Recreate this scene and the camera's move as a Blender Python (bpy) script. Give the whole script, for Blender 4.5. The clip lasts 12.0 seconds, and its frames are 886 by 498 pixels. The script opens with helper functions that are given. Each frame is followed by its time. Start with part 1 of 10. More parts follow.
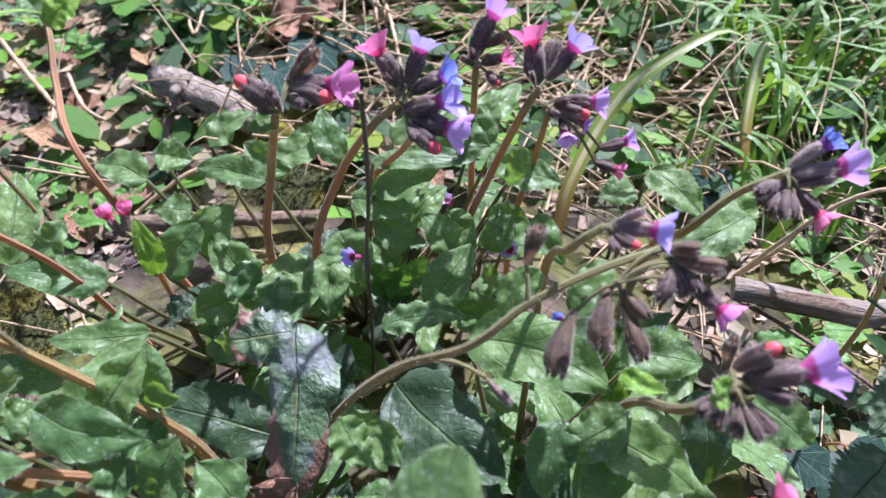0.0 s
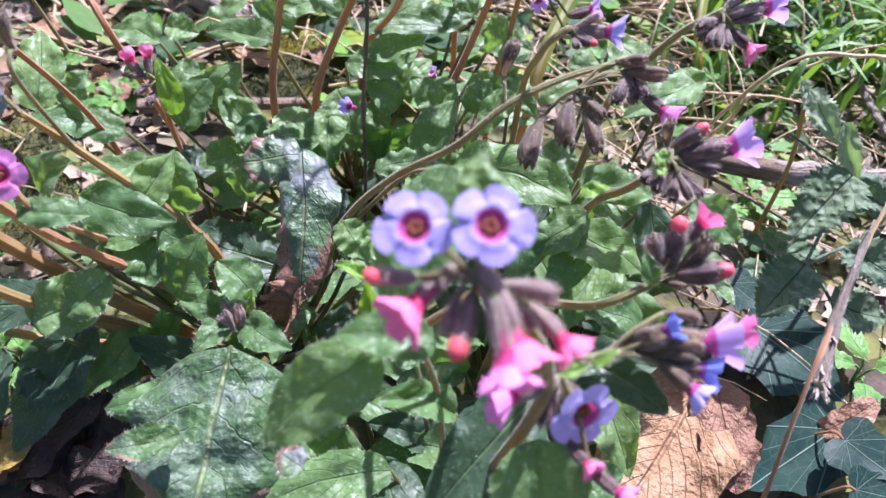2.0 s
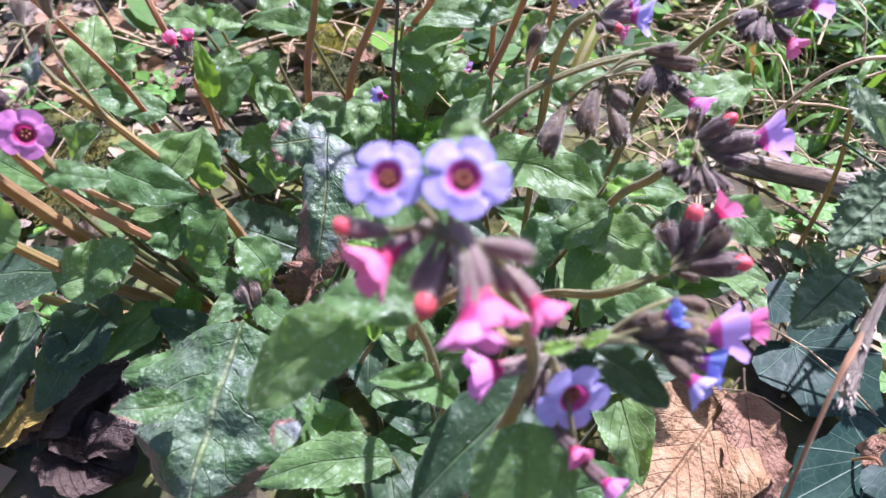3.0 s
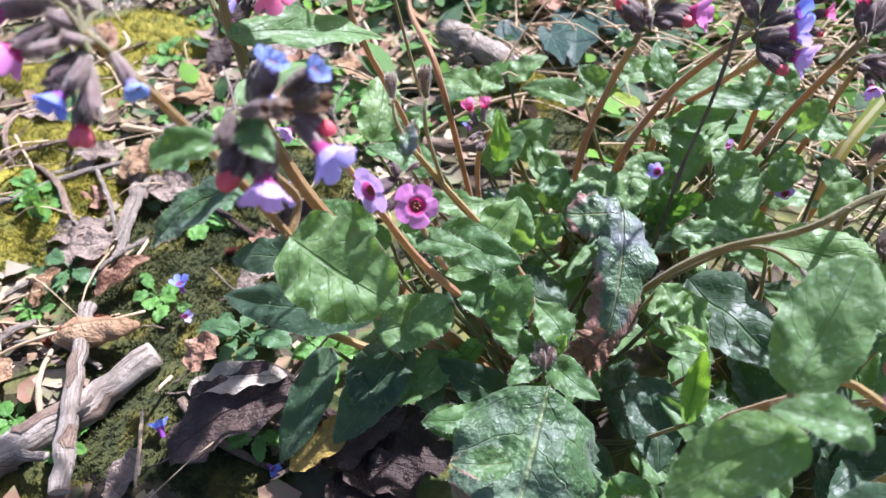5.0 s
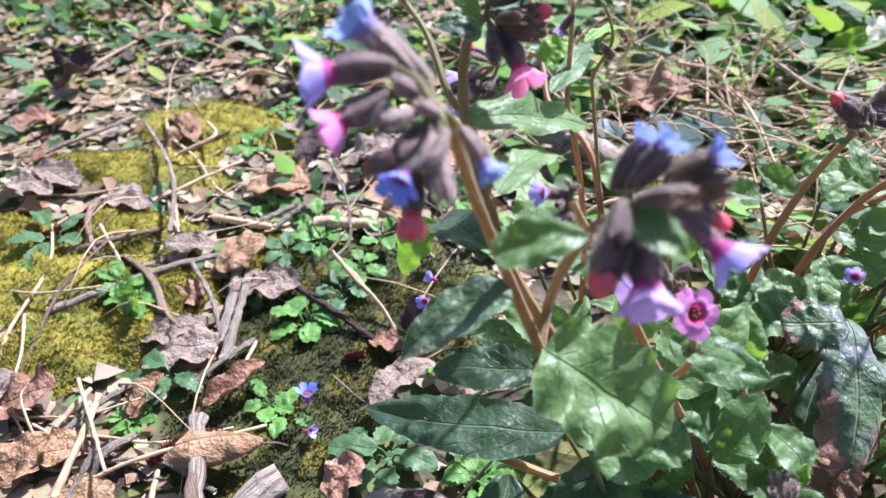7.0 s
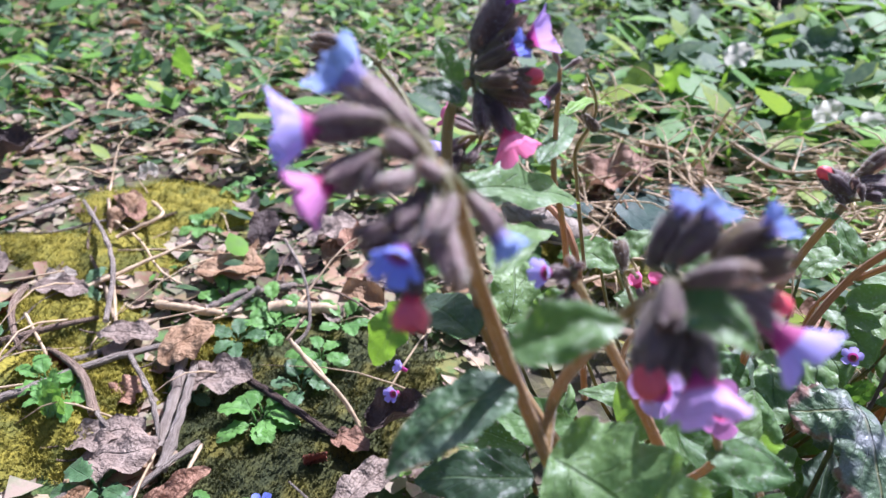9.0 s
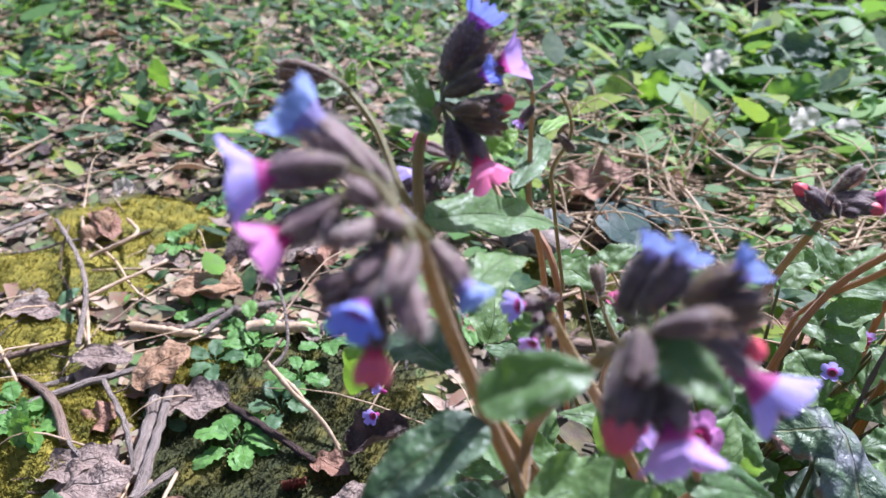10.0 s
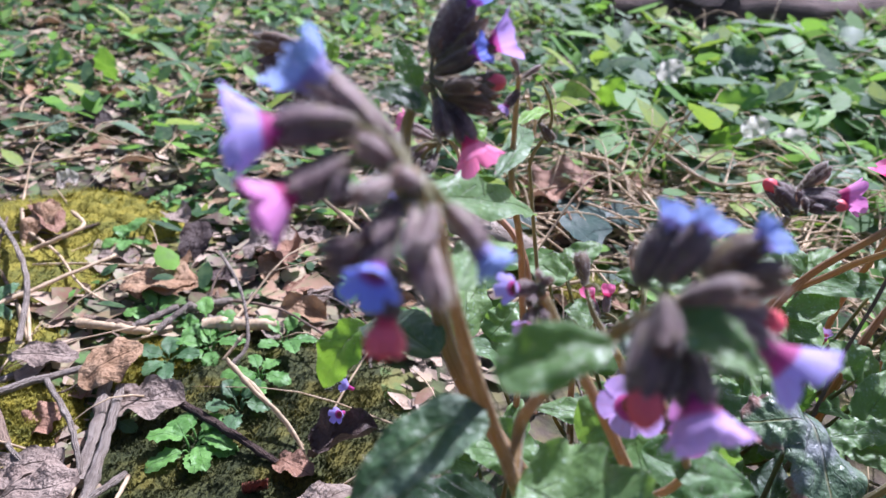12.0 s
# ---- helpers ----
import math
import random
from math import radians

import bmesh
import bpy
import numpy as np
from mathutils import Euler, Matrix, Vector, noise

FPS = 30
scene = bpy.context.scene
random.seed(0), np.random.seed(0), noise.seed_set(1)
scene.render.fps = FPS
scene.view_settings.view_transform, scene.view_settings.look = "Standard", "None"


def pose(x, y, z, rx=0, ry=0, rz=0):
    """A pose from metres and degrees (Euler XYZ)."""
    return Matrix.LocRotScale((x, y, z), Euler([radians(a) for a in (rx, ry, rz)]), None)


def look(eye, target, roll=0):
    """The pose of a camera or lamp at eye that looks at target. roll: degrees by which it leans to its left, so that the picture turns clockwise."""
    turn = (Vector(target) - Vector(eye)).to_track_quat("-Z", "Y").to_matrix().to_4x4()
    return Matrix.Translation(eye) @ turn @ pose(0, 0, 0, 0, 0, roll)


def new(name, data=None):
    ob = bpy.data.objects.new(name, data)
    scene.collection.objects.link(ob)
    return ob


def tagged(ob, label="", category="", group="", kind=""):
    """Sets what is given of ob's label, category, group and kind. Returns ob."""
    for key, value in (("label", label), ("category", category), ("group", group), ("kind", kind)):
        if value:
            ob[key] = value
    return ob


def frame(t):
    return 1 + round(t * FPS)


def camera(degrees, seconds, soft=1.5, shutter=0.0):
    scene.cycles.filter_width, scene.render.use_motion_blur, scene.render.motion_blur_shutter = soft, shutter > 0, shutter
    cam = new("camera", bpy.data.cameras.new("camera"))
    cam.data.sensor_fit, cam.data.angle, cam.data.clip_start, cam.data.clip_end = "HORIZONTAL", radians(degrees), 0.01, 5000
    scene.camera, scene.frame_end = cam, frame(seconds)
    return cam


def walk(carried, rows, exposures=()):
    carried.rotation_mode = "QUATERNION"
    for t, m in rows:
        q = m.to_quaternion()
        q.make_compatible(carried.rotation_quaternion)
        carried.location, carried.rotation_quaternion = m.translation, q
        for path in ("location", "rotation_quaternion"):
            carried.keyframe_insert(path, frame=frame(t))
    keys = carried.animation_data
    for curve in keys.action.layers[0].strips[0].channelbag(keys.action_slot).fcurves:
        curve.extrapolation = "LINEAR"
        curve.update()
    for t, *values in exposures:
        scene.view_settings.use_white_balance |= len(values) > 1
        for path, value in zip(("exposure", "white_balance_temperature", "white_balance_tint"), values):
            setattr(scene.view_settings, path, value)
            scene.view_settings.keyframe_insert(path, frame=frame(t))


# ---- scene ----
cam = camera(69.0, 12.0)
PATH = [
    (0, (0.0000, 0.0000, 0.3444), (-0.0279, 0.6227, -0.4376), -0.34),
    (0.5, (-0.0060, -0.0246, 0.3380), (-0.0136, 0.5867, -0.4533), 0.67),
    (1, (-0.0083, -0.0529, 0.3392), (0.0017, 0.5579, -0.4525), 1.49),
    (1.5, (-0.0038, -0.0780, 0.3319), (0.0165, 0.5245, -0.4660), 2.86),
    (2, (-0.0033, -0.0844, 0.3338), (0.0103, 0.5177, -0.4645), 3.08),
    (2.5, (0.0058, -0.0879, 0.3225), (0.0280, 0.5206, -0.4708), 4.03),
    (2.7, (0.0156, -0.0916, 0.3212), (-0.0046, 0.5255, -0.4654), 1.77),
    (4.3, (-0.0393, -0.0882, 0.3498), (-0.1859, 0.5260, -0.4256), -1.66),
    (4.5, (-0.0614, -0.0916, 0.3540), (-0.2182, 0.5294, -0.4139), -1.61),
    (5, (-0.0917, -0.1028, 0.3498), (-0.2858, 0.5200, -0.4082), -2.73),
    (5.5, (-0.1220, -0.1042, 0.3419), (-0.3235, 0.5312, -0.4035), -2.46),
    (6, (-0.1459, -0.1089, 0.3362), (-0.3468, 0.5629, -0.3768), -0.45),
    (6.5, (-0.1788, -0.1061, 0.3302), (-0.3759, 0.6021, -0.3478), -0.11),
    (7, (-0.1995, -0.1023, 0.3269), (-0.3918, 0.6308, -0.3254), 0.10),
    (7.2, (-0.2038, -0.1022, 0.3249), (-0.3968, 0.6350, -0.3225), 0.12),
    (8.8, (-0.2154, -0.0818, 0.3141), (-0.3579, 0.7378, -0.2408), 2.41),
    (9, (-0.2157, -0.0816, 0.3092), (-0.3538, 0.7420, -0.2409), 2.48),
    (9.5, (-0.2143, -0.0779, 0.3072), (-0.3407, 0.7500, -0.2392), 2.60),
    (10, (-0.2132, -0.0725, 0.3142), (-0.3301, 0.7580, -0.2305), 2.41),
    (10.5, (-0.2129, -0.0682, 0.3218), (-0.3209, 0.7649, -0.2207), 3.11),
    (11, (-0.2125, -0.0677, 0.3231), (-0.3139, 0.7676, -0.2173), 3.74),
    (11.5, (-0.2112, -0.0672, 0.3231), (-0.3096, 0.7690, -0.2163), 3.58),
    (12, (-0.2250, -0.0722, 0.3030), (-0.2646, 0.7750, -0.2269), 5.94),
]
walk(cam, [(t, look(eye, target, roll)) for t, eye, target, roll in PATH],
     exposures=[(0, 1.05, 5580, 25), (1, 1.23, 5610, 25), (2.5, 1.30, 5590, 31), (4.5, 1.33, 5610, 21), (5.5, 1.34, 5640, 21), (7, 1.28, 5620, 22), (9, 1.10, 5530, 25), (12, 0.95, 5510, 26)])
cam.data.dof.use_dof, cam.data.dof.focus_distance, cam.data.dof.aperture_fstop = True, 0.33, 10.0

# ---- light ----
SUN_TO = Vector((0.28, 0.60, 0.78)).normalized()          # towards the sun: high, ahead of the camera
world = bpy.data.worlds.new("sky")
scene.world = world
world.use_nodes = True
wn, wl = world.node_tree.nodes, world.node_tree.links
sky = wn.new("ShaderNodeTexSky")
sky.sky_type, sky.sun_disc = "NISHITA", False
sky.sun_elevation = math.asin(SUN_TO.z)
sky.sun_rotation = math.atan2(SUN_TO.x, SUN_TO.y)
sky.air_density, sky.dust_density, sky.ozone_density = 1.0, 2.5, 1.0
wl.new(sky.outputs[0], wn["Background"].inputs[0])
wn["Background"].inputs[1].default_value = 0.070
sun_data = bpy.data.lights.new("sun", "SUN")
sun_data.energy, sun_data.angle, sun_data.color = 5.4, radians(1.2), (1.0, 0.97, 0.93)
sun = new("sun", sun_data)
sun.matrix_world = look(SUN_TO * 20, (0, 0, 0))


# ---- materials ----
class Nodes:
    """Short notation for one node material."""

    def __init__(self, name):
        self.mat = bpy.data.materials.new(name)
        self.mat.use_nodes = True
        self.t = self.mat.node_tree
        self.bsdf = self.t.nodes["Principled BSDF"]
        self.out = self.t.nodes["Material Output"]

    def n(self, kind, **values):
        node = self.t.nodes.new("ShaderNode" + kind)
        for k, v in values.items():
            node.inputs[k.replace("_", " ")].default_value = v
        return node

    def link(self, a, b):
        self.t.links.new(a, b)

    def put(self, value, socket):
        if hasattr(value, "is_linked"):
            self.link(value, socket)
        else:
            socket.default_value = value

    def math(self, op, a, b=0.0, clamp=False):
        node = self.t.nodes.new("ShaderNodeMath")
        node.operation, node.use_clamp = op, clamp
        self.put(a, node.inputs[0]), self.put(b, node.inputs[1])
        return node.outputs[0]

    def mix(self, f, a, b, blend="MIX"):
        node = self.t.nodes.new("ShaderNodeMix")
        node.data_type, node.blend_type = "RGBA", blend
        self.put(f, node.inputs[0])
        self.put((*a, 1) if isinstance(a, tuple) else a, node.inputs[6])
        self.put((*b, 1) if isinstance(b, tuple) else b, node.inputs[7])
        return node.outputs[2]

    def step(self, value, lo, hi, a=0.0, b=1.0):
        node = self.t.nodes.new("ShaderNodeMapRange")
        node.interpolation_type = "SMOOTHSTEP"
        for i, v in enumerate((value, lo, hi, a, b)):
            self.put(v, node.inputs[i])
        return node.outputs[0]

    def place(self, kind="Object"):
        return self.t.nodes.new("ShaderNodeTexCoord").outputs[kind]

    def noise(self, scale, detail=4.0, vec=None, rough=0.55, kind="Object"):
        node = self.n("TexNoise", Scale=scale, Detail=detail, Roughness=rough)
        self.link(vec or self.place(kind), node.inputs["Vector"])
        return node.outputs[0]

    def cells(self, scale, vec=None, feature="F1"):
        node = self.n("TexVoronoi", Scale=scale)
        node.feature = feature
        self.link(vec or self.place(), node.inputs["Vector"])
        return node.outputs[0]

    def uv(self):
        sep = self.t.nodes.new("ShaderNodeSeparateXYZ")
        self.link(self.place("UV"), sep.inputs[0])
        return sep.outputs[0], sep.outputs[1]

    def random(self):
        return self.t.nodes.new("ShaderNodeObjectInfo").outputs["Random"]

    def island(self):
        return self.t.nodes.new("ShaderNodeNewGeometry").outputs["Random Per Island"]

    def bump(self, height, strength=0.4, distance=0.001):
        node = self.n("Bump", Strength=strength, Distance=distance)
        self.link(height, node.inputs["Height"])
        self.link(node.outputs[0], self.bsdf.inputs["Normal"])
        return node.outputs[0]

    def done(self, colour, rough=0.6, thin=0.0, thin_colour=None, spec=0.5, sheen=0.0):
        self.put((*colour, 1) if isinstance(colour, tuple) else colour, self.bsdf.inputs["Base Color"])
        self.put(rough, self.bsdf.inputs["Roughness"])
        self.bsdf.inputs["Specular IOR Level"].default_value = spec
        self.bsdf.inputs["Sheen Weight"].default_value = sheen
        if thin:
            tr = self.n("BsdfTranslucent")
            self.put(colour if thin_colour is None else ((*thin_colour, 1) if isinstance(thin_colour, tuple) else thin_colour), tr.inputs[0])
            mixer = self.t.nodes.new("ShaderNodeMixShader")
            mixer.inputs[0].default_value = thin
            self.link(self.bsdf.outputs[0], mixer.inputs[1])
            self.link(tr.outputs[0], mixer.inputs[2])
            self.link(mixer.outputs[0], self.out.inputs[0])
        return self.mat


def leaf_material(name, dark, light, spot=0.6, vein=0.5, freq=7.0, rough=0.54, old=0.0, vein_light=(0.13, 0.21, 0.085), spec=0.45, thin=0.22, net=0.35, edge=0.90):
    """Hairy lungwort leaf: dark green, pale spots, midrib, faint side veins and a puckered, downy surface."""
    m = Nodes(name)
    u, v = m.uv()
    off = m.math("ABSOLUTE", m.math("SUBTRACT", u, 0.5))
    warp = m.math("MULTIPLY", m.math("SUBTRACT", m.noise(55.0, 3.0), 0.5), 1.5)
    patch = m.noise(42.0, 4.0)
    col = m.mix(m.step(patch, 0.28, 0.75), dark, light)
    col = m.mix(m.math("MULTIPLY", m.random(), 0.45), col, (light[0] * 1.45, light[1] * 1.3, light[2] * 0.95))
    col = m.mix(m.math("MULTIPLY", m.step(m.noise(30.0, 3.0), 0.50, 0.72), 0.35), col, (light[0] * 1.15, light[1] * 1.1, light[2] * 1.45))
    fine = m.noise(650.0, 3.0)
    col = m.mix(m.math("MULTIPLY", m.step(fine, 0.46, 0.72), 0.34), col, (light[0] * 2.0, light[1] * 1.7, light[2] * 2.0))
    col = m.mix(m.math("MULTIPLY", m.step(m.noise(24.0, 3.0), 0.50, 0.70), 0.26), col, (light[0] * 1.6, light[1] * 1.4, light[2] * 1.7))
    if spot:
        cell = m.cells(360.0)
        big = m.step(m.noise(60.0, 2.0), 0.42, 0.56)
        col = m.mix(m.math("MULTIPLY", m.math("MULTIPLY", m.step(cell, 0.10, 0.36, 1.0, 0.0), big), spot), col, (0.30, 0.42, 0.27))
    curve = m.math("ADD", m.math("SUBTRACT", m.math("MULTIPLY", v, freq), m.math("MULTIPLY", off, freq * 0.7)), warp)
    saw = m.math("ABSOLUTE", m.math("SUBTRACT", m.math("FRACT", curve), 0.5))
    side = m.math("MULTIPLY", m.step(saw, 0.0, 0.06, 1.0, 0.0), m.step(m.noise(90.0, 2.0), 0.40, 0.60))
    mid = m.step(off, 0.006, 0.028, 1.0, 0.0)
    col = m.mix(m.math("MULTIPLY", mid, vein), col, vein_light)
    col = m.mix(m.math("MULTIPLY", side, vein * 0.45), col, (dark[0] * 0.6, dark[1] * 0.6, dark[2] * 0.6) if vein_light[1] < 0.22 else vein_light)
    if old:
        # blue-grey patches: the leaf's sheen of sky, put into the colour
        sky_sheen = m.math("MULTIPLY", m.step(m.noise(48.0, 5.0), 0.42, 0.62), old)
        col = m.mix(sky_sheen, col, (0.205, 0.215, 0.235))
        brown = m.step(m.math("ADD", m.math("ADD", m.math("MULTIPLY", off, 0.8), m.math("MULTIPLY", v, 0.5)), m.math("MULTIPLY", m.noise(70.0, 4.0), 0.6)), edge, edge + 0.09)
        col = m.mix(brown, col, (0.20, 0.10, 0.075))
    pucker = m.cells(260.0, None, "SMOOTH_F1")
    height = m.math("ADD", m.math("MULTIPLY", m.math("MAXIMUM", m.math("MULTIPLY", side, 0.7), mid), -1.2), m.math("ADD", m.math("MULTIPLY", m.noise(110.0, 2.0), 2.2), m.math("MULTIPLY", m.noise(900.0, 3.0), 0.28)))
    height = m.math("ADD", height, m.math("MULTIPLY", pucker, -net))
    if old:
        height = m.math("ADD", height, m.math("MULTIPLY", m.noise(70.0, 5.0), 5.0))
    m.bump(height, 0.75, 0.0014 if old else 0.0012)
    rim = m.math("MULTIPLY", m.step(off, 0.468, 0.496), 0.55)
    col = m.mix(rim, col, (light[0] * 2.2, light[1] * 1.8, light[2] * 2.4))
    back = m.mix(0.6, col, (0.32, 0.56, 0.03))
    return m.done(col, m.step(m.noise(130.0, 3.0), 0.3, 0.7, rough - 0.12, rough + 0.14), thin, back, spec, 0.12)


LEAF = leaf_material("lungwort_leaf", (0.038, 0.097, 0.029), (0.093, 0.192, 0.057), spot=0.75, thin=0.36, spec=0.5, rough=0.48)
LEAF_SPOT = leaf_material("lungwort_leaf_spotted", (0.064, 0.137, 0.045), (0.133, 0.238, 0.076), spot=0.95, thin=0.38, spec=0.5, rough=0.48)
# for dark leaves, and for low ones whose shade is in the colour
LEAF_DARK_SHADED = leaf_material("lungwort_leaf_dark_shaded", (0.016, 0.038, 0.019), (0.032, 0.068, 0.032), spot=0.25, rough=0.46, spec=0.38)
# ageing leaves: browning edges, plus sheen painted in by the old amount
LEAF_OLD = leaf_material("lungwort_leaf_old", (0.045, 0.085, 0.040), (0.085, 0.150, 0.070), spot=0.1, old=0.8, edge=0.86, rough=0.44, spec=0.45, thin=0.08, vein_light=(0.22, 0.19, 0.06))
LEAF_WORN_SHEEN = leaf_material("lungwort_leaf_weathered_sheen", (0.019, 0.053, 0.018), (0.048, 0.108, 0.032), spot=0.35, old=0.24, edge=1.0, rough=0.48, spec=0.4, thin=0.12, net=1.2, vein_light=(0.20, 0.24, 0.08))
LEAF_YOUNG = leaf_material("lungwort_leaf_young", (0.10, 0.24, 0.02), (0.17, 0.34, 0.035), spot=0.1, vein=0.3, thin=0.35)


def stem_material(name, a, b, c):
    m = Nodes(name)
    u, v = m.uv()
    col = m.mix(m.step(m.noise(45.0, 3.0), 0.35, 0.65), a, b)
    col = m.mix(m.step(v, 0.35, 1.0), col, c)
    streak = m.n("TexNoise", Scale=1.0, Detail=3.0)
    mp = m.n("Mapping")
    mp.inputs["Scale"].default_value = (40.0, 3.0, 1.0)
    m.link(m.place("UV"), mp.inputs["Vector"])
    m.link(mp.outputs[0], streak.inputs["Vector"])
    col = m.mix(m.math("MULTIPLY", m.step(streak.outputs[0], 0.4, 0.7), 0.45), col, (a[0] * 0.45, a[1] * 0.45, a[2] * 0.5))
    rib = m.math("ABSOLUTE", m.math("SUBTRACT", m.math("FRACT", m.math("MULTIPLY", u, 7.0)), 0.5))
    col = m.mix(m.math("MULTIPLY", m.step(rib, 0.0, 0.16, 1.0, 0.0), 0.4), col, (a[0] * 0.5, a[1] * 0.55, a[2] * 0.6))
    m.bump(m.math("ADD", m.math("MULTIPLY", rib, 3.0), m.noise(700.0, 2.0)), 0.5, 0.0005)
    return m.done(col, 0.55, 0.35, m.mix(0.5, col, (0.75, 0.48, 0.16)), 0.35, 0.3)


STEM = stem_material("lungwort_stem", (0.39, 0.18, 0.09), (0.49, 0.27, 0.13), (0.40, 0.31, 0.12))
STEM_GREEN = stem_material("lungwort_stem_green", (0.20, 0.185, 0.075), (0.29, 0.26, 0.105), (0.25, 0.265, 0.095))
STEM_OCHRE = stem_material("lungwort_stem_ochre", (0.27, 0.155, 0.055), (0.37, 0.24, 0.085), (0.37, 0.29, 0.10))
PETIOLE = stem_material("leaf_stalk", (0.085, 0.10, 0.035), (0.13, 0.15, 0.05), (0.12, 0.17, 0.05))


def calyx_material(name, a, b, c):
    """Purple-brown downy sepals, olive towards the foot and in patches between the keels."""
    m = Nodes(name)
    u, v = m.uv()
    col = m.mix(m.step(m.noise(2.6, 5.0), 0.36, 0.64), a, b)
    lane = m.math("ABSOLUTE", m.math("SUBTRACT", m.math("FRACT", m.math("MULTIPLY", u, 5.0)), 0.5))
    col = m.mix(m.math("MULTIPLY", m.step(lane, 0.40, 0.48), 0.45), col, tuple(min(1.0, x * 1.5) for x in b))
    col = m.mix(m.math("MULTIPLY", m.step(lane, 0.0, 0.10, 1.0, 0.0), 0.5), col, tuple(x * 0.55 for x in a))
    olive = m.math("MULTIPLY", m.step(m.noise(2.2, 2.0), 0.46, 0.62), m.step(lane, 0.10, 0.36, 1.0, 0.0))
    col = m.mix(m.math("MULTIPLY", olive, 0.8), col, c)
    col = m.mix(m.math("MULTIPLY", m.step(v, 0.0, 0.40, 1.0, 0.0), 0.6), col, c)
    col = m.mix(m.math("MULTIPLY", m.random(), 0.35), col, (0.085, 0.060, 0.045))
    m.bump(m.math("ADD", m.noise(14.0, 3.0), m.math("MULTIPLY", m.noise(40.0, 2.0), 0.5)), 0.6, 0.0006)
    return m.done(col, 0.58, 0.30, m.mix(0.5, col, (0.44, 0.25, 0.14)), 0.35, 0.25)


CALYX = calyx_material("calyx_dark", (0.066, 0.039, 0.042), (0.225, 0.145, 0.142), (0.24, 0.20, 0.080))
CALYX_BROWN = calyx_material("calyx_brown", (0.075, 0.048, 0.034), (0.200, 0.128, 0.074), (0.32, 0.26, 0.070))
CALYX_PALE = calyx_material("calyx_pale", (0.245, 0.160, 0.150), (0.410, 0.300, 0.280), (0.33, 0.33, 0.17))

hairs = Nodes("plant_hair")
HAIR = hairs.done((0.55, 0.50, 0.45), 0.45, 0.5, (0.75, 0.70, 0.62))


def corolla_material(name, limb, tube, throat):
    m = Nodes(name)
    u, v = m.uv()
    col = m.mix(m.step(m.math("ADD", v, m.math("MULTIPLY", m.noise(160.0, 2.0), 0.25)), 0.30, 0.50), tube, limb)
    col = m.mix(m.math("MULTIPLY", m.random(), 0.2), col, (limb[0] * 0.75, limb[1] * 0.6, min(1.0, limb[2] * 1.1)))
    line = m.step(m.math("ABSOLUTE", m.math("SUBTRACT", m.math("FRACT", m.math("MULTIPLY", u, 15.0)), 0.5)), 0.0, 0.10, 1.0, 0.0)
    col = m.mix(m.math("MULTIPLY", line, 0.22), col, throat)
    col = m.mix(m.step(v, 0.33, 0.43, 0.85, 0.0), col, throat)
    m.bump(m.noise(500.0, 2.0), 0.25, 0.0004)
    return m.done(col, 0.5, 0.38, col, 0.3, 0.15)


PETALS = {
    "pink": corolla_material("corolla_pink", (0.85, 0.24, 0.44), (0.80, 0.14, 0.23), (0.62, 0.03, 0.14)),
    "coral": corolla_material("corolla_coral", (0.80, 0.17, 0.21), (0.78, 0.12, 0.16), (0.60, 0.05, 0.10)),
    "magenta": corolla_material("corolla_magenta", (0.80, 0.30, 0.62), (0.66, 0.08, 0.30), (0.50, 0.02, 0.15)),
    "violet": corolla_material("corolla_violet", (0.51, 0.45, 0.86), (0.50, 0.24, 0.60), (0.48, 0.02, 0.18)),
    "lilac": corolla_material("corolla_lilac", (0.67, 0.45, 0.84), (0.60, 0.25, 0.58), (0.52, 0.04, 0.22)),
    "blue": corolla_material("corolla_blue", (0.28, 0.36, 0.87), (0.34, 0.25, 0.70), (0.30, 0.05, 0.35)),
    "pale": corolla_material("corolla_pale_blue", (0.36, 0.47, 0.80), (0.46, 0.50, 0.78), (0.28, 0.22, 0.50)),
}
bud_nodes = Nodes("corolla_bud")
BUD = bud_nodes.done(bud_nodes.mix(bud_nodes.step(bud_nodes.noise(260.0, 2.0), 0.35, 0.65), (0.70, 0.07, 0.09), (0.82, 0.18, 0.20)), 0.5, 0.2, (0.8, 0.1, 0.12), 0.3)
eye_nodes = Nodes("flower_centre")
CENTRE = eye_nodes.done(eye_nodes.mix(eye_nodes.step(eye_nodes.noise(900.0, 2.0), 0.4, 0.6), (0.22, 0.10, 0.02), (0.30, 0.04, 0.05)), 0.6)


def plain(name, a, b, scale=60.0, rough=0.8, thin=0.0, bump=0.5, dist=0.001, c=None, detail=5.0, rand=0.35, fine=500.0):
    """Two-tone mottled surface with grain and a shade of its own for each object."""
    m = Nodes(name)
    col = m.mix(m.step(m.noise(scale, detail), 0.33, 0.67), a, b)
    if c:
        col = m.mix(m.step(m.noise(scale * 0.37, 3.0), 0.52, 0.66), col, c)
    col = m.mix(m.math("MULTIPLY", m.random(), rand), col, tuple(x * 0.45 for x in a))
    col = m.mix(m.math("MULTIPLY", m.step(m.noise(fine, 2.0), 0.45, 0.7), 0.3), col, tuple(min(1.0, x * 1.5) for x in b))
    m.bump(m.math("ADD", m.noise(scale * 2.5, 4.0), m.math("MULTIPLY", m.noise(fine, 2.0), 0.5)), bump, dist)
    return m.done(col, rough, thin, col)


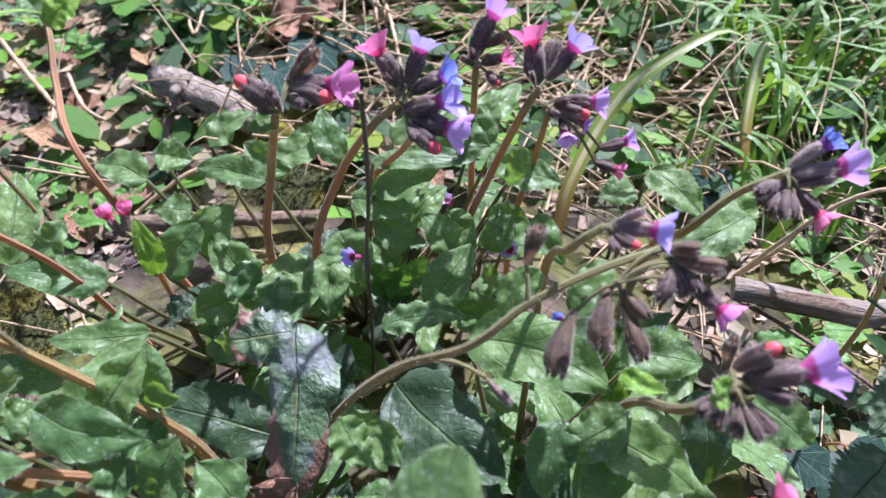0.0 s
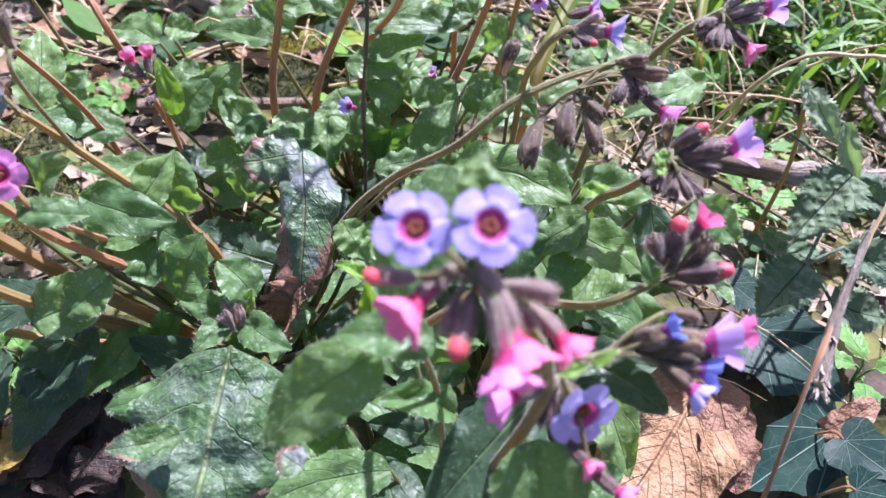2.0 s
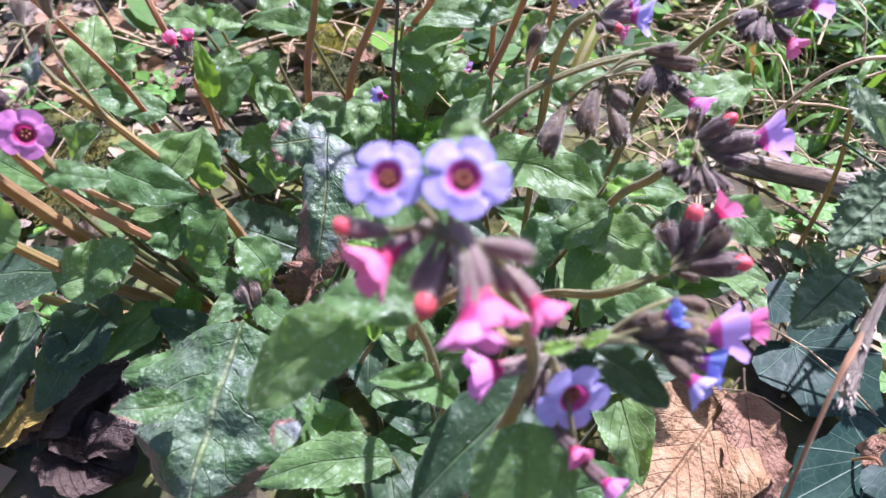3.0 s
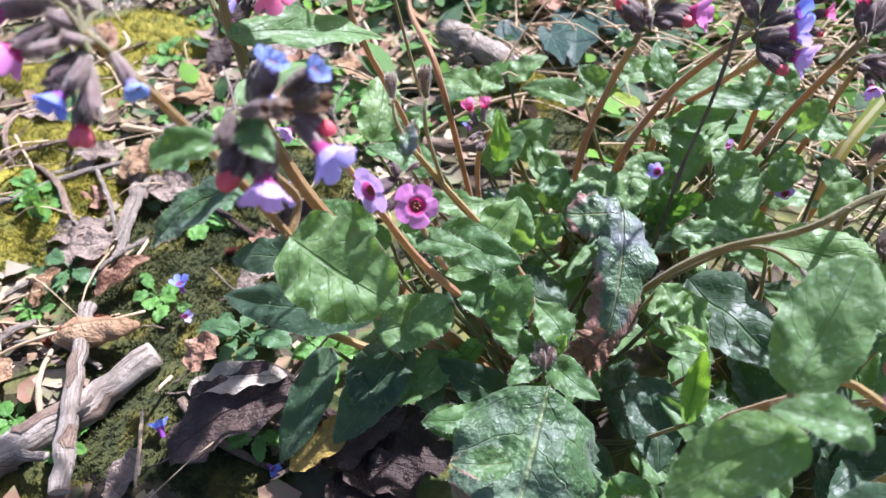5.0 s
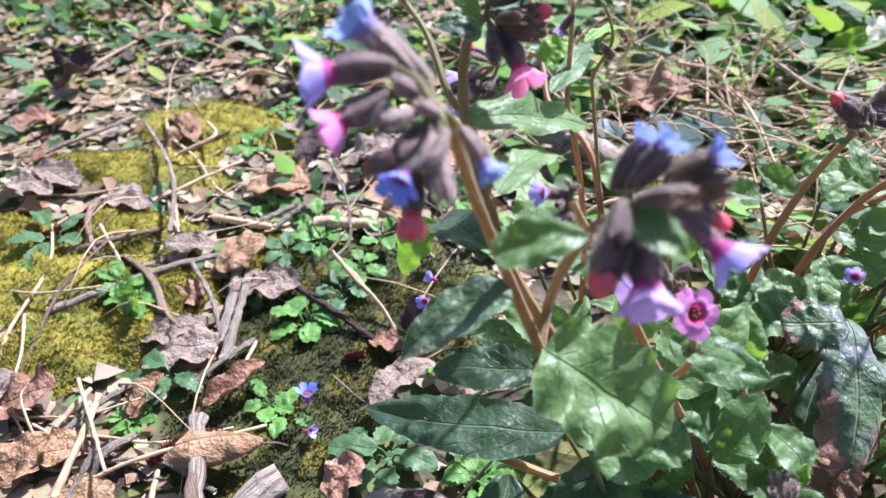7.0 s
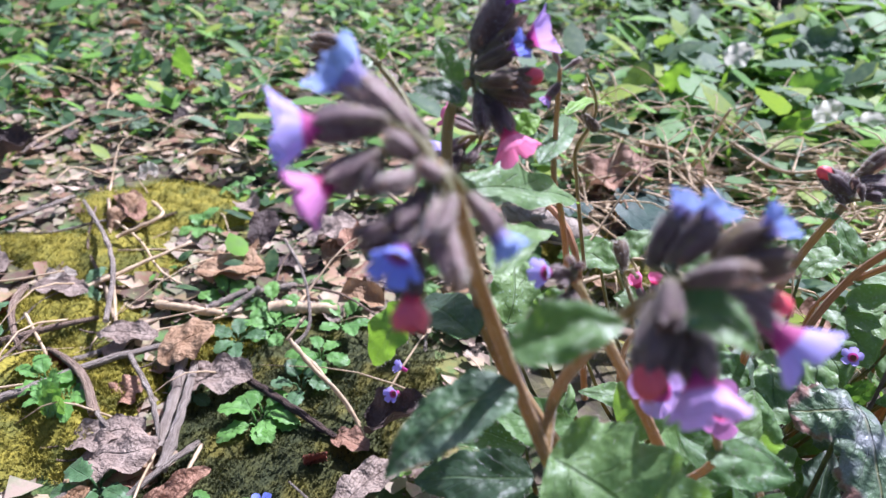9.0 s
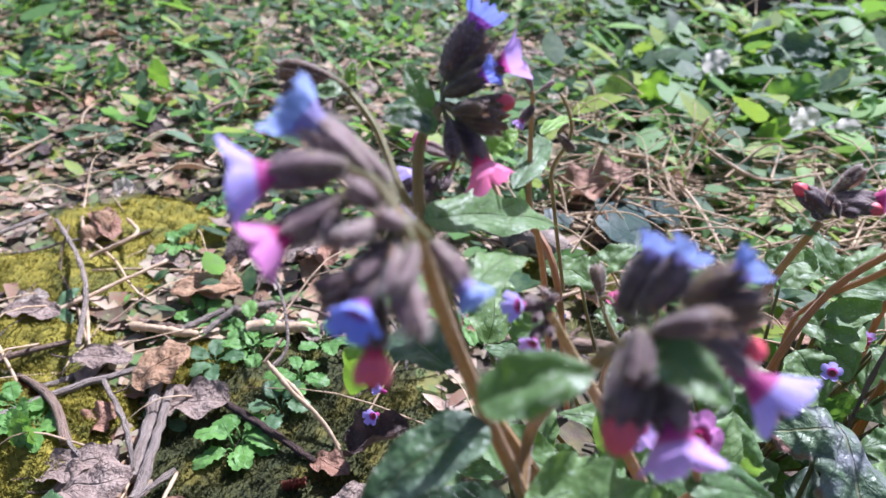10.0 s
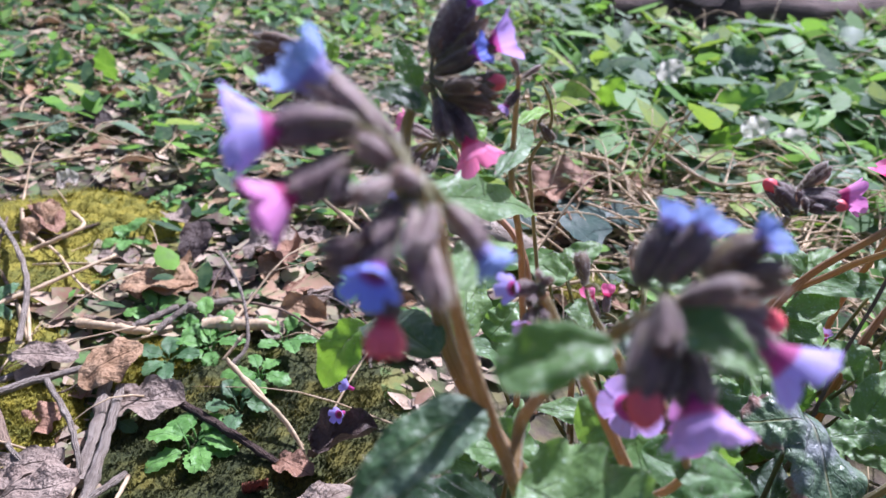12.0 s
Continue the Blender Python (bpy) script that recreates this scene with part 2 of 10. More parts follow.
def dry_leaf_material(name, a, b, c, thin=0.15):
    m = Nodes(name)
    u, v = m.uv()
    off = m.math("ABSOLUTE", m.math("SUBTRACT", u, 0.5))
    col = m.mix(m.step(m.noise(70.0, 5.0), 0.32, 0.68), a, b)
    col = m.mix(m.math("MULTIPLY", m.step(m.noise(24.0, 3.0), 0.5, 0.7), 0.8), col, c)
    curve = m.math("SUBTRACT", m.math("MULTIPLY", v, 9.0), m.math("MULTIPLY", off, 9.0))
    saw = m.math("ABSOLUTE", m.math("SUBTRACT", m.math("FRACT", curve), 0.5))
    lines = m.math("MAXIMUM", m.math("MULTIPLY", m.step(saw, 0.0, 0.06, 1.0, 0.0), 0.6), m.step(off, 0.005, 0.025, 1.0, 0.0))
    col = m.mix(m.math("MULTIPLY", lines, 0.14), col, tuple(x * 0.5 for x in a))
    col = m.mix(m.math("MULTIPLY", m.random(), 0.45), col, tuple(x * 0.5 for x in a))
    m.bump(m.math("ADD", m.math("ADD", m.math("MULTIPLY", lines, -1.6), m.math("ADD", m.math("MULTIPLY", m.noise(75.0, 6.0), 5.0), m.math("MULTIPLY", m.cells(95.0, None, "SMOOTH_F1"), 2.0))), m.noise(300.0, 3.0)), 0.8, 0.0018)
    return m.done(col, 0.62, thin, col, 0.4)


DRY_TAN = dry_leaf_material("dry_leaf_tan", (0.35, 0.20, 0.10), (0.49, 0.325, 0.19), (0.24, 0.13, 0.065))
DRY_BROWN = dry_leaf_material("dry_leaf_brown", (0.30, 0.155, 0.095), (0.43, 0.25, 0.16), (0.20, 0.095, 0.060))
DRY_GREY = dry_leaf_material("dry_leaf_grey", (0.27, 0.20, 0.155), (0.41, 0.325, 0.26), (0.17, 0.115, 0.085))
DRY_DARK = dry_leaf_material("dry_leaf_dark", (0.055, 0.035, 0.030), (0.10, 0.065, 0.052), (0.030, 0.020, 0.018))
DRY_PALE = dry_leaf_material("dry_leaf_pale", (0.40, 0.335, 0.26), (0.53, 0.46, 0.37), (0.30, 0.235, 0.18))

DRY_WHITE = dry_leaf_material("dry_leaf_white", (0.58, 0.56, 0.47), (0.72, 0.71, 0.62), (0.46, 0.44, 0.34), 0.6)
DRY_YELLOW = dry_leaf_material("dry_leaf_yellow", (0.36, 0.24, 0.05), (0.46, 0.33, 0.08), (0.20, 0.10, 0.04))
CATKIN = plain("catkin_scales", (0.16, 0.045, 0.025), (0.28, 0.095, 0.05), 200.0, 0.8)

soil = Nodes("soil_with_litter")
soil_col = soil.mix(soil.step(soil.noise(55.0, 7.0), 0.33, 0.67), (0.040, 0.029, 0.022), (0.095, 0.070, 0.050))
soil_col = soil.mix(soil.step(soil.noise(16.0, 4.0), 0.42, 0.60), soil_col, (0.115, 0.115, 0.030))
soil_col = soil.mix(soil.math("MULTIPLY", soil.step(soil.noise(9.0, 4.0), 0.52, 0.68), soil.step(soil.noise(220.0, 3.0), 0.35, 0.6)), soil_col, (0.21, 0.19, 0.04))
flake = soil.n("TexVoronoi", Scale=34.0)
soil.link(soil.place(), flake.inputs["Vector"])
tone = soil.t.nodes.new("ShaderNodeSeparateColor")
soil.link(flake.outputs["Color"], tone.inputs[0])
flake_col = soil.mix(tone.outputs[1], (0.16, 0.095, 0.06), (0.38, 0.27, 0.18))
soil_col = soil.mix(soil.math("MULTIPLY", soil.step(tone.outputs[0], 0.45, 0.5), soil.step(flake.outputs["Distance"], 0.012, 0.016, 1.0, 0.0)), soil_col, flake_col)
soil_col = soil.mix(soil.math("MULTIPLY", soil.step(soil.noise(2.2, 5.0), 0.46, 0.60), soil.step(soil.noise(70.0, 3.0), 0.45, 0.6)), soil_col, (0.07, 0.13, 0.035))
soil.bump(soil.math("ADD", soil.noise(140.0, 5.0), soil.math("MULTIPLY", flake.outputs["Distance"], 10.0)), 0.8, 0.003)
SOIL = soil.done(soil_col, 0.95)
MOSS = plain("moss", (0.19, 0.175, 0.018), (0.34, 0.29, 0.035), 90.0, 0.9, 0.25, 0.9, 0.002, (0.13, 0.14, 0.022), 5.0, 0.3)
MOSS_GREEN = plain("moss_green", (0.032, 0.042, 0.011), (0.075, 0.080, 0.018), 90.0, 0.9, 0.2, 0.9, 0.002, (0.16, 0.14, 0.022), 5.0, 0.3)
def bark_material(name, dark, mid, pale):
    """Weathered wood: fibres and cracks along the branch, grey bloom, dirt."""
    m = Nodes(name)
    mp = m.n("Mapping")
    mp.inputs["Scale"].default_value = (9.0, 1.6, 1.0)
    m.link(m.place("UV"), mp.inputs["Vector"])
    grain = m.noise(3.0, 8.0, mp.outputs[0], 0.7)
    crack = m.noise(1.6, 6.0, mp.outputs[0], 0.65)
    col = m.mix(m.step(grain, 0.36, 0.66), mid, pale)
    col = m.mix(m.step(crack, 0.38, 0.46, 1.0, 0.0), col, dark)
    col = m.mix(m.math("MULTIPLY", m.step(m.noise(65.0, 5.0), 0.52, 0.70), 0.55), col, dark)
    col = m.mix(m.math("MULTIPLY", m.random(), 0.4), col, mid)
    m.bump(m.math("ADD", m.math("ADD", m.math("MULTIPLY", grain, 1.6), m.math("MULTIPLY", crack, 1.5)), m.noise(260.0, 4.0)), 1.0, 0.0022)
    return m.done(col, 0.85, 0.0, None, 0.3)


BARK = bark_material("weathered_wood", (0.14, 0.105, 0.08), (0.31, 0.25, 0.20), (0.49, 0.43, 0.365))
TWIG = bark_material("twig_bark", (0.10, 0.066, 0.048), (0.26, 0.175, 0.12), (0.44, 0.335, 0.255))
TWIG_DARK = bark_material("dark_twig_bark", (0.028, 0.018, 0.015), (0.075, 0.048, 0.038), (0.15, 0.10, 0.08))
STRAW = plain("dry_straw", (0.47, 0.34, 0.20), (0.66, 0.52, 0.34), 80.0, 0.7, 0.3, 0.4, 0.0005)
HERB = leaf_material("ground_herb_leaf", (0.055, 0.17, 0.030), (0.11, 0.27, 0.050), spot=0.0, vein=0.35, thin=0.3)
HERB_DARK = leaf_material("ground_herb_dark_leaf", (0.030, 0.085, 0.030), (0.060, 0.14, 0.048), spot=0.0, vein=0.35)
ivy = Nodes("ivy_leaf")
iu, iv = ivy.uv()
ix, iy = ivy.math("ABSOLUTE", ivy.math("SUBTRACT", iu, 0.5)), ivy.math("SUBTRACT", iv, 0.06)
lines = None
for turn, wide in ((0.0, 0.013), (42.0, 0.011), (88.0, 0.010), (22.0, 0.005), (62.0, 0.005)):
    c, q = math.cos(radians(turn)), math.sin(radians(turn))
    dist = ivy.math("ABSOLUTE", ivy.math("SUBTRACT", ivy.math("MULTIPLY", ix, c), ivy.math("MULTIPLY", iy, q)))
    ahead = ivy.step(ivy.math("ADD", ivy.math("MULTIPLY", ix, q), ivy.math("MULTIPLY", iy, c)), 0.0, 0.02 if wide > 0.006 else 0.25)
    one = ivy.math("MULTIPLY", ivy.step(dist, 0.0, wide, 1.0, 0.0), ahead)
    lines = one if lines is None else ivy.math("MAXIMUM", lines, one)
icol = ivy.mix(ivy.step(ivy.noise(45.0, 4.0), 0.35, 0.68), (0.014, 0.036, 0.029), (0.028, 0.058, 0.044))
inet = ivy.cells(150.0, None, "DISTANCE_TO_EDGE")
icol = ivy.mix(ivy.step(inet, 0.0, 0.06, 0.35, 0.0), icol, (0.07, 0.11, 0.075))
icol = ivy.mix(ivy.math("MULTIPLY", lines, 0.7), icol, (0.17, 0.24, 0.19))
ivy.bump(ivy.math("ADD", ivy.math("MULTIPLY", lines, -1.0), ivy.noise(90.0, 3.0)), 0.5, 0.0010)
IVY = ivy.done(icol, ivy.step(ivy.noise(120.0, 3.0), 0.3, 0.7, 0.36, 0.52), 0.05, icol, 0.13)
NETTLE = leaf_material("dead_nettle_leaf", (0.050, 0.090, 0.052), (0.098, 0.150, 0.086), spot=0.0, vein=0.8, freq=8.0, rough=0.58, thin=0.12, spec=0.2, vein_light=(0.015, 0.035, 0.02), net=3.2)
# paler copy of the nettle leaf: sunlight on the top leaves, as colour
NETTLE_LIT = leaf_material("dead_nettle_lit_leaf", (0.15, 0.23, 0.13), (0.26, 0.34, 0.22), spot=0.0, vein=0.8, freq=8.0, rough=0.58, thin=0.3, spec=0.25, vein_light=(0.08, 0.13, 0.06), net=3.2)
BLADE = leaf_material("grass_blade", (0.060, 0.15, 0.022), (0.10, 0.22, 0.040), spot=0.0, vein=0.25, freq=0.0, thin=0.3)
m_stripe = Nodes("striped_blade")
su, sv = m_stripe.uv()
s_off = m_stripe.math("ABSOLUTE", m_stripe.math("SUBTRACT", su, 0.5))
s_col = m_stripe.mix(m_stripe.step(s_off, 0.12, 0.24), (0.74, 0.76, 0.44), (0.26, 0.40, 0.10))
s_col = m_stripe.mix(m_stripe.step(sv, 0.10, 0.52, 0.95, 0.0), s_col, (0.52, 0.22, 0.05))
s_col = m_stripe.mix(m_stripe.math("MULTIPLY", m_stripe.step(m_stripe.noise(90.0), 0.4, 0.7), 0.35), s_col, (0.25, 0.25, 0.08))
STRIPED = m_stripe.done(s_col, 0.36, 0.5, s_col)


# ---- geometry helpers ----
def ground_height(x, y):
    """Uneven woodland soil; rises a little away from the path."""
    p = Vector((x * 7.0, y * 7.0, 3.1))
    return 0.006 * noise.noise(p) + 0.003 * noise.noise(p * 3.3) + 0.02 * noise.noise(Vector((x * 1.3, y * 1.3, 8.0))) * min(1.0, max(0.0, math.hypot(x + 0.2, y - 0.2) - 0.55))


def part(name, bm, material, parent=None, label="", smooth=True):
    """Links a bmesh, in world coordinates, as one mesh object under a thing or part."""
    mesh = bpy.data.meshes.new(name)
    at = Vector((0, 0, 0))
    if parent is not None:
        at = parent.location.copy()
        up = parent.parent
        while up is not None:
            at += up.location
            up = up.parent
    bmesh.ops.translate(bm, verts=bm.verts, vec=-at)
    if smooth:
        for f in bm.faces:
            f.smooth = True
    bm.to_mesh(mesh)
    bm.free()
    for mt in (material if isinstance(material, (list, tuple)) else (material,)):
        mesh.materials.append(mt)
    ob = new(name, mesh)
    ob.parent = parent
    if label:
        tagged(ob, label)
    return ob


def lone(name, bm, material, at, label, category, group="", kind="", smooth=True):
    """A thing of one mesh, with its origin at a place."""
    mesh = bpy.data.meshes.new(name)
    bmesh.ops.translate(bm, verts=bm.verts, vec=-Vector(at))
    if smooth:
        for f in bm.faces:
            f.smooth = True
    bm.to_mesh(mesh)
    bm.free()
    for mt in (material if isinstance(material, (list, tuple)) else (material,)):
        mesh.materials.append(mt)
    ob = new(name, mesh)
    ob.location = at
    return tagged(ob, label, category, group, kind)


def thing(name, at, label, category, group=""):
    ob = new(name)
    ob.empty_display_size = 0.02
    ob.location = at
    return tagged(ob, label, category, group)


def curve_points(pts, n):
    """Catmull-Rom through the points, n samples."""
    p = [Vector(q) for q in pts]
    p = [p[0] * 2 - p[1]] + p + [p[-1] * 2 - p[-2]]
    out = []
    for k in range(n):
        s = k / (n - 1) * (len(p) - 3)
        i = min(int(s), len(p) - 4)
        f = s - i
        a, b, c, d = p[i : i + 4]
        out.append(0.5 * (2 * b + (c - a) * f + (2 * a - 5 * b + 4 * c - d) * f * f + (3 * b - a - 3 * c + d) * f**3))
    return out


def frames_along(line):
    up = Vector((0.31, 0.17, 0.93))
    out = []
    for i, p in enumerate(line):
        t = (line[min(i + 1, len(line) - 1)] - line[max(i - 1, 0)]).normalized()
        side = t.cross(up)
        side = side.normalized() if side.length > 1e-4 else Vector((1, 0, 0))
        up = side.cross(t).normalized()
        out.append((p, t, side, up))
    return out


def add_tube(bm, line, radii, sides=8, wobble=0.0, rng=None, cap=True, mat=0):
    """Sweeps a tube; radii is a function of 0..1."""
    uvl = bm.loops.layers.uv.verify()
    rings = []
    n = len(line)
    for i, (p, t, a, b) in enumerate(frames_along(line)):
        r = radii(i / (n - 1))
        ring = []
        for k in range(sides):
            ang = 2 * math.pi * k / sides
            rr = r * (1 + (wobble * rng.uniform(-1, 1) if wobble else 0))
            ring.append(bm.verts.new(p + a * math.cos(ang) * rr + b * math.sin(ang) * rr))
        rings.append(ring)
    for i in range(n - 1):
        for k in range(sides):
            k2 = (k + 1) % sides
            f = bm.faces.new((rings[i][k], rings[i][k2], rings[i + 1][k2], rings[i + 1][k]))
            f.material_index = mat
            for loop, uv in zip(f.loops, ((k / sides, i / (n - 1)), ((k + 1) / sides, i / (n - 1)), ((k + 1) / sides, (i + 1) / (n - 1)), (k / sides, (i + 1) / (n - 1)))):
                loop[uvl].uv = uv
    if cap:
        for ring in (rings[0], rings[-1]):
            f = bm.faces.new(ring)
            f.material_index = mat
    return rings


def add_hair(bm, p, d, length, width, mat=1):
    side = d.cross(Vector((0.3, 0.5, 0.8)))
    side = (side.normalized() if side.length > 1e-5 else Vector((1, 0, 0))) * width
    f = bm.faces.new((bm.verts.new(p - side), bm.verts.new(p + side), bm.verts.new(p + d * length)))
    f.material_index = mat


def stem(plant, pts, r0, r1, material=None, hairs_n=0, name="stem", hair_len=0.0016, seed=1):
    rng = random.Random(seed)
    bm = bmesh.new()
    line = curve_points(pts, max(8, 6 * len(pts)))
    add_tube(bm, line, lambda s: r0 + (r1 - r0) * s, 8, 0.04, rng)
    fr = frames_along(line)
    for _ in range(int(hairs_n * 2.6)):
        i = rng.randrange(len(fr) - 1)
        f = rng.random()
        p = fr[i][0].lerp(fr[i + 1][0], f)
        s = (i + f) / (len(fr) - 1)
        ang = rng.uniform(0, 2 * math.pi)
        d = fr[i][2] * math.cos(ang) + fr[i][3] * math.sin(ang)
        add_hair(bm, p + d * (r0 + (r1 - r0) * s) * 0.95, (d + fr[i][1] * rng.uniform(-0.2, 0.4)).normalized(), hair_len * rng.uniform(0.4, 1.1), 0.00008)
    return part(name, bm, (material or STEM, HAIR), plant)


def add_leaf(bm, base, tip, width, normal=(0, 0, 1), arch=0.12, fold=0.25, wave=0.10, ripples=3.0, seed=0, shape=(0.55, 0.75), nu=8, nv=16, tip_curl=0.0, jag=0.03, hairs_n=0, mat=0, roll=0.0, teeth=0):
    """A leaf blade from base to tip: bent along its length, folded at the midrib, wavy at the edges."""
    rng = random.Random(seed)
    uvl = bm.loops.layers.uv.verify()
    p0, p2 = Vector(base), Vector(tip)
    length = (p2 - p0).length
    nrm = Vector(normal)
    axis = (p2 - p0).normalized()
    nrm = nrm - axis * nrm.dot(axis)
    nrm = nrm.normalized() if nrm.length > 1e-4 else axis.orthogonal().normalized()
    p1 = (p0 + p2) / 2 + nrm * arch * length * 2
    a, b = shape
    peak = (a / (a + b)) ** a * (b / (a + b)) ** b
    ph, ph2 = rng.uniform(0, 6.3), rng.uniform(0, 6.3)
    sickle, lean = rng.uniform(-0.07, 0.07), rng.uniform(-0.25, 0.25)
    off = Vector((rng.uniform(0, 50), rng.uniform(0, 50), rng.uniform(0, 50)))
    rows, edge = [], []
    for i in range(nv + 1):
        s = i / nv
        c = p0 * (1 - s) ** 2 + p1 * 2 * s * (1 - s) + p2 * s * s
        t = ((p1 - p0) * (1 - s) + (p2 - p1) * s).normalized()
        side = t.cross(nrm).normalized()
        up = side.cross(t).normalized()
        ss = min(max(s, 0.0), 1.0)
        w = 0.5 * width * max(0.012, (max(ss, 1e-4) ** a) * (max(1 - ss, 0) ** b) / peak)
        c = c + up * (-tip_curl * length * max(0.0, s - 0.6) ** 2 * 4) + side * (sickle * length * 4 * s * (1 - s))
        row = []
        for k in range(nu + 1):
            u = k / nu * 2 - 1
            tooth = 1.0
            if abs(u) == 1.0:
                tooth = 1 + rng.uniform(-jag, jag) + (0.15 if teeth and i % 2 else -0.09 if teeth else 0) + 1.4 * jag * noise.noise(off + Vector((s * 3.5, u * 2, 0))) + 1.3 * jag * noise.noise(off + Vector((s * 13.0, u * 2, 7.0)))
            lift = math.sin(fold) * abs(u) * w + wave * w * abs(u) ** 2.4 * math.sin(2 * math.pi * ripples * s + (ph if u < 0 else ph2))
            lift += roll * w * (abs(u) ** 2.5)
            lift += 0.05 * w * math.sin(9 * s + 4 * u + ph) + lean * u * w * s
            lift += w * (0.24 * noise.noise(off + Vector((s * 3.2, u * 1.3, 1.0))) + 0.08 * noise.noise(off + Vector((s * 9.0, u * 3.2, 2.0))))
            lift -= 0.22 * w * max(0.0, abs(u) - 0.7) * (1 + math.sin(ph2 + 7 * s + u))
            row.append(bm.verts.new(c + side * (u * w * math.cos(fold) * tooth) + up * lift))
        rows.append(row)
        edge.append((c, side, up, t, w))
    for i in range(nv):
        for k in range(nu):
            f = bm.faces.new((rows[i][k], rows[i][k + 1], rows[i + 1][k + 1], rows[i + 1][k]))
            f.material_index = mat
            for loop, uv in zip(f.loops, ((k / nu, i / nv), ((k + 1) / nu, i / nv), ((k + 1) / nu, (i + 1) / nv), (k / nu, (i + 1) / nv))):
                loop[uvl].uv = uv
    for _ in range(hairs_n):
        i = rng.randrange(1, nv)
        if rng.random() < 0.5:
            k = rng.choice((0, nu))
            c, side, up, t, w = edge[i]
            d = side * (1 if k else -1) + up * rng.uniform(-0.2, 0.5) + t * rng.uniform(0, 0.4)
        else:
            k = rng.randrange(nu + 1)
            c, side, up, t, w = edge[i]
            d = up + t * rng.uniform(-0.3, 0.5) + side * rng.uniform(-0.4, 0.4)
        q = rows[i][k].co.lerp(rows[i + 1][k].co, rng.random())
        add_hair(bm, q, d.normalized(), rng.uniform(0.0008, 0.0020), 0.00006, 1)


def leaf(plant, base, tip, width, normal=(0, 0, 1), root=None, material=None, arch=0.10, fold=0.22, wave=0.12, ripples=3.0, seed=0, shape=(0.48, 0.80), curl=0.0, roll=0.0, name="leaf", label="", hairs_n=110, jag=0.042):
    bm = bmesh.new()
    add_leaf(bm, base, tip, width, normal, arch, fold, wave * 0.85, ripples, seed, shape, 12, 34, curl, jag, hairs_n, 0, roll)
    blade = part(name, bm, (material or LEAF, HAIR), plant, label)
    if root is not None:
        r, b = Vector(root), Vector(base)
        bm = bmesh.new()
        mid = r.lerp(b, 0.55) + Vector((0, 0, -0.12 * (b - r).length))
        add_tube(bm, curve_points((r, mid, b), 8), lambda s: 0.0017 - 0.0007 * s, 6)
        part("petiole", bm, PETIOLE, blade)
    return blade


def rosette(plant, x, y, n, reach, low, high, seed, materials=None):
    """Lower leaves of a clump, arching out of its crown."""
    rng = random.Random(seed)
    z = ground_height(x, y)
    for i in range(n):
        ang = 2 * math.pi * i / n + rng.uniform(-0.35, 0.35)
        out = Vector((math.cos(ang), math.sin(ang), 0))
        ln = reach * rng.uniform(0.7, 1.15)
        root = Vector((x, y, z)) + out * 0.006
        b = Vector((x, y, z + rng.uniform(low, high) * 0.6)) + out * ln * rng.uniform(0.15, 0.4)
        tip = b + out * ln * rng.uniform(0.55, 0.9) + Vector((0, 0, rng.uniform(-0.030, 0.030)))
        # mostly the darkest leaf by default: painted shade low in the clump
        mt = rng.choice(materials or (LEAF, LEAF_DARK_SHADED, LEAF_DARK_SHADED, LEAF_DARK_SHADED, LEAF_SPOT))
        tilt = out * rng.uniform(-0.5, 0.2) + Vector((rng.uniform(-0.5, 0.5), rng.uniform(-0.6, 0.2), 1))
        leaf(plant, b, tip, ln * rng.uniform(0.32, 0.46), tilt, root, mt, rng.uniform(0.04, 0.20), rng.uniform(0.1, 0.55), rng.uniform(0.08, 0.25), rng.uniform(2, 4), seed * 97 + i, hairs_n=40)


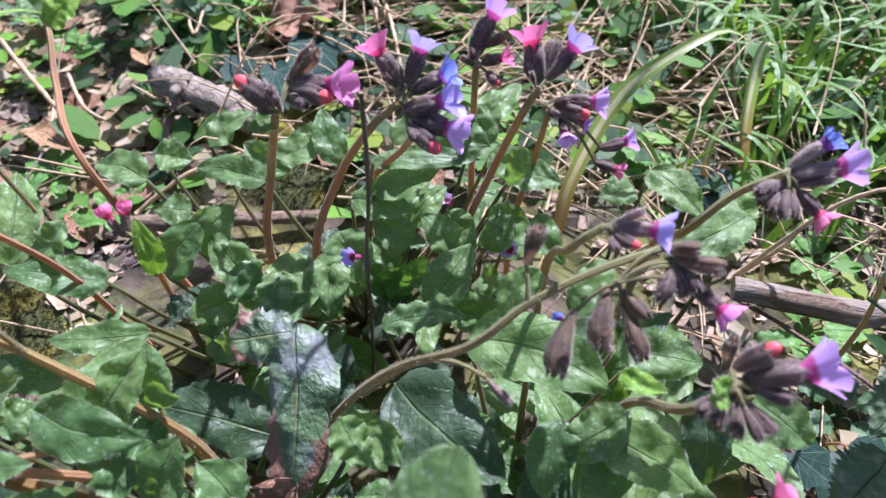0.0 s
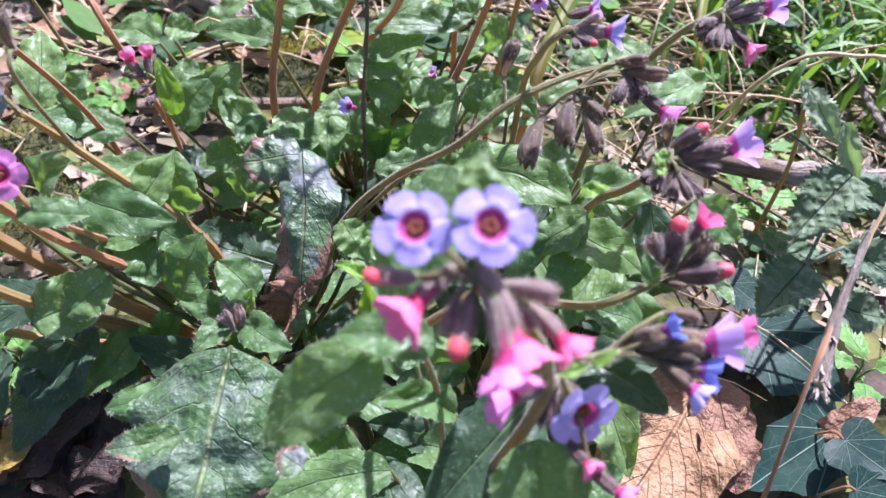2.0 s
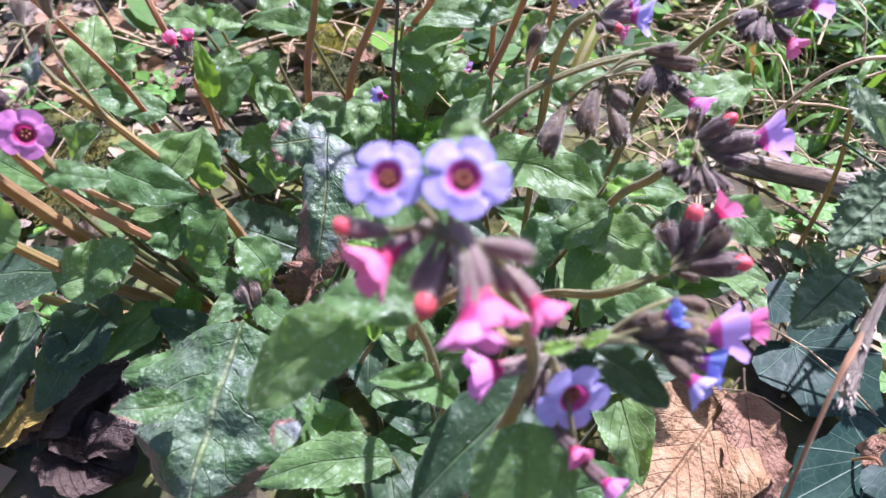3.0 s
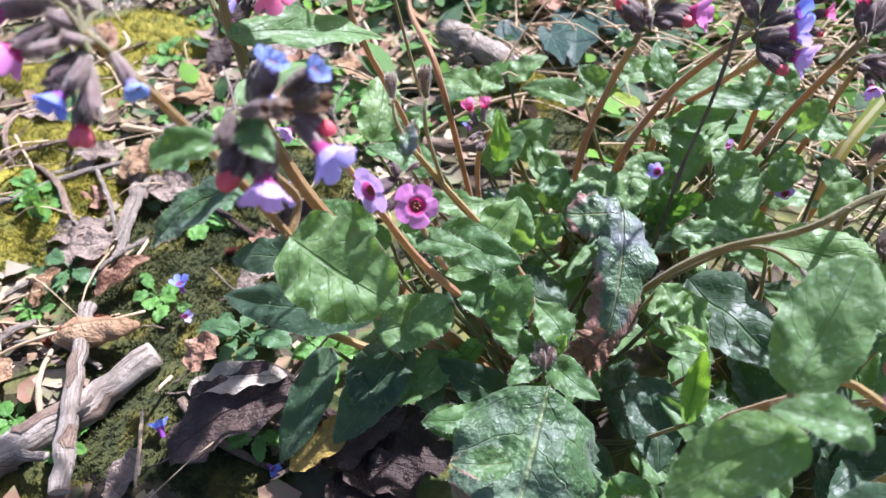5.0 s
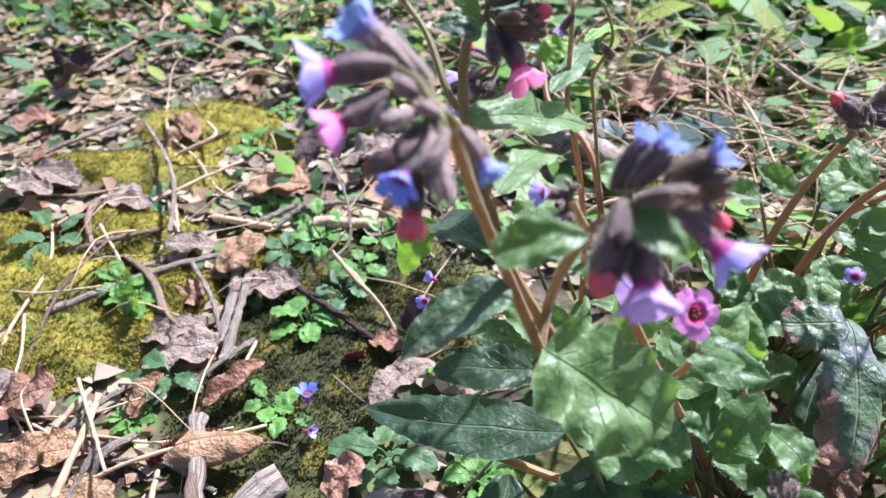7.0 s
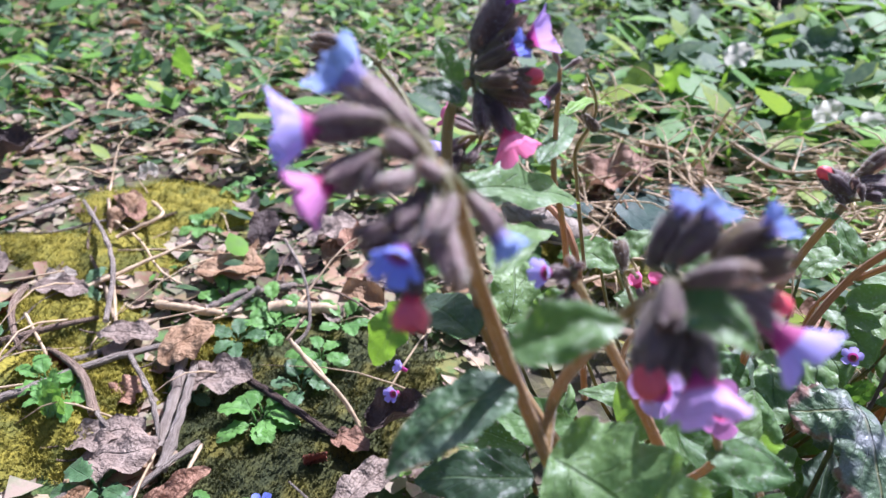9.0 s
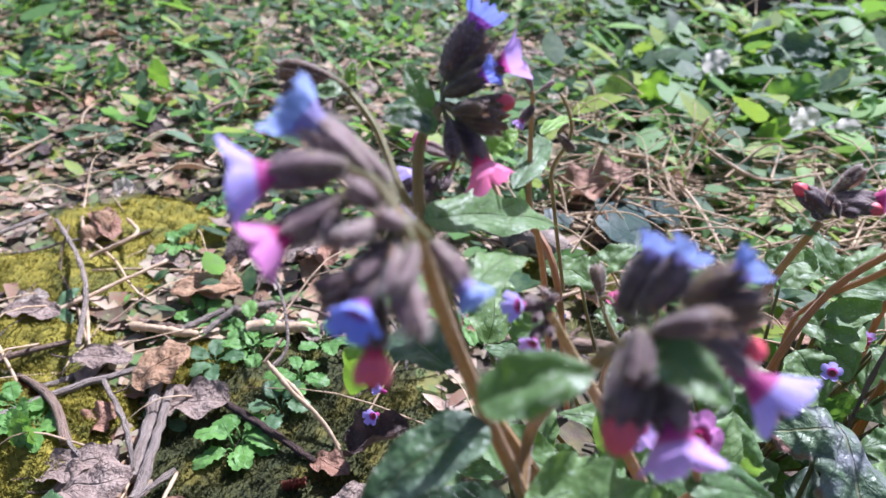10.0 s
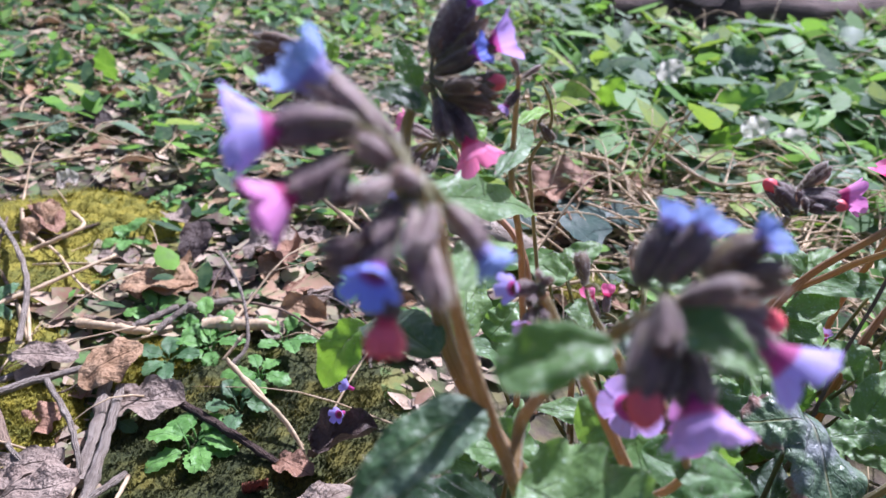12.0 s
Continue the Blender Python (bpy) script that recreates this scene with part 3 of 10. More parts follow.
# Flower parts, built once along +z with the calyx foot at the origin; length 1 is scaled on placing.
def calyx_mesh(name, material, fat, gape, seed):
    """Five keeled, hairy sepals grown together: open teeth for a flowering calyx (gape over 0.5), drawn together for a closed one."""
    rng = random.Random(seed)
    bm = bmesh.new()
    uvl = bm.loops.layers.uv.verify()
    sides, rings = 30, []
    if gape > 0.5:
        prof = ((0.0, 0.045), (0.03, 0.09), (0.10, 0.138), (0.25, 0.182), (0.42, 0.216), (0.58, 0.238), (0.72, 0.236), (0.82, 0.220))
        top, teeth, rim = 0.82, 0.20, 0.225 * gape
    else:
        prof = ((0.0, 0.040), (0.03, 0.062), (0.12, 0.092), (0.28, 0.136), (0.45, 0.186), (0.60, 0.220), (0.73, 0.228), (0.86, 0.196))
        top, teeth, rim = 0.86, 0.14, 0.135
    bend = [rng.uniform(-0.05, 0.05) for _ in range(5)]
    bow = Vector((rng.uniform(-0.05, 0.05), rng.uniform(-0.05, 0.05), 0))
    for z, r in prof:
        keel = min(1.0, z / 0.12)
        ring = []
        for k in range(sides):
            ang = 2 * math.pi * k / sides
            c = math.cos(5 * ang)
            groove = 0.07 * max(0.0, -c) ** 6 * (0.4 + z)
            rr = r * fat * (1 + keel * (0.055 * c - groove)) * (1 + 0.05 * noise.noise(Vector((2 * math.cos(ang), 2 * math.sin(ang), 4 * z + seed))))
            ring.append(bm.verts.new(Vector((rr * math.cos(ang), rr * math.sin(ang), z)) + bow * 4 * z * (1 - z)))
        rings.append(ring)
    for q in (0.35, 0.7, 1.0):
        ring = []
        for k in range(sides):
            ang = 2 * math.pi * k / sides
            f = (5 * k / sides) % 1.0
            tri = abs(2 * f - 1) ** 0.8
            lobe = bend[int(5 * k / sides + 0.5) % 5]
            r = prof[-1][1] * fat * (1 - q) + (rim * fat * (0.72 + 0.28 * tri) + (lobe * tri if gape > 0.5 else lobe * 0.3 * tri)) * q
            ring.append(bm.verts.new((r * math.cos(ang), r * math.sin(ang), top + teeth * q * tri)))
        rings.append(ring)
    last = len(rings) - 1
    for i in range(last):
        for k in range(sides):
            k2 = (k + 1) % sides
            f = bm.faces.new((rings[i][k], rings[i][k2], rings[i + 1][k2], rings[i + 1][k]))
            for loop, uv in zip(f.loops, ((k / sides, i / last), ((k + 1) / sides, i / last), ((k + 1) / sides, (i + 1) / last), (k / sides, (i + 1) / last))):
                loop[uvl].uv = uv
    bm.faces.new(rings[0])
    for _ in range(900):
        i, k = rng.randrange(last), rng.randrange(sides)
        p = rings[i][k].co.lerp(rings[i + 1][k].co, rng.random())
        d = Vector((p.x, p.y, 0.12 * rng.random())).normalized()
        add_hair(bm, p, d, rng.uniform(0.04, 0.13), 0.0020)
    for f in bm.faces:
        f.smooth = True
    mesh = bpy.data.meshes.new(name)
    bm.to_mesh(mesh)
    bm.free()
    mesh.materials.append(material), mesh.materials.append(HAIR)
    return mesh


def corolla_mesh(name, material, kind, seed, lobes=5):
    """Tube, throat and five rounded lobes; 0 is the calyx foot, the mouth lies beyond 1. kind: open, half, bell or tuft (withered)."""
    rng = random.Random(seed)
    bm = bmesh.new()
    uvl = bm.loops.layers.uv.verify()
    sides, steps = 60, 9
    prof = [(0.55, 0.12), (0.84, 0.14), (0.94, 0.16), (1.00, 0.19)]
    if kind == "open":
        prof.append((1.09, 0.25))
    rings = []
    skew = [rng.uniform(-1, 1) for _ in range(lobes)]
    big = [rng.uniform(0.90, 1.10) for _ in range(lobes)]
    for j in range(len(prof) + steps):
        ring = []
        for k in range(sides):
            ang = 2 * math.pi * k / sides
            f = (lobes * k / sides) % 1.0
            i = int(lobes * k / sides) % lobes
            wob = noise.noise(Vector((4 * math.cos(ang), 4 * math.sin(ang), seed)))
            if j < len(prof):
                z, r = prof[j]
            else:
                q = (j - len(prof) + 1) / steps
                lobe = max(0.0, math.sin(math.pi * f)) ** 0.38
                if kind == "open":
                    length = 0.48 * q * (0.66 + 0.34 * lobe) * big[i]
                    bend = radians(76) * min(1.18, 0.75 + 0.9 * q)
                    z = 1.09 + math.cos(bend) * length + 0.045 * skew[i] * q * q + 0.10 * q * (f - 0.5) + 0.03 * q * wob
                    r = 0.25 + math.sin(bend) * length * 0.95 + 0.02 * q * skew[(i + 2) % lobes] - 0.02 * q * (abs(2 * f - 1) ** 3)
                elif kind == "half":
                    # a pleated funnel: the lobes stand out, the seams between them are drawn in
                    seam = abs(2 * f - 1) ** 4
                    z = 1.00 + 0.50 * q * (1 - 0.30 * q * (1 - lobe)) * (0.6 + 0.4 * big[i]) - 0.07 * max(0.0, q - 0.6) * lobe + 0.10 * q * q * skew[i] + 0.05 * q * wob
                    r = 0.19 + 0.24 * math.sin(1.45 * q) + 0.11 * q ** 2.5 * lobe * big[(i + 3) % lobes] - 0.075 * q * seam + 0.05 * q * wob + 0.05 * q * q * skew[(i + 2) % lobes]
                elif kind == "bell":
                    seam = abs(2 * f - 1) ** 3
                    z = 1.00 + 0.50 * q * (0.86 + 0.14 * lobe * q)
                    r = 0.19 + 0.16 * math.sin(min(1.0, q * 1.25) * math.pi / 2) - 0.07 * max(0.0, q - 0.6) / 0.4 - 0.035 * q * seam + 0.02 * q * wob
                else:
                    z = 1.00 + 0.26 * q * (0.7 + 0.3 * lobe) * big[i] + 0.10 * q * noise.noise(Vector((9 * math.cos(ang), 9 * math.sin(ang), seed)))
                    r = (0.19 + 0.15 * q) * (0.9 + 0.35 * noise.noise(Vector((7 * math.cos(ang), 7 * math.sin(ang), seed + 3 + q))))
            ring.append(bm.verts.new((r * math.cos(ang), r * math.sin(ang), z)))
        rings.append(ring)
    m = len(rings) - 1
    for i in range(m):
        for k in range(sides):
            k2 = (k + 1) % sides
            f = bm.faces.new((rings[i][k], rings[i][k2], rings[i + 1][k2], rings[i + 1][k]))
            for loop, uv in zip(f.loops, ((k / sides, i / m), ((k + 1) / sides, i / m), ((k + 1) / sides, (i + 1) / m), (k / sides, (i + 1) / m))):
                loop[uvl].uv = uv
    # throat scales and anthers closing the tube
    for k in range(5):
        ang = 2 * math.pi * (k + 0.5) / 5
        c = Vector((0.09 * math.cos(ang), 0.09 * math.sin(ang), 1.05))
        bmesh.ops.create_icosphere(bm, subdivisions=1, radius=0.05, matrix=Matrix.Translation(c))
    bmesh.ops.create_circle(bm, cap_ends=True, segments=12, radius=0.16, matrix=Matrix.Translation((0, 0, 1.01)))
    for f in bm.faces:
        f.smooth = True
        if all(abs(v.co.z - 1.035) < 0.09 and v.co.to_2d().length < 0.175 for v in f.verts) and len(f.verts) != 4:
            f.material_index = 1
    mesh = bpy.data.meshes.new(name)
    bm.to_mesh(mesh)
    bm.free()
    mesh.materials.append(material), mesh.materials.append(CENTRE)
    return mesh


def bud_mesh():
    bm = bmesh.new()
    bmesh.ops.create_uvsphere(bm, u_segments=15, v_segments=10, radius=0.17)
    for v in bm.verts:
        ang = math.atan2(v.co.y, v.co.x)
        v.co = Vector((v.co.x * (1 + 0.10 * math.cos(5 * ang)), v.co.y * (1 + 0.10 * math.cos(5 * ang)), v.co.z * 1.35 + 0.96))
    for f in bm.faces:
        f.smooth = True
    mesh = bpy.data.meshes.new("corolla_bud")
    bm.to_mesh(mesh)
    bm.free()
    mesh.materials.append(BUD)
    return mesh


CALYXES = {}
for tone, mt in (("dark", CALYX), ("brown", CALYX_BROWN), ("pale", CALYX_PALE)):
    slim = 0.74 if tone == "pale" else 1.0
    CALYXES[tone, "shut"] = [calyx_mesh("calyx", mt, fat * slim, gape, 7 * i + len(tone)) for i, (fat, gape) in enumerate(((0.80, 0.22), (0.90, 0.35), (0.72, 0.15)))]
    CALYXES[tone, "wide"] = [calyx_mesh("calyx", mt, fat * slim, gape, 5 * i + len(tone)) for i, (fat, gape) in enumerate(((1.0, 0.80), (1.10, 0.9), (0.92, 0.72)))]
OPENS = {k: [corolla_mesh("corolla", m, s, 3 + i) for i, s in enumerate(("open", "half", "bell", "tuft"))] for k, m in PETALS.items()}
BUDS = bud_mesh()
counter = [0]


def floret(plant, foot, end, kind="closed", colour="", tone="dark", stalk=None):
    """One flower of a cyme: calyx from foot towards end, with its corolla or bud; kind: open, half, bell, bud, closed."""
    counter[0] += 1
    foot, end = Vector(foot), Vector(end)
    d = end - foot
    reach = {"open": 1.07, "half": 1.45, "bell": 1.54, "bud": 1.15, "closed": 1.0, "empty": 1.0, "tuft": 1.2}[kind]
    size = d.length / reach
    rot = d.to_track_quat("Z", "Y").to_matrix().to_4x4()
    cal = new("calyx", CALYXES[tone, "shut" if kind == "closed" else "wide"][counter[0] % 3])
    cal.parent = plant
    cal.matrix_local = Matrix.Translation(foot - plant.location) @ rot @ Matrix.Rotation(counter[0] * 2.4, 4, "Z") @ Matrix.Scale(size, 4)
    if kind == "bud":
        c = new("corolla_bud", BUDS)
        c.parent = cal
        tagged(c, "closed coral-red flower bud")
    elif kind not in ("closed", "empty"):
        c = new("corolla", OPENS[colour][("open", "half", "bell", "tuft").index(kind)])
        c.parent = cal
        words = {"pink": "rose-pink open corolla", "coral": "coral-red half-closed corolla", "magenta": "magenta-pink open corolla", "violet": "violet-blue open corolla", "lilac": "lilac open corolla", "blue": "deep blue corolla", "pale": "withered pale blue corolla"}
        tagged(c, words[colour])
    if stalk is not None:
        s = Vector(stalk)
        bm = bmesh.new()
        mid = s.lerp(foot, 0.5) + Vector((0, 0, 0.15 * (foot - s).length))
        add_tube(bm, curve_points((s, mid, foot + d * 0.03), 7), lambda q: 0.00075, 6)
        part("pedicel", bm, STEM_GREEN, plant)
    return cal


# ---- ground ----
def build_ground():
    """One sheet of soil, fine near the plants and coarse out to the horizon."""
    bm = bmesh.new()
    near = [(-2.6 + i * 0.02) for i in range(241)]
    xs = [-60, -30, -15, -8, -5, -3.5] + near + [3.2, 4.5, 7, 12, 25, 60]
    ys = [-60, -30, -12, -5, -2.5, -1.6] + [(-1.0 + i * 0.02) for i in range(221)] + [4.2, 5.5, 8, 14, 28, 60]
    grid = [[bm.verts.new((x, y, ground_height(x, y))) for x in xs] for y in ys]
    for j in range(len(ys) - 1):
        for i in range(len(xs) - 1):
            bm.faces.new((grid[j][i], grid[j][i + 1], grid[j + 1][i + 1], grid[j + 1][i]))
    return lone("ground", bm, SOIL, (0, 0, 0), "dark woodland soil under leaf litter", "ground", "", "structure")


build_ground()


def dry_leaf(base, tip, width, material, curl=0.0, fold=0.15, wave=0.25, seed=0, label="brown curled dry leaf on the soil", arch=0.06, roll=0.22, normal=(0, 0, 1), shape=(0.45, 0.5), name="dry_leaf"):
    at = ((base[0] + tip[0]) / 2, (base[1] + tip[1]) / 2, 0)
    top = thing(name, at, label, "dry leaf", "leaf litter")
    bm = bmesh.new()
    add_leaf(bm, base, tip, width, normal, arch, fold, wave, 2.5, seed, shape, 12, 18, curl, 0.10, 0, 0, roll)
    part("blade", bm, material, top)
    d = (Vector(base) - Vector(tip)).normalized()
    bm = bmesh.new()
    add_tube(bm, curve_points((Vector(base), Vector(base) + d * 0.006, Vector(base) + d * 0.012 + Vector((0, 0, 0.002))), 5), lambda s: 0.0007, 5)
    part("stalk", bm, TWIG, top)
    return top


def branch(name, pts, r0, r1, material, label, category, seed=0, wobble=0.10, knots=2, group=""):
    """A dead branch or stick: uneven tube with knots and broken ends."""
    rng = random.Random(seed)
    bm = bmesh.new()
    line = curve_points(pts, 18)
    line = [p + Vector((rng.uniform(-1, 1), rng.uniform(-1, 1), rng.uniform(-1, 1))) * r0 * 0.18 for p in line]
    at = [rng.random() for _ in range(knots)]
    radius = lambda s: (r0 + (r1 - r0) * s) * (1 + sum(0.35 * math.exp(-((s - a) / 0.03) ** 2) for a in at))
    add_tube(bm, line, radius, 14 if r0 > 0.005 else 10, wobble, rng)
    if r0 < 0.005:
        return lone(name, bm, material, line[0], label, category, group)
    top = thing(name, line[0], label, category, group)
    part("wood", bm, material, top)
    fr = frames_along(line)
    # plates of bark still clinging to the wood, and a broken side stub
    for k in range(5):
        bm = bmesh.new()
        uvl = bm.loops.layers.uv.verify()
        i0, n = rng.randrange(1, 11), rng.randrange(3, 7)
        a0, wide = rng.uniform(0, 6.28), rng.uniform(0.5, 1.1)
        rows = []
        for i in range(n):
            p, t, side, up = fr[min(i0 + i, len(fr) - 1)]
            edge = 1 if 0 < i < n - 1 else rng.uniform(0.3, 0.7)
            rows.append([bm.verts.new(p + (side * math.cos(a0 + u * wide * edge) + up * math.sin(a0 + u * wide * edge)) * radius(i0 / 18) * (1.10 + 0.05 * rng.random() - 0.05 * abs(u))) for u in (-1, -0.5, 0, 0.5, 1)])
        for i in range(n - 1):
            for q in range(4):
                f = bm.faces.new((rows[i][q], rows[i][q + 1], rows[i + 1][q + 1], rows[i + 1][q]))
                for loop, uv in zip(f.loops, ((q / 8, i / 18), ((q + 1) / 8, i / 18), ((q + 1) / 8, (i + 1) / 18), (q / 8, (i + 1) / 18))):
                    loop[uvl].uv = uv
        part("bark_plate", bm, TWIG if r0 < 0.011 else material, top, "peeling bark")
    p, t, side, up = fr[rng.randrange(5, 13)]
    d = (up * 0.6 + side * rng.choice((-1, 1)) + t * 0.6).normalized()
    bm = bmesh.new()
    add_tube(bm, curve_points((p, p + d * r0 * 1.6, p + d * r0 * rng.uniform(2.2, 3.2) + t * r0 * 0.4), 6), lambda s: r0 * (0.36 - 0.16 * s), 8, 0.2, rng)
    part("side_stub", bm, material, top)
    return top


def strap(name, pts, width, material, label, category, group="", fold=0.35, parent=None, seed=0):
    """A grass blade along a line: narrow, folded at the midrib, tapering."""
    bm = bmesh.new()
    uvl = bm.loops.layers.uv.verify()
    line = curve_points(pts, 22)
    rows = []
    for i, (p, t, side, up) in enumerate(frames_along(line)):
        s = i / 21
        w = width * 0.5 * min(1.0, 0.45 + 2 * s) * (1 - max(0.0, s - 0.55) / 0.45 * 0.93)
        side = t.cross(Vector((0.1, -0.42, 0.88))).normalized()
        up = side.cross(t)
        rows.append([bm.verts.new(p + side * w * u + up * (abs(u) * w * fold)) for u in (-1, -0.5, 0, 0.5, 1)])
    for i in range(21):
        for k in range(4):
            f = bm.faces.new((rows[i][k], rows[i][k + 1], rows[i + 1][k + 1], rows[i + 1][k]))
            for loop, uv in zip(f.loops, ((k / 4, i / 21), ((k + 1) / 4, i / 21), ((k + 1) / 4, (i + 1) / 21), (k / 4, (i + 1) / 21))):
                loop[uvl].uv = uv
    if parent is not None:
        return part(name, bm, material, parent)
    return lone(name, bm, material, line[0], label, category, group)


MOSSES = []


def on_moss(x, y, grow=0.85):
    return any(((x - a) / b) ** 2 + ((y - c) / d) ** 2 < grow for a, b, c, d in MOSSES)


def moss_patch(x, y, rx, ry, height, material, n, seed, label):
    rng = random.Random(seed)
    MOSSES.append((x, rx, y, ry))
    bm = bmesh.new()
    rings, sides = 9, 26
    verts = []
    for j in range(rings + 1):
        q = j / rings
        row = []
        for k in range(sides):
            ang = 2 * math.pi * k / sides
            edge = 1 + 0.28 * noise.noise(Vector((math.cos(ang) * 1.6, math.sin(ang) * 1.6, seed * 3.7)))
            px_, py_ = x + rx * q * edge * math.cos(ang), y + ry * q * edge * math.sin(ang)
            z = ground_height(px_, py_) + height * (1 - q * q) * (1 + 0.5 * noise.noise(Vector((px_ * 60, py_ * 60, seed)))) - 0.0015 * q
            row.append(bm.verts.new((px_, py_, z)))
        verts.append(row)
    for j in range(rings):
        for k in range(sides):
            k2 = (k + 1) % sides
            if j == 0 and k % 1 == 0:
                bm.faces.new((verts[0][k], verts[1][k], verts[1][k2])) if verts[0][k] is not verts[0][k2] else None
            else:
                bm.faces.new((verts[j][k], verts[j + 1][k], verts[j + 1][k2], verts[j][k2]))
    for _ in range(n):
        q, ang = math.sqrt(rng.random()), rng.uniform(0, 2 * math.pi)
        edge = 1 + 0.28 * noise.noise(Vector((math.cos(ang) * 1.6, math.sin(ang) * 1.6, seed * 3.7)))
        px_, py_ = x + rx * q * edge * math.cos(ang), y + ry * q * edge * math.sin(ang)
        z = ground_height(px_, py_) + height * (1 - q * q) * (1 + 0.5 * noise.noise(Vector((px_ * 60, py_ * 60, seed))))
        d = Vector((rng.uniform(-0.8, 0.8), rng.uniform(-0.8, 0.8), 1)).normalized()
        ln = rng.uniform(0.0022, 0.0048)
        add_hair(bm, Vector((px_, py_, z - 0.0005)), d, ln, 0.0005, 0)
        add_hair(bm, Vector((px_, py_, z + ln * 0.3)), (d + Vector((rng.uniform(-1, 1), rng.uniform(-1, 1), 0))).normalized(), ln * 0.6, 0.0004, 0)
    return lone("moss_patch", bm, material, (x, y, 0), label, "moss", "moss cushions", "stuff")


def herb(x, y, size, leaves, material, seed, label, name="ground_herb", category="seedling", rise=0.6, group="ground herbs"):
    """A small ground plant: short stalks, each with one toothed leaf, out of one crown."""
    rng = random.Random(seed)
    z = ground_height(x, y)
    plant = thing(name, (x, y, z), label, category, group)
    for i in range(leaves):
        ang = 2 * math.pi * (i + rng.uniform(-0.25, 0.25)) / leaves
        out = Vector((math.cos(ang), math.sin(ang), 0))
        r = size * rng.uniform(0.25, 0.5)
        b = Vector((x, y, z)) + out * r * 0.6 + Vector((0, 0, size * rise * rng.uniform(0.5, 1.0)))
        tip = b + out * size * rng.uniform(0.6, 0.95) + Vector((0, 0, size * rng.uniform(-0.15, 0.25)))
        bm = bmesh.new()
        add_leaf(bm, b, tip, size * rng.uniform(0.38, 0.55), (0, 0, 1), 0.06, 0.2, 0.12, 2.0, seed * 31 + i, (0.5, 0.55), 6, 10, 0.05, 0.04, 0, 0, 0.0, 1)
        add_tube(bm, curve_points((Vector((x, y, z - 0.002)), Vector((x, y, z)).lerp(b, 0.5) + Vector((0, 0, 0.15 * size)), b), 6), lambda s: 0.0007, 5)
        part("leaf", bm, material, plant)
    return plant


def add_small_leaf(bm, uvl, c, d, length, width, up, bend):
    """A low-cost oval leaf with a folded midrib for the carpets."""
    side = d.cross(up).normalized() * width * 0.5
    rib = [bm.verts.new(c + d * length * s + up * bend * h) for s, h in ((0.0, 0.0), (0.36, 0.2), (0.70, 0.5), (1.0, 0.2))]
    for g in (-1, 1):
        rim = [bm.verts.new(c + d * length * s + side * g * w + up * bend * h) for s, w, h in ((0.14, 0.62, 0.5), (0.42, 1.0, 1.0), (0.72, 0.78, 1.1))]
        for q, uv in (((rib[0], rim[0], rib[1]), ((0.5, 0), (0.5 + g * 0.3, 0.14), (0.5, 0.36))), ((rim[0], rim[1], rib[1]), ((0.5 + g * 0.3, 0.14), (0.5 + g * 0.5, 0.42), (0.5, 0.36))), ((rib[1], rim[1], rim[2], rib[2]), ((0.5, 0.36), (0.5 + g * 0.5, 0.42), (0.5 + g * 0.39, 0.72), (0.5, 0.7))), ((rib[2], rim[2], rib[3]), ((0.5, 0.7), (0.5 + g * 0.39, 0.72), (0.5, 1)))):
            f = bm.faces.new(q if g > 0 else q[::-1])
            for loop, w in zip(f.loops, uv if g > 0 else uv[::-1]):
                loop[uvl].uv = w


def add_scrap(bm, uvl, c, d, length, width, up, rng):
    """A torn, bent piece of dead leaf with an uneven outline."""
    side = d.cross(up).normalized()
    n, fold = rng.choice((5, 6, 7)), rng.uniform(-0.25, 0.35)
    ring = []
    for i in range(n):
        a = 2 * math.pi * (i + rng.uniform(-0.3, 0.3)) / n
        r = rng.uniform(0.55, 1.15)
        u, v = math.cos(a) * r, math.sin(a) * r
        ring.append((bm.verts.new(c + d * length * 0.5 * u + side * width * 0.5 * v + up * width * (fold * v * v + rng.uniform(-0.06, 0.10))), (0.5 + u * 0.4, 0.5 + v * 0.4)))
    mid = bm.verts.new(c + up * width * rng.uniform(-0.05, 0.05))
    for i in range(n):
        (a, ua), (b, ub) = ring[i], ring[(i + 1) % n]
        f = bm.faces.new((mid, a, b))
        for loop, w in zip(f.loops, ((0.5, 0.5), ua, ub)):
            loop[uvl].uv = w


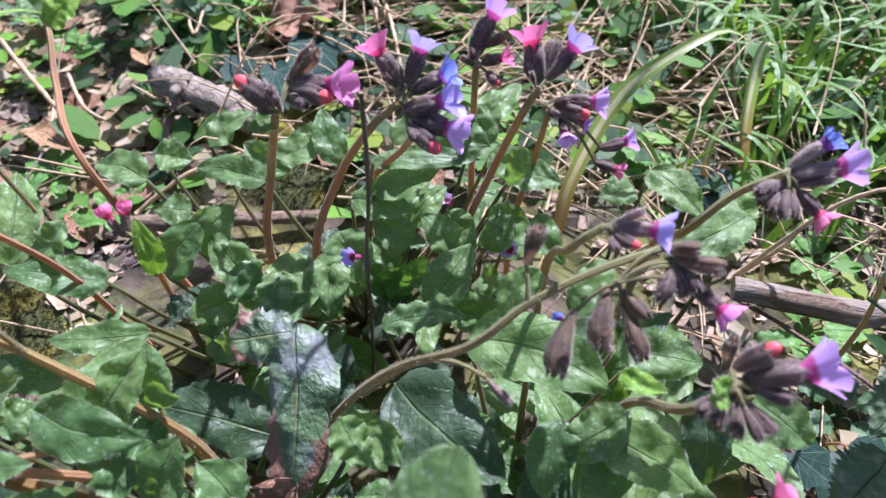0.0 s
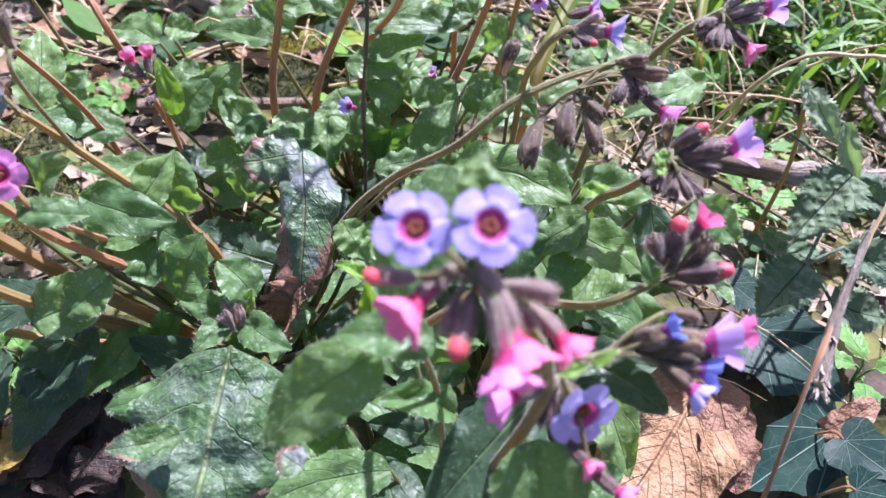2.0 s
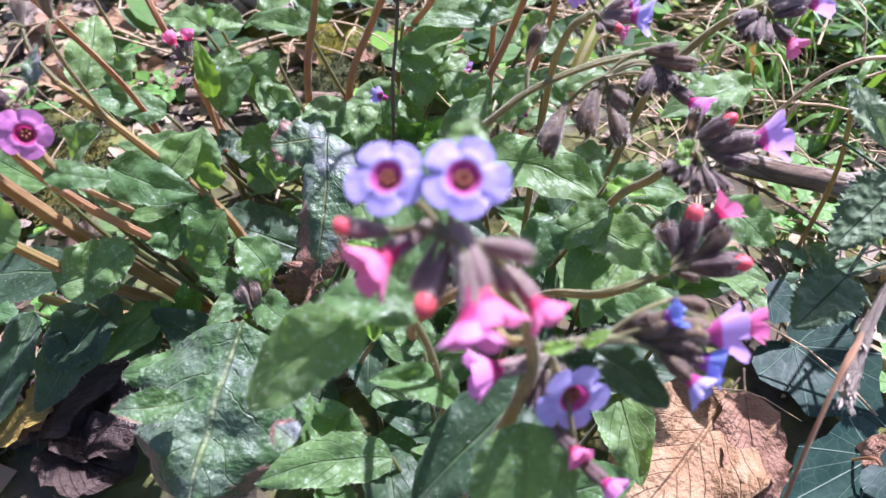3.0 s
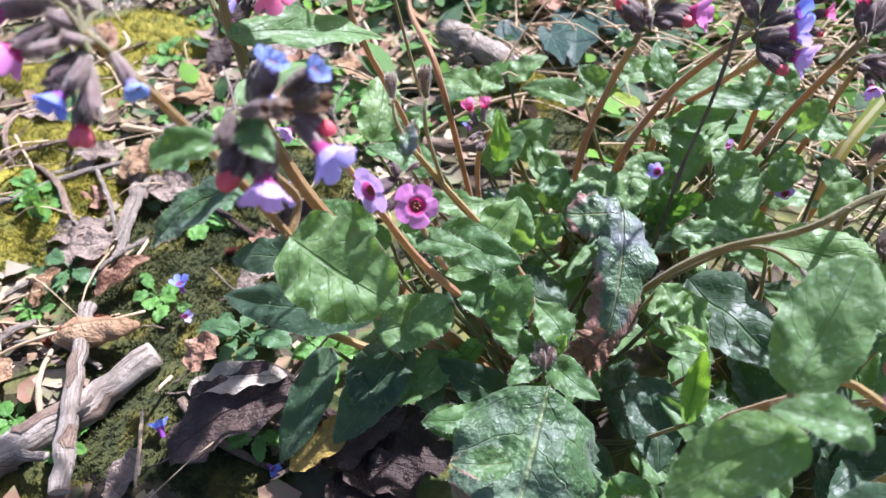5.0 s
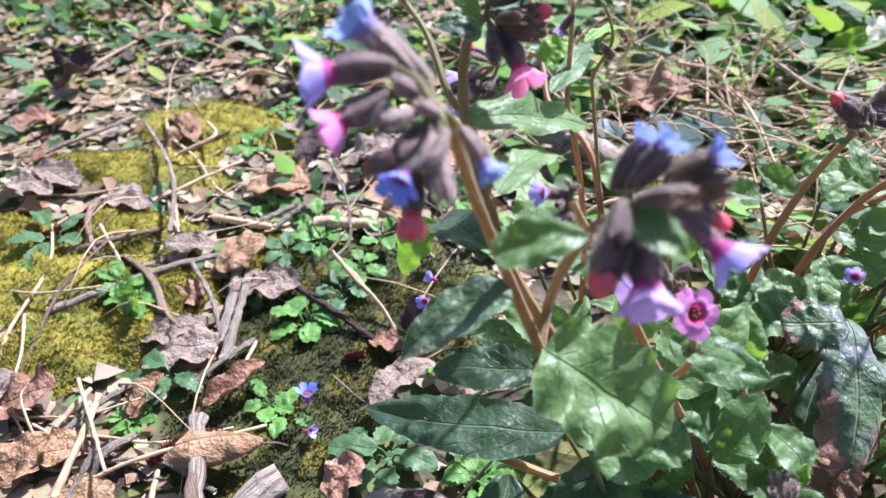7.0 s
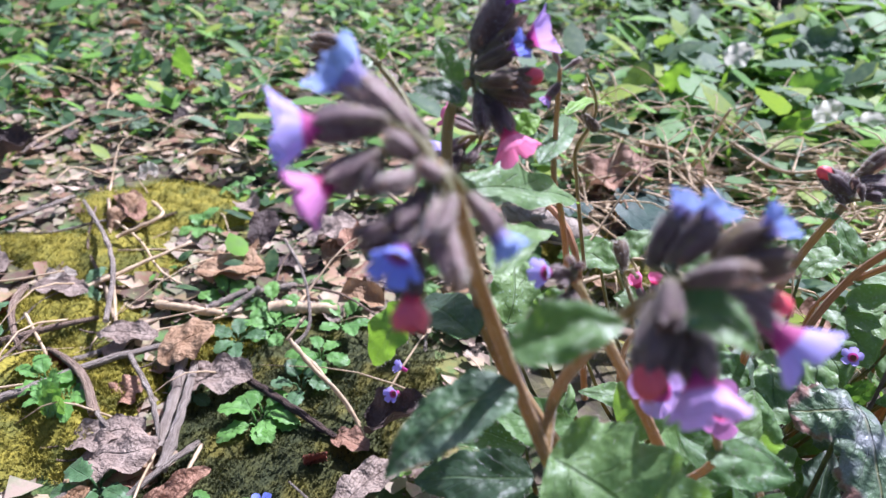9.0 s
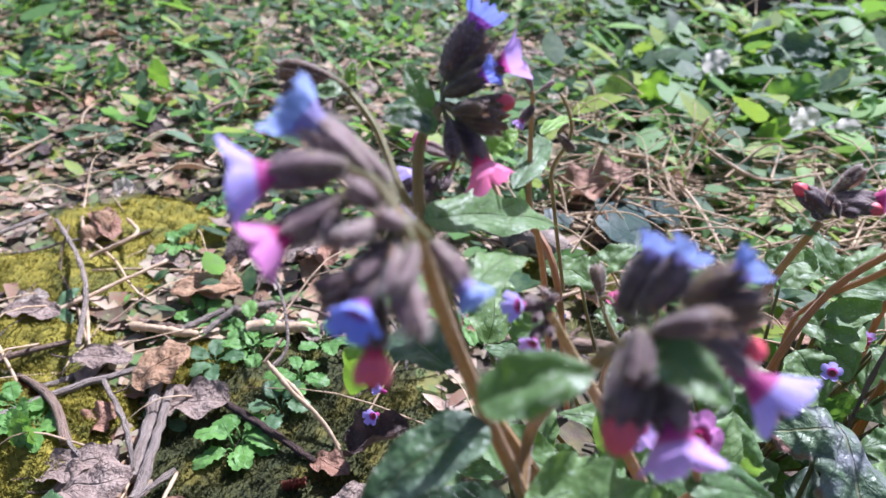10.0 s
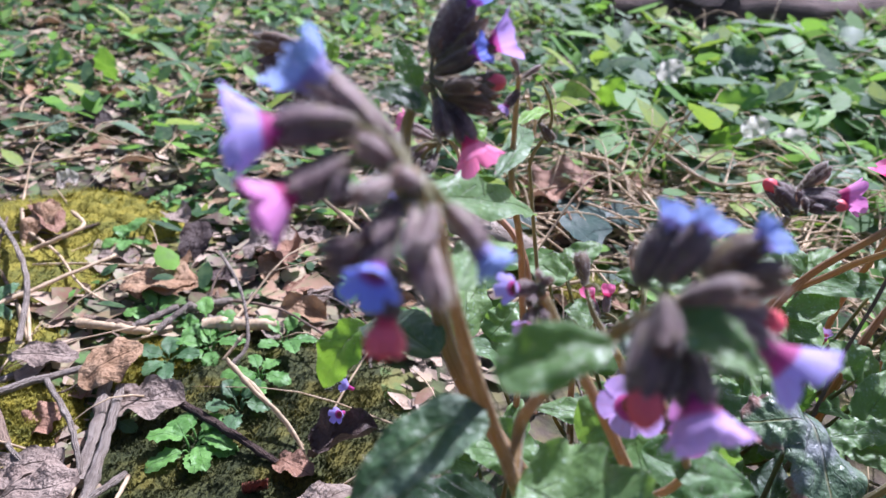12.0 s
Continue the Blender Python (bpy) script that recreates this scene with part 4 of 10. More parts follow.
def carpet(name, material, n, area, size, seed, label, clump=5, density=None, tall=0.03, flat=0.5, slim=(0.4, 0.7)):
    """Uncounted small leaves of the woodland floor, as one object."""
    rng = random.Random(seed)
    bm = bmesh.new()
    uvl = bm.loops.layers.uv.verify()
    made = 0
    x0, x1, y0, y1 = area
    while made < n:
        x, y = rng.uniform(x0, x1), rng.uniform(y0, y1)
        rim = min(x - x0, x1 - x, y - y0, y1 - y) / (0.30 * min(x1 - x0, y1 - y0))
        if rng.random() > rim + 0.15 * noise.noise(Vector((x * 3, y * 3, seed))):
            made += 0.2
            continue
        if density and rng.random() > density(x, y):
            made += 0.2
            continue
        if on_moss(x, y):
            made += 0.2
            continue
        z = ground_height(x, y)
        k = rng.randrange(max(1, clump - 2), clump + 3)
        for i in range(k):
            ang = rng.uniform(0, 2 * math.pi)
            d = Vector((math.cos(ang), math.sin(ang), rng.uniform(-0.25, 0.75) * 2 * flat)).normalized()
            up = (Vector((0, 0, 1)) - d * d.z).normalized()
            s = size * (0.5 + 1.2 * rng.random() ** 1.5)
            c = Vector((x, y, z)) + Vector((d.x, d.y, 0)) * s * rng.uniform(0.1, 0.7) + Vector((0, 0, rng.random() ** 1.6 * tall + 0.002))
            if flat < 0.3:
                add_scrap(bm, uvl, c, d, s, s * rng.uniform(0.4, 0.9), up, rng)
            else:
                add_small_leaf(bm, uvl, c, d, s, s * rng.uniform(*slim), up, s * rng.uniform(-0.05, 0.12))
        made += k
    return lone(name, bm, material, (0, 0, 0), label, "ground plants", "", "stuff")


def broad_leaf(base, tip, width, material, normal, seed, label):
    """One broad leaf of a herb standing up among the carpet, on its stalk."""
    b, e = Vector(base), Vector(tip)
    top = thing("herb_leaf", (b.x, b.y, ground_height(b.x, b.y)), label, "herb leaf", "broad herb leaves")
    bm = bmesh.new()
    add_leaf(bm, b, e, width, normal, 0.08, 0.2, 0.18, 3.0, seed, (0.34, 0.42), 10, 18, 0.05, 0.07, 0)
    part("blade", bm, material, top)
    bm = bmesh.new()
    foot = Vector((b.x, b.y + 0.01, ground_height(b.x, b.y + 0.01)))
    add_tube(bm, curve_points((foot, foot.lerp(b, 0.5) + Vector((0, 0.004, 0)), b), 6), lambda s: 0.0012, 5)
    part("stalk", bm, STEM_GREEN, top)
    return top


def rolled_leaf(base, tip, radius, material, label, seed=1):
    """A dead leaf rolled up on itself into an open, tapering scroll."""
    rng = random.Random(seed)
    a, b = Vector(base), Vector(tip)
    axis = (b - a).normalized()
    side = axis.cross(Vector((0, 0, 1))).normalized()
    up = side.cross(axis)
    top = thing("dry_leaf", ((a.x + b.x) / 2, (a.y + b.y) / 2, 0), label, "dry leaf", "leaf litter")
    bm = bmesh.new()
    uvl = bm.loops.layers.uv.verify()
    rows = []
    for i in range(19):
        s = i / 18
        row = []
        for k in range(25):
            u = k / 24
            ang = radians(-60 + 285 * u + 40 * s)
            r = radius * (0.12 + 1.0 * (1 - s) ** 0.65 * min(1.0, 0.75 + s)) * (1 - 0.22 * u) * (1 + 0.32 * noise.noise(Vector((s * 5, u * 4, seed))))
            end = 0.30 * noise.noise(Vector((u * 4, seed, 0))) * (1 - s)
            row.append(bm.verts.new(a.lerp(b, s + end) + side * math.cos(ang) * r * 1.15 + up * (math.sin(ang) * r + radius * 0.7)))
        rows.append(row)
    for i in range(18):
        for k in range(24):
            f = bm.faces.new((rows[i][k], rows[i][k + 1], rows[i + 1][k + 1], rows[i + 1][k]))
            for loop, uv in zip(f.loops, ((k / 24, i / 18), ((k + 1) / 24, i / 18), ((k + 1) / 24, (i + 1) / 18), (k / 24, (i + 1) / 18))):
                loop[uvl].uv = uv
    part("blade", bm, material, top)
    bm = bmesh.new()
    add_tube(bm, curve_points((b - axis * 0.004 + up * radius * 0.5, b + axis * 0.006 + up * radius * 0.4, b + axis * 0.012), 6), lambda s: 0.0006, 5)
    part("stalk", bm, TWIG, top)
    return top


def dead_nettle(base, leaves):
    plant = thing("dead_nettle", base, "dead-nettle with wrinkled grey-green toothed leaves", "wild plant", "dead-nettles")
    top = Vector(leaves[0][0])
    bm = bmesh.new()
    add_tube(bm, curve_points((Vector(base), Vector(base).lerp(top, 0.5) + Vector((0.004, 0.0, 0.01)), top), 12), lambda s: 0.0016 - 0.0005 * s, 6)
    part("stem", bm, STEM_GREEN, plant)
    for i, (b, e, w, n) in enumerate(leaves):
        bm = bmesh.new()
        add_leaf(bm, b, e, w, n, 0.05, 0.25, 0.10, 3.0, i + 70, (0.36, 0.78), 12, 30, 0.0, 0.02, 60, 0, 0.0, 1)
        near = Vector(base).lerp(top, min(1.0, max(0.1, (Vector(b).z - base[2]) / max(0.01, top.z - base[2]))))
        add_tube(bm, curve_points((near, near.lerp(Vector(b), 0.5), Vector(b)), 5), lambda s: 0.0009, 5)
        part("leaf", bm, (NETTLE_LIT if b[2] > 0.12 else NETTLE, HAIR), plant)
    return plant


def ivy_leaf(base, tip, width, seed):
    """A five-lobed leathery leaf on its stalk."""
    rng = random.Random(seed)
    bm = bmesh.new()
    uvl = bm.loops.layers.uv.verify()
    b, e = Vector(base), Vector(tip)
    d = (e - b).normalized()
    up = Vector((rng.uniform(-0.2, 0.2), -0.25, 1)).normalized()
    side = d.cross(up).normalized()
    up = side.cross(d)
    ln = (e - b).length
    outline = ((0.0, 0.0), (0.10, -0.11), (0.26, -0.14), (0.42, -0.06), (0.51, 0.10), (0.48, 0.22), (0.43, 0.33), (0.44, 0.43), (0.47, 0.56), (0.38, 0.64), (0.28, 0.69), (0.19, 0.78), (0.09, 0.92), (0.0, 1.0))
    pts = [(x, y) for x, y in outline] + [(-x, y) for x, y in outline[-2:0:-1]]
    rings = []
    for q in (0.0, 0.35, 0.7, 1.0):
        ring = []
        for x, y in pts:
            yy = 0.28 + (y - 0.28) * q
            xx = x * q
            p = b + d * yy * ln + side * xx * width + up * (0.10 * abs(xx) * width + 0.03 * ln * math.sin(5 * yy + seed) - 0.05 * ln * yy * yy)
            ring.append((bm.verts.new(p), (xx + 0.5, max(0.0, min(1.0, yy)))))
        rings.append(ring)
    n = len(pts)
    for j in range(3):
        for k in range(n):
            k2 = (k + 1) % n
            quad = (rings[j][k], rings[j][k2], rings[j + 1][k2], rings[j + 1][k])
            f = bm.faces.new([q[0] for q in quad])
            for loop, q in zip(f.loops, quad):
                loop[uvl].uv = q[1]
    bmesh.ops.remove_doubles(bm, verts=[r[0] for r in rings[0]], dist=1e-6)
    top = thing("ivy_leaf", (b.x, b.y, 0), "glossy dark ivy leaf with pale veins", "ivy", "ivy leaves")
    part("blade", bm, IVY, top)
    bm = bmesh.new()
    add_tube(bm, curve_points((b + d * 0.02 * ln, b - d * 0.2 * ln, Vector((b.x - d.x * 0.5 * ln, b.y - d.y * 0.5 * ln, 0.0))), 7), lambda s: 0.0008, 5)
    part("stalk", bm, STEM, top)
    return top


def fallen_corolla(foot, end, colour):
    foot, end = Vector(foot), Vector(end)
    d = end - foot
    ob = new("fallen_corolla", OPENS[colour][1])
    size = max(0.008, min(0.012, d.length * 0.9))
    ob.matrix_basis = Matrix.Translation(end - d.normalized() * size * 1.3) @ d.to_track_quat("Z", "Y").to_matrix().to_4x4() @ Matrix.Scale(size, 4)
    return tagged(ob, "fallen " + colour + " lungwort corolla caught on litter", "fallen flower", "fallen corollas")


def dry_weed(stem_pts, sheath_pts):
    """A dead hollow stalk with a torn sheath."""
    top = thing("dry_weed", (stem_pts[0][0], stem_pts[0][1], 0), "dead brown weed stalk with a ragged grey sheath", "dry weed")
    q = random.Random(9)
    bm = bmesh.new()
    line = curve_points(stem_pts, 30)
    add_tube(bm, [p + Vector((q.uniform(-1, 1), q.uniform(-1, 1), 0)) * 0.0003 for p in line], lambda s: 0.0008 + 0.0005 * math.exp(-((s - 0.45) / 0.02) ** 2), 8, 0.12, q)
    part("stem", bm, STEM, top)
    line = curve_points(sheath_pts, 14)
    bm = bmesh.new()
    add_tube(bm, line, lambda s: 0.0011 + 0.0019 * (1 - s) ** 1.3, 10, 0.35, q)
    fr = frames_along(line)
    for _ in range(34):
        p, t, a, b = q.choice(fr[:6])
        ang = q.uniform(0, 6.28)
        d = (a * math.cos(ang) + b * math.sin(ang) - t * q.uniform(0.8, 2.6)).normalized()
        add_hair(bm, p + d * 0.0025, d, q.uniform(0.002, 0.006), 0.0008, 0)
    part("sheath", bm, BARK, top, "torn fibrous grey sheath")
    return top


def catkin(pts, radius, seed):
    """A fallen catkin: a thin axis with rows of small overlapping scales."""
    q = random.Random(seed)
    line = curve_points(pts, 30)
    top = thing("catkin", line[0], "fallen red-brown catkin with loose scales", "catkin", "catkins")
    bm = bmesh.new()
    add_tube(bm, line, lambda s: radius * 0.35, 6)
    part("axis", bm, CATKIN, top)
    bm = bmesh.new()
    for i, (p, t, a, b) in enumerate(frames_along(line)):
        for k in range(7):
            ang = 6.283 * (k + 0.5 * (i % 2)) / 7 + q.uniform(-0.25, 0.25)
            o = a * math.cos(ang) + b * math.sin(ang)
            w = o.cross(t).normalized() * radius * 0.42
            c = p + o * radius * 0.3
            tip = c + o * radius * q.uniform(0.5, 0.9) + t * radius * q.uniform(0.2, 0.7)
            v = [bm.verts.new(x) for x in (c - w, c + w, c.lerp(tip, 0.6) + w * 0.9 + o * radius * 0.1, tip, c.lerp(tip, 0.6) - w * 0.9 + o * radius * 0.1)]
            bm.faces.new(v)
    part("scale_coat", bm, CATKIN, top)
    return top


def feather_herb(base, tip, width, fronds, seed, label):
    """A finely divided leaf: a midrib with pairs of narrow leaflets, several out of one crown."""
    q = random.Random(seed)
    a, b = Vector(base), Vector(tip)
    plant = thing("feather_herb", base, label, "wild plant", "ground herbs")
    for f in range(fronds):
        e = b + Vector((q.uniform(-1, 1), q.uniform(-1, 1), q.uniform(-0.5, 0.2))) * width * (0.0 if f == 0 else 1.1)
        line = curve_points((a, a.lerp(e, 0.5) + Vector((q.uniform(-1, 1), q.uniform(-1, 1), 0)) * width * 0.1, e), 16)
        bm = bmesh.new()
        uvl = bm.loops.layers.uv.verify()
        face = Vector((0.1, -0.8, 0.5))
        rib = []
        for i, (p, t, u, v) in enumerate(frames_along(line)):
            w = t.cross(face).normalized() * 0.0006 * (1.2 - i / 16)
            rib.append((bm.verts.new(p - w), bm.verts.new(p + w), p, t))
        for i in range(len(rib) - 1):
            l0, r0, p, t = rib[i]
            l1, r1, p1, t1 = rib[i + 1]
            bm.faces.new((l0, r0, r1, l1))
            if i < 2:
                continue
            side = t.cross(face).normalized()
            ln = width * 0.5 * math.sin(math.pi * min(1.0, (i + 2) / 17)) ** 0.6
            for g, a0, a1 in ((-1, l0, l1), (1, r0, r1)):
                d = (side * g + t * 0.7).normalized()
                sag = face * ln * q.uniform(-0.15, 0.15)
                bm.faces.new((a0, bm.verts.new(a0.co + d * ln * 0.55 - t * ln * 0.10 + sag * 0.5), bm.verts.new(p.lerp(p1, 0.5) + d * ln + sag), bm.verts.new(a1.co + d * ln * 0.5 + t * ln * 0.04 + sag * 0.5), a1))
        part("frond", bm, HERB, plant)
    return plant


# ---- lungwort plants ----
plant_a = thing("lungwort_plant", (-0.1050, 0.0850, ground_height(-0.1050, 0.0850)), "lungwort with many leaning hairy stems of pink, violet and blue flowers", "flowering plant", "lungwort plants")
floret(plant_a, (-0.2407, 0.0426, 0.2524), (-0.2613, 0.0424, 0.2678), "tuft", "pale", "pale", (-0.2366, 0.0294, 0.2534))
floret(plant_a, (-0.2440, 0.0395, 0.2558), (-0.2540, 0.0391, 0.2648), "empty", "", "pale", (-0.2366, 0.0294, 0.2534))
floret(plant_a, (-0.2472, 0.0364, 0.2590), (-0.2685, 0.0257, 0.2587), "half", "violet", "dark", (-0.2366, 0.0294, 0.2534))
floret(plant_a, (-0.2481, 0.0330, 0.2541), (-0.2618, 0.0193, 0.2475), "half", "magenta", "dark", (-0.2366, 0.0294, 0.2534))
floret(plant_a, (-0.2498, 0.0317, 0.2525), (-0.2472, 0.0227, 0.2493), "empty", "", "dark", (-0.2366, 0.0294, 0.2534))
floret(plant_a, (-0.2363, 0.0332, 0.2516), (-0.2468, 0.0294, 0.2593), "empty", "", "pale", (-0.2366, 0.0294, 0.2534))
floret(plant_a, (-0.2337, 0.0288, 0.2517), (-0.2391, 0.0240, 0.2567), "empty", "", "pale", (-0.2366, 0.0294, 0.2534))
floret(plant_a, (-0.2386, 0.0241, 0.2457), (-0.2401, 0.0093, 0.2420), "half", "blue", "dark", (-0.2366, 0.0294, 0.2534))
floret(plant_a, (-0.2388, 0.0225, 0.2397), (-0.2367, 0.0093, 0.2284), "bell", "coral", "dark", (-0.2366, 0.0294, 0.2534))
floret(plant_a, (-0.2393, 0.0248, 0.2433), (-0.2499, 0.0188, 0.2403), "empty", "", "dark", (-0.2366, 0.0294, 0.2534))
floret(plant_a, (-0.2338, 0.0240, 0.2482), (-0.2285, 0.0117, 0.2392), "empty", "", "pale", (-0.2366, 0.0294, 0.2534))
floret(plant_a, (-0.2318, 0.0240, 0.2514), (-0.2332, 0.0138, 0.2472), "empty", "", "pale", (-0.2366, 0.0294, 0.2534))
floret(plant_a, (-0.2300, 0.0297, 0.2487), (-0.2202, 0.0219, 0.2419), "tuft", "pale", "pale", (-0.2366, 0.0294, 0.2534))
floret(plant_a, (-0.2348, 0.0239, 0.2445), (-0.2325, 0.0162, 0.2397), "empty", "", "dark", (-0.2366, 0.0294, 0.2534))
floret(plant_a, (-0.2392, 0.0262, 0.2536), (-0.2440, 0.0160, 0.2552), "empty", "", "pale", (-0.2366, 0.0294, 0.2534))
floret(plant_a, (-0.2352, 0.0262, 0.2510), (-0.2345, 0.0140, 0.2462), "closed", "", "pale", (-0.2366, 0.0294, 0.2534))
floret(plant_a, (-0.2378, 0.0262, 0.2500), (-0.2420, 0.0158, 0.2470), "empty", "", "dark", (-0.2366, 0.0294, 0.2534))
stem(plant_a, ((-0.1180, 0.0750, 0.0000), (-0.1500, 0.0750, 0.0450), (-0.1752, 0.0632, 0.0850), (-0.2042, 0.0491, 0.1541)), 0.0040, 0.0021, STEM_OCHRE, 220, "stem", seed=1)
stem(plant_a, ((-0.2042, 0.0491, 0.1541), (-0.2189, 0.0455, 0.1926), (-0.2278, 0.0381, 0.2239), (-0.2324, 0.0308, 0.2472), (-0.2368, 0.0300, 0.2542)), 0.0020, 0.0014, STEM_OCHRE, 240, "stem", seed=2)
floret(plant_a, (-0.1888, 0.0278, 0.2337), (-0.1918, 0.0087, 0.2223), "bud", "", "dark", (-0.1871, 0.0245, 0.2356))
floret(plant_a, (-0.1852, 0.0274, 0.2321), (-0.1794, 0.0085, 0.2184), "half", "lilac", "dark", (-0.1871, 0.0245, 0.2356))
floret(plant_a, (-0.1785, 0.0310, 0.2342), (-0.1601, 0.0208, 0.2265), "half", "violet", "pale", (-0.1871, 0.0245, 0.2356))
floret(plant_a, (-0.1792, 0.0338, 0.2346), (-0.1644, 0.0297, 0.2317), "bud", "", "pale", (-0.1871, 0.0245, 0.2356))
floret(plant_a, (-0.1889, 0.0310, 0.2373), (-0.1810, 0.0359, 0.2496), "tuft", "pale", "dark", (-0.1871, 0.0245, 0.2356))
floret(plant_a, (-0.1919, 0.0331, 0.2344), (-0.1860, 0.0409, 0.2475), "tuft", "pale", "dark", (-0.1871, 0.0245, 0.2356))
floret(plant_a, (-0.1806, 0.0336, 0.2378), (-0.1688, 0.0371, 0.2474), "tuft", "pale", "brown", (-0.1871, 0.0245, 0.2356))
floret(plant_a, (-0.1785, 0.0337, 0.2373), (-0.1653, 0.0325, 0.2413), "empty", "", "brown", (-0.1871, 0.0245, 0.2356))
floret(plant_a, (-0.1877, 0.0224, 0.2395), (-0.1778, 0.0212, 0.2445), "empty", "", "dark", (-0.1871, 0.0245, 0.2356))
floret(plant_a, (-0.1850, 0.0247, 0.2383), (-0.1734, 0.0253, 0.2417), "empty", "", "brown", (-0.1871, 0.0245, 0.2356))
floret(plant_a, (-0.1903, 0.0221, 0.2400), (-0.1908, 0.0123, 0.2353), "empty", "", "dark", (-0.1871, 0.0245, 0.2356))
floret(plant_a, (-0.1834, 0.0234, 0.2363), (-0.1770, 0.0167, 0.2330), "empty", "", "dark", (-0.1871, 0.0245, 0.2356))
stem(plant_a, ((-0.2042, 0.0491, 0.1541), (-0.2038, 0.0601, 0.1664), (-0.2004, 0.0411, 0.2011), (-0.1945, 0.0268, 0.2281), (-0.1866, 0.0253, 0.2363)), 0.0019, 0.0014, STEM_OCHRE, 160, "stem", seed=3)
leaf(plant_a, (-0.1885, 0.0205, 0.2372), (-0.1745, 0.0120, 0.2335), 0.0100, normal=(0.10, -0.60, 0.80), arch=0.08, seed=211)
floret(plant_a, (-0.1671, 0.0792, 0.1677), (-0.1738, 0.0660, 0.1716), "open", "lilac", "dark", (-0.1639, 0.0755, 0.1717))
floret(plant_a, (-0.1610, 0.0766, 0.1584), (-0.1546, 0.0667, 0.1671), "open", "magenta", "dark", (-0.1639, 0.0755, 0.1717))
floret(plant_a, (-0.1639, 0.0803, 0.1704), (-0.1578, 0.0823, 0.1758), "closed", "", "pale", (-0.1639, 0.0755, 0.1717))
floret(plant_a, (-0.1631, 0.0771, 0.1675), (-0.1683, 0.0794, 0.1762), "closed", "", "dark", (-0.1639, 0.0755, 0.1717))
floret(plant_a, (-0.1627, 0.0755, 0.1660), (-0.1594, 0.0753, 0.1729), "closed", "", "dark", (-0.1639, 0.0755, 0.1717))
floret(plant_a, (-0.1640, 0.0760, 0.1667), (-0.1671, 0.0659, 0.1617), "closed", "", "dark", (-0.1639, 0.0755, 0.1717))
stem(plant_a, ((-0.1050, 0.0850, 0.0000), (-0.1335, 0.1054, 0.0350), (-0.1497, 0.1025, 0.0750), (-0.1503, 0.0673, 0.1449), (-0.1606, 0.0761, 0.1659)), 0.0018, 0.0012, STEM, 140, "stem", seed=4)
floret(plant_a, (-0.2444, 0.1343, 0.2452), (-0.2328, 0.1425, 0.2666), "tuft", "blue", "dark", (-0.2437, 0.1259, 0.2397))
floret(plant_a, (-0.2407, 0.1349, 0.2454), (-0.2183, 0.1366, 0.2547), "half", "lilac", "brown", (-0.2437, 0.1259, 0.2397))
floret(plant_a, (-0.2431, 0.1277, 0.2423), (-0.2277, 0.1284, 0.2513), "tuft", "blue", "brown", (-0.2437, 0.1259, 0.2397))
floret(plant_a, (-0.2395, 0.1299, 0.2375), (-0.2206, 0.1280, 0.2420), "bud", "", "brown", (-0.2437, 0.1259, 0.2397))
floret(plant_a, (-0.2382, 0.1283, 0.2348), (-0.2219, 0.1238, 0.2358), "empty", "", "brown", (-0.2437, 0.1259, 0.2397))
floret(plant_a, (-0.2380, 0.1276, 0.2337), (-0.2245, 0.1128, 0.2194), "half", "pink", "dark", (-0.2437, 0.1259, 0.2397))
floret(plant_a, (-0.2412, 0.1236, 0.2356), (-0.2365, 0.1116, 0.2272), "closed", "", "dark", (-0.2437, 0.1259, 0.2397))
floret(plant_a, (-0.2424, 0.1350, 0.2422), (-0.2292, 0.1434, 0.2562), "empty", "", "brown", (-0.2437, 0.1259, 0.2397))
floret(plant_a, (-0.2392, 0.1214, 0.2391), (-0.2273, 0.1181, 0.2428), "empty", "", "brown", (-0.2437, 0.1259, 0.2397))
floret(plant_a, (-0.2430, 0.1283, 0.2358), (-0.2319, 0.1210, 0.2261), "closed", "", "dark", (-0.2437, 0.1259, 0.2397))
stem(plant_a, ((-0.1080, 0.0850, 0.0000), (-0.1600, 0.0800, 0.0700), (-0.2050, 0.0830, 0.1300), (-0.2250, 0.0900, 0.1580), (-0.2335, 0.0940, 0.1800), (-0.2432, 0.1068, 0.1991), (-0.2478, 0.1112, 0.2124), (-0.2489, 0.1185, 0.2293), (-0.2441, 0.1254, 0.2389)), 0.0036, 0.0016, STEM_OCHRE, 300, "stem", seed=5)
stem(plant_a, ((-0.1850, 0.1900, 0.0000), (-0.1920, 0.1800, 0.0900), (-0.2010, 0.1630, 0.1500), (-0.2060, 0.1560, 0.1740), (-0.2115, 0.1560, 0.1920), (-0.2130, 0.1580, 0.2060), (-0.2140, 0.1600, 0.2190), (-0.2150, 0.1600, 0.2350)), 0.0018, 0.0009, STEM, 200, "stem", seed=123)
stem(plant_a, ((-0.0980, 0.0950, 0.0000), (-0.1050, 0.0990, 0.0550), (-0.1160, 0.1030, 0.0920), (-0.1550, 0.1100, 0.1360), (-0.1690, 0.1090, 0.1570)), 0.0034, 0.0013, STEM_OCHRE, 150, "stem", seed=125)
floret(plant_a, (-0.2150, 0.1600, 0.2350), (-0.2185, 0.1590, 0.2415), "closed", "", "pale")
floret(plant_a, (-0.2140, 0.1610, 0.2340), (-0.2075, 0.1620, 0.2390), "closed", "", "pale")
floret(plant_a, (-0.2140, 0.1600, 0.2300), (-0.2190, 0.1560, 0.2230), "tuft", "lilac", "dark")
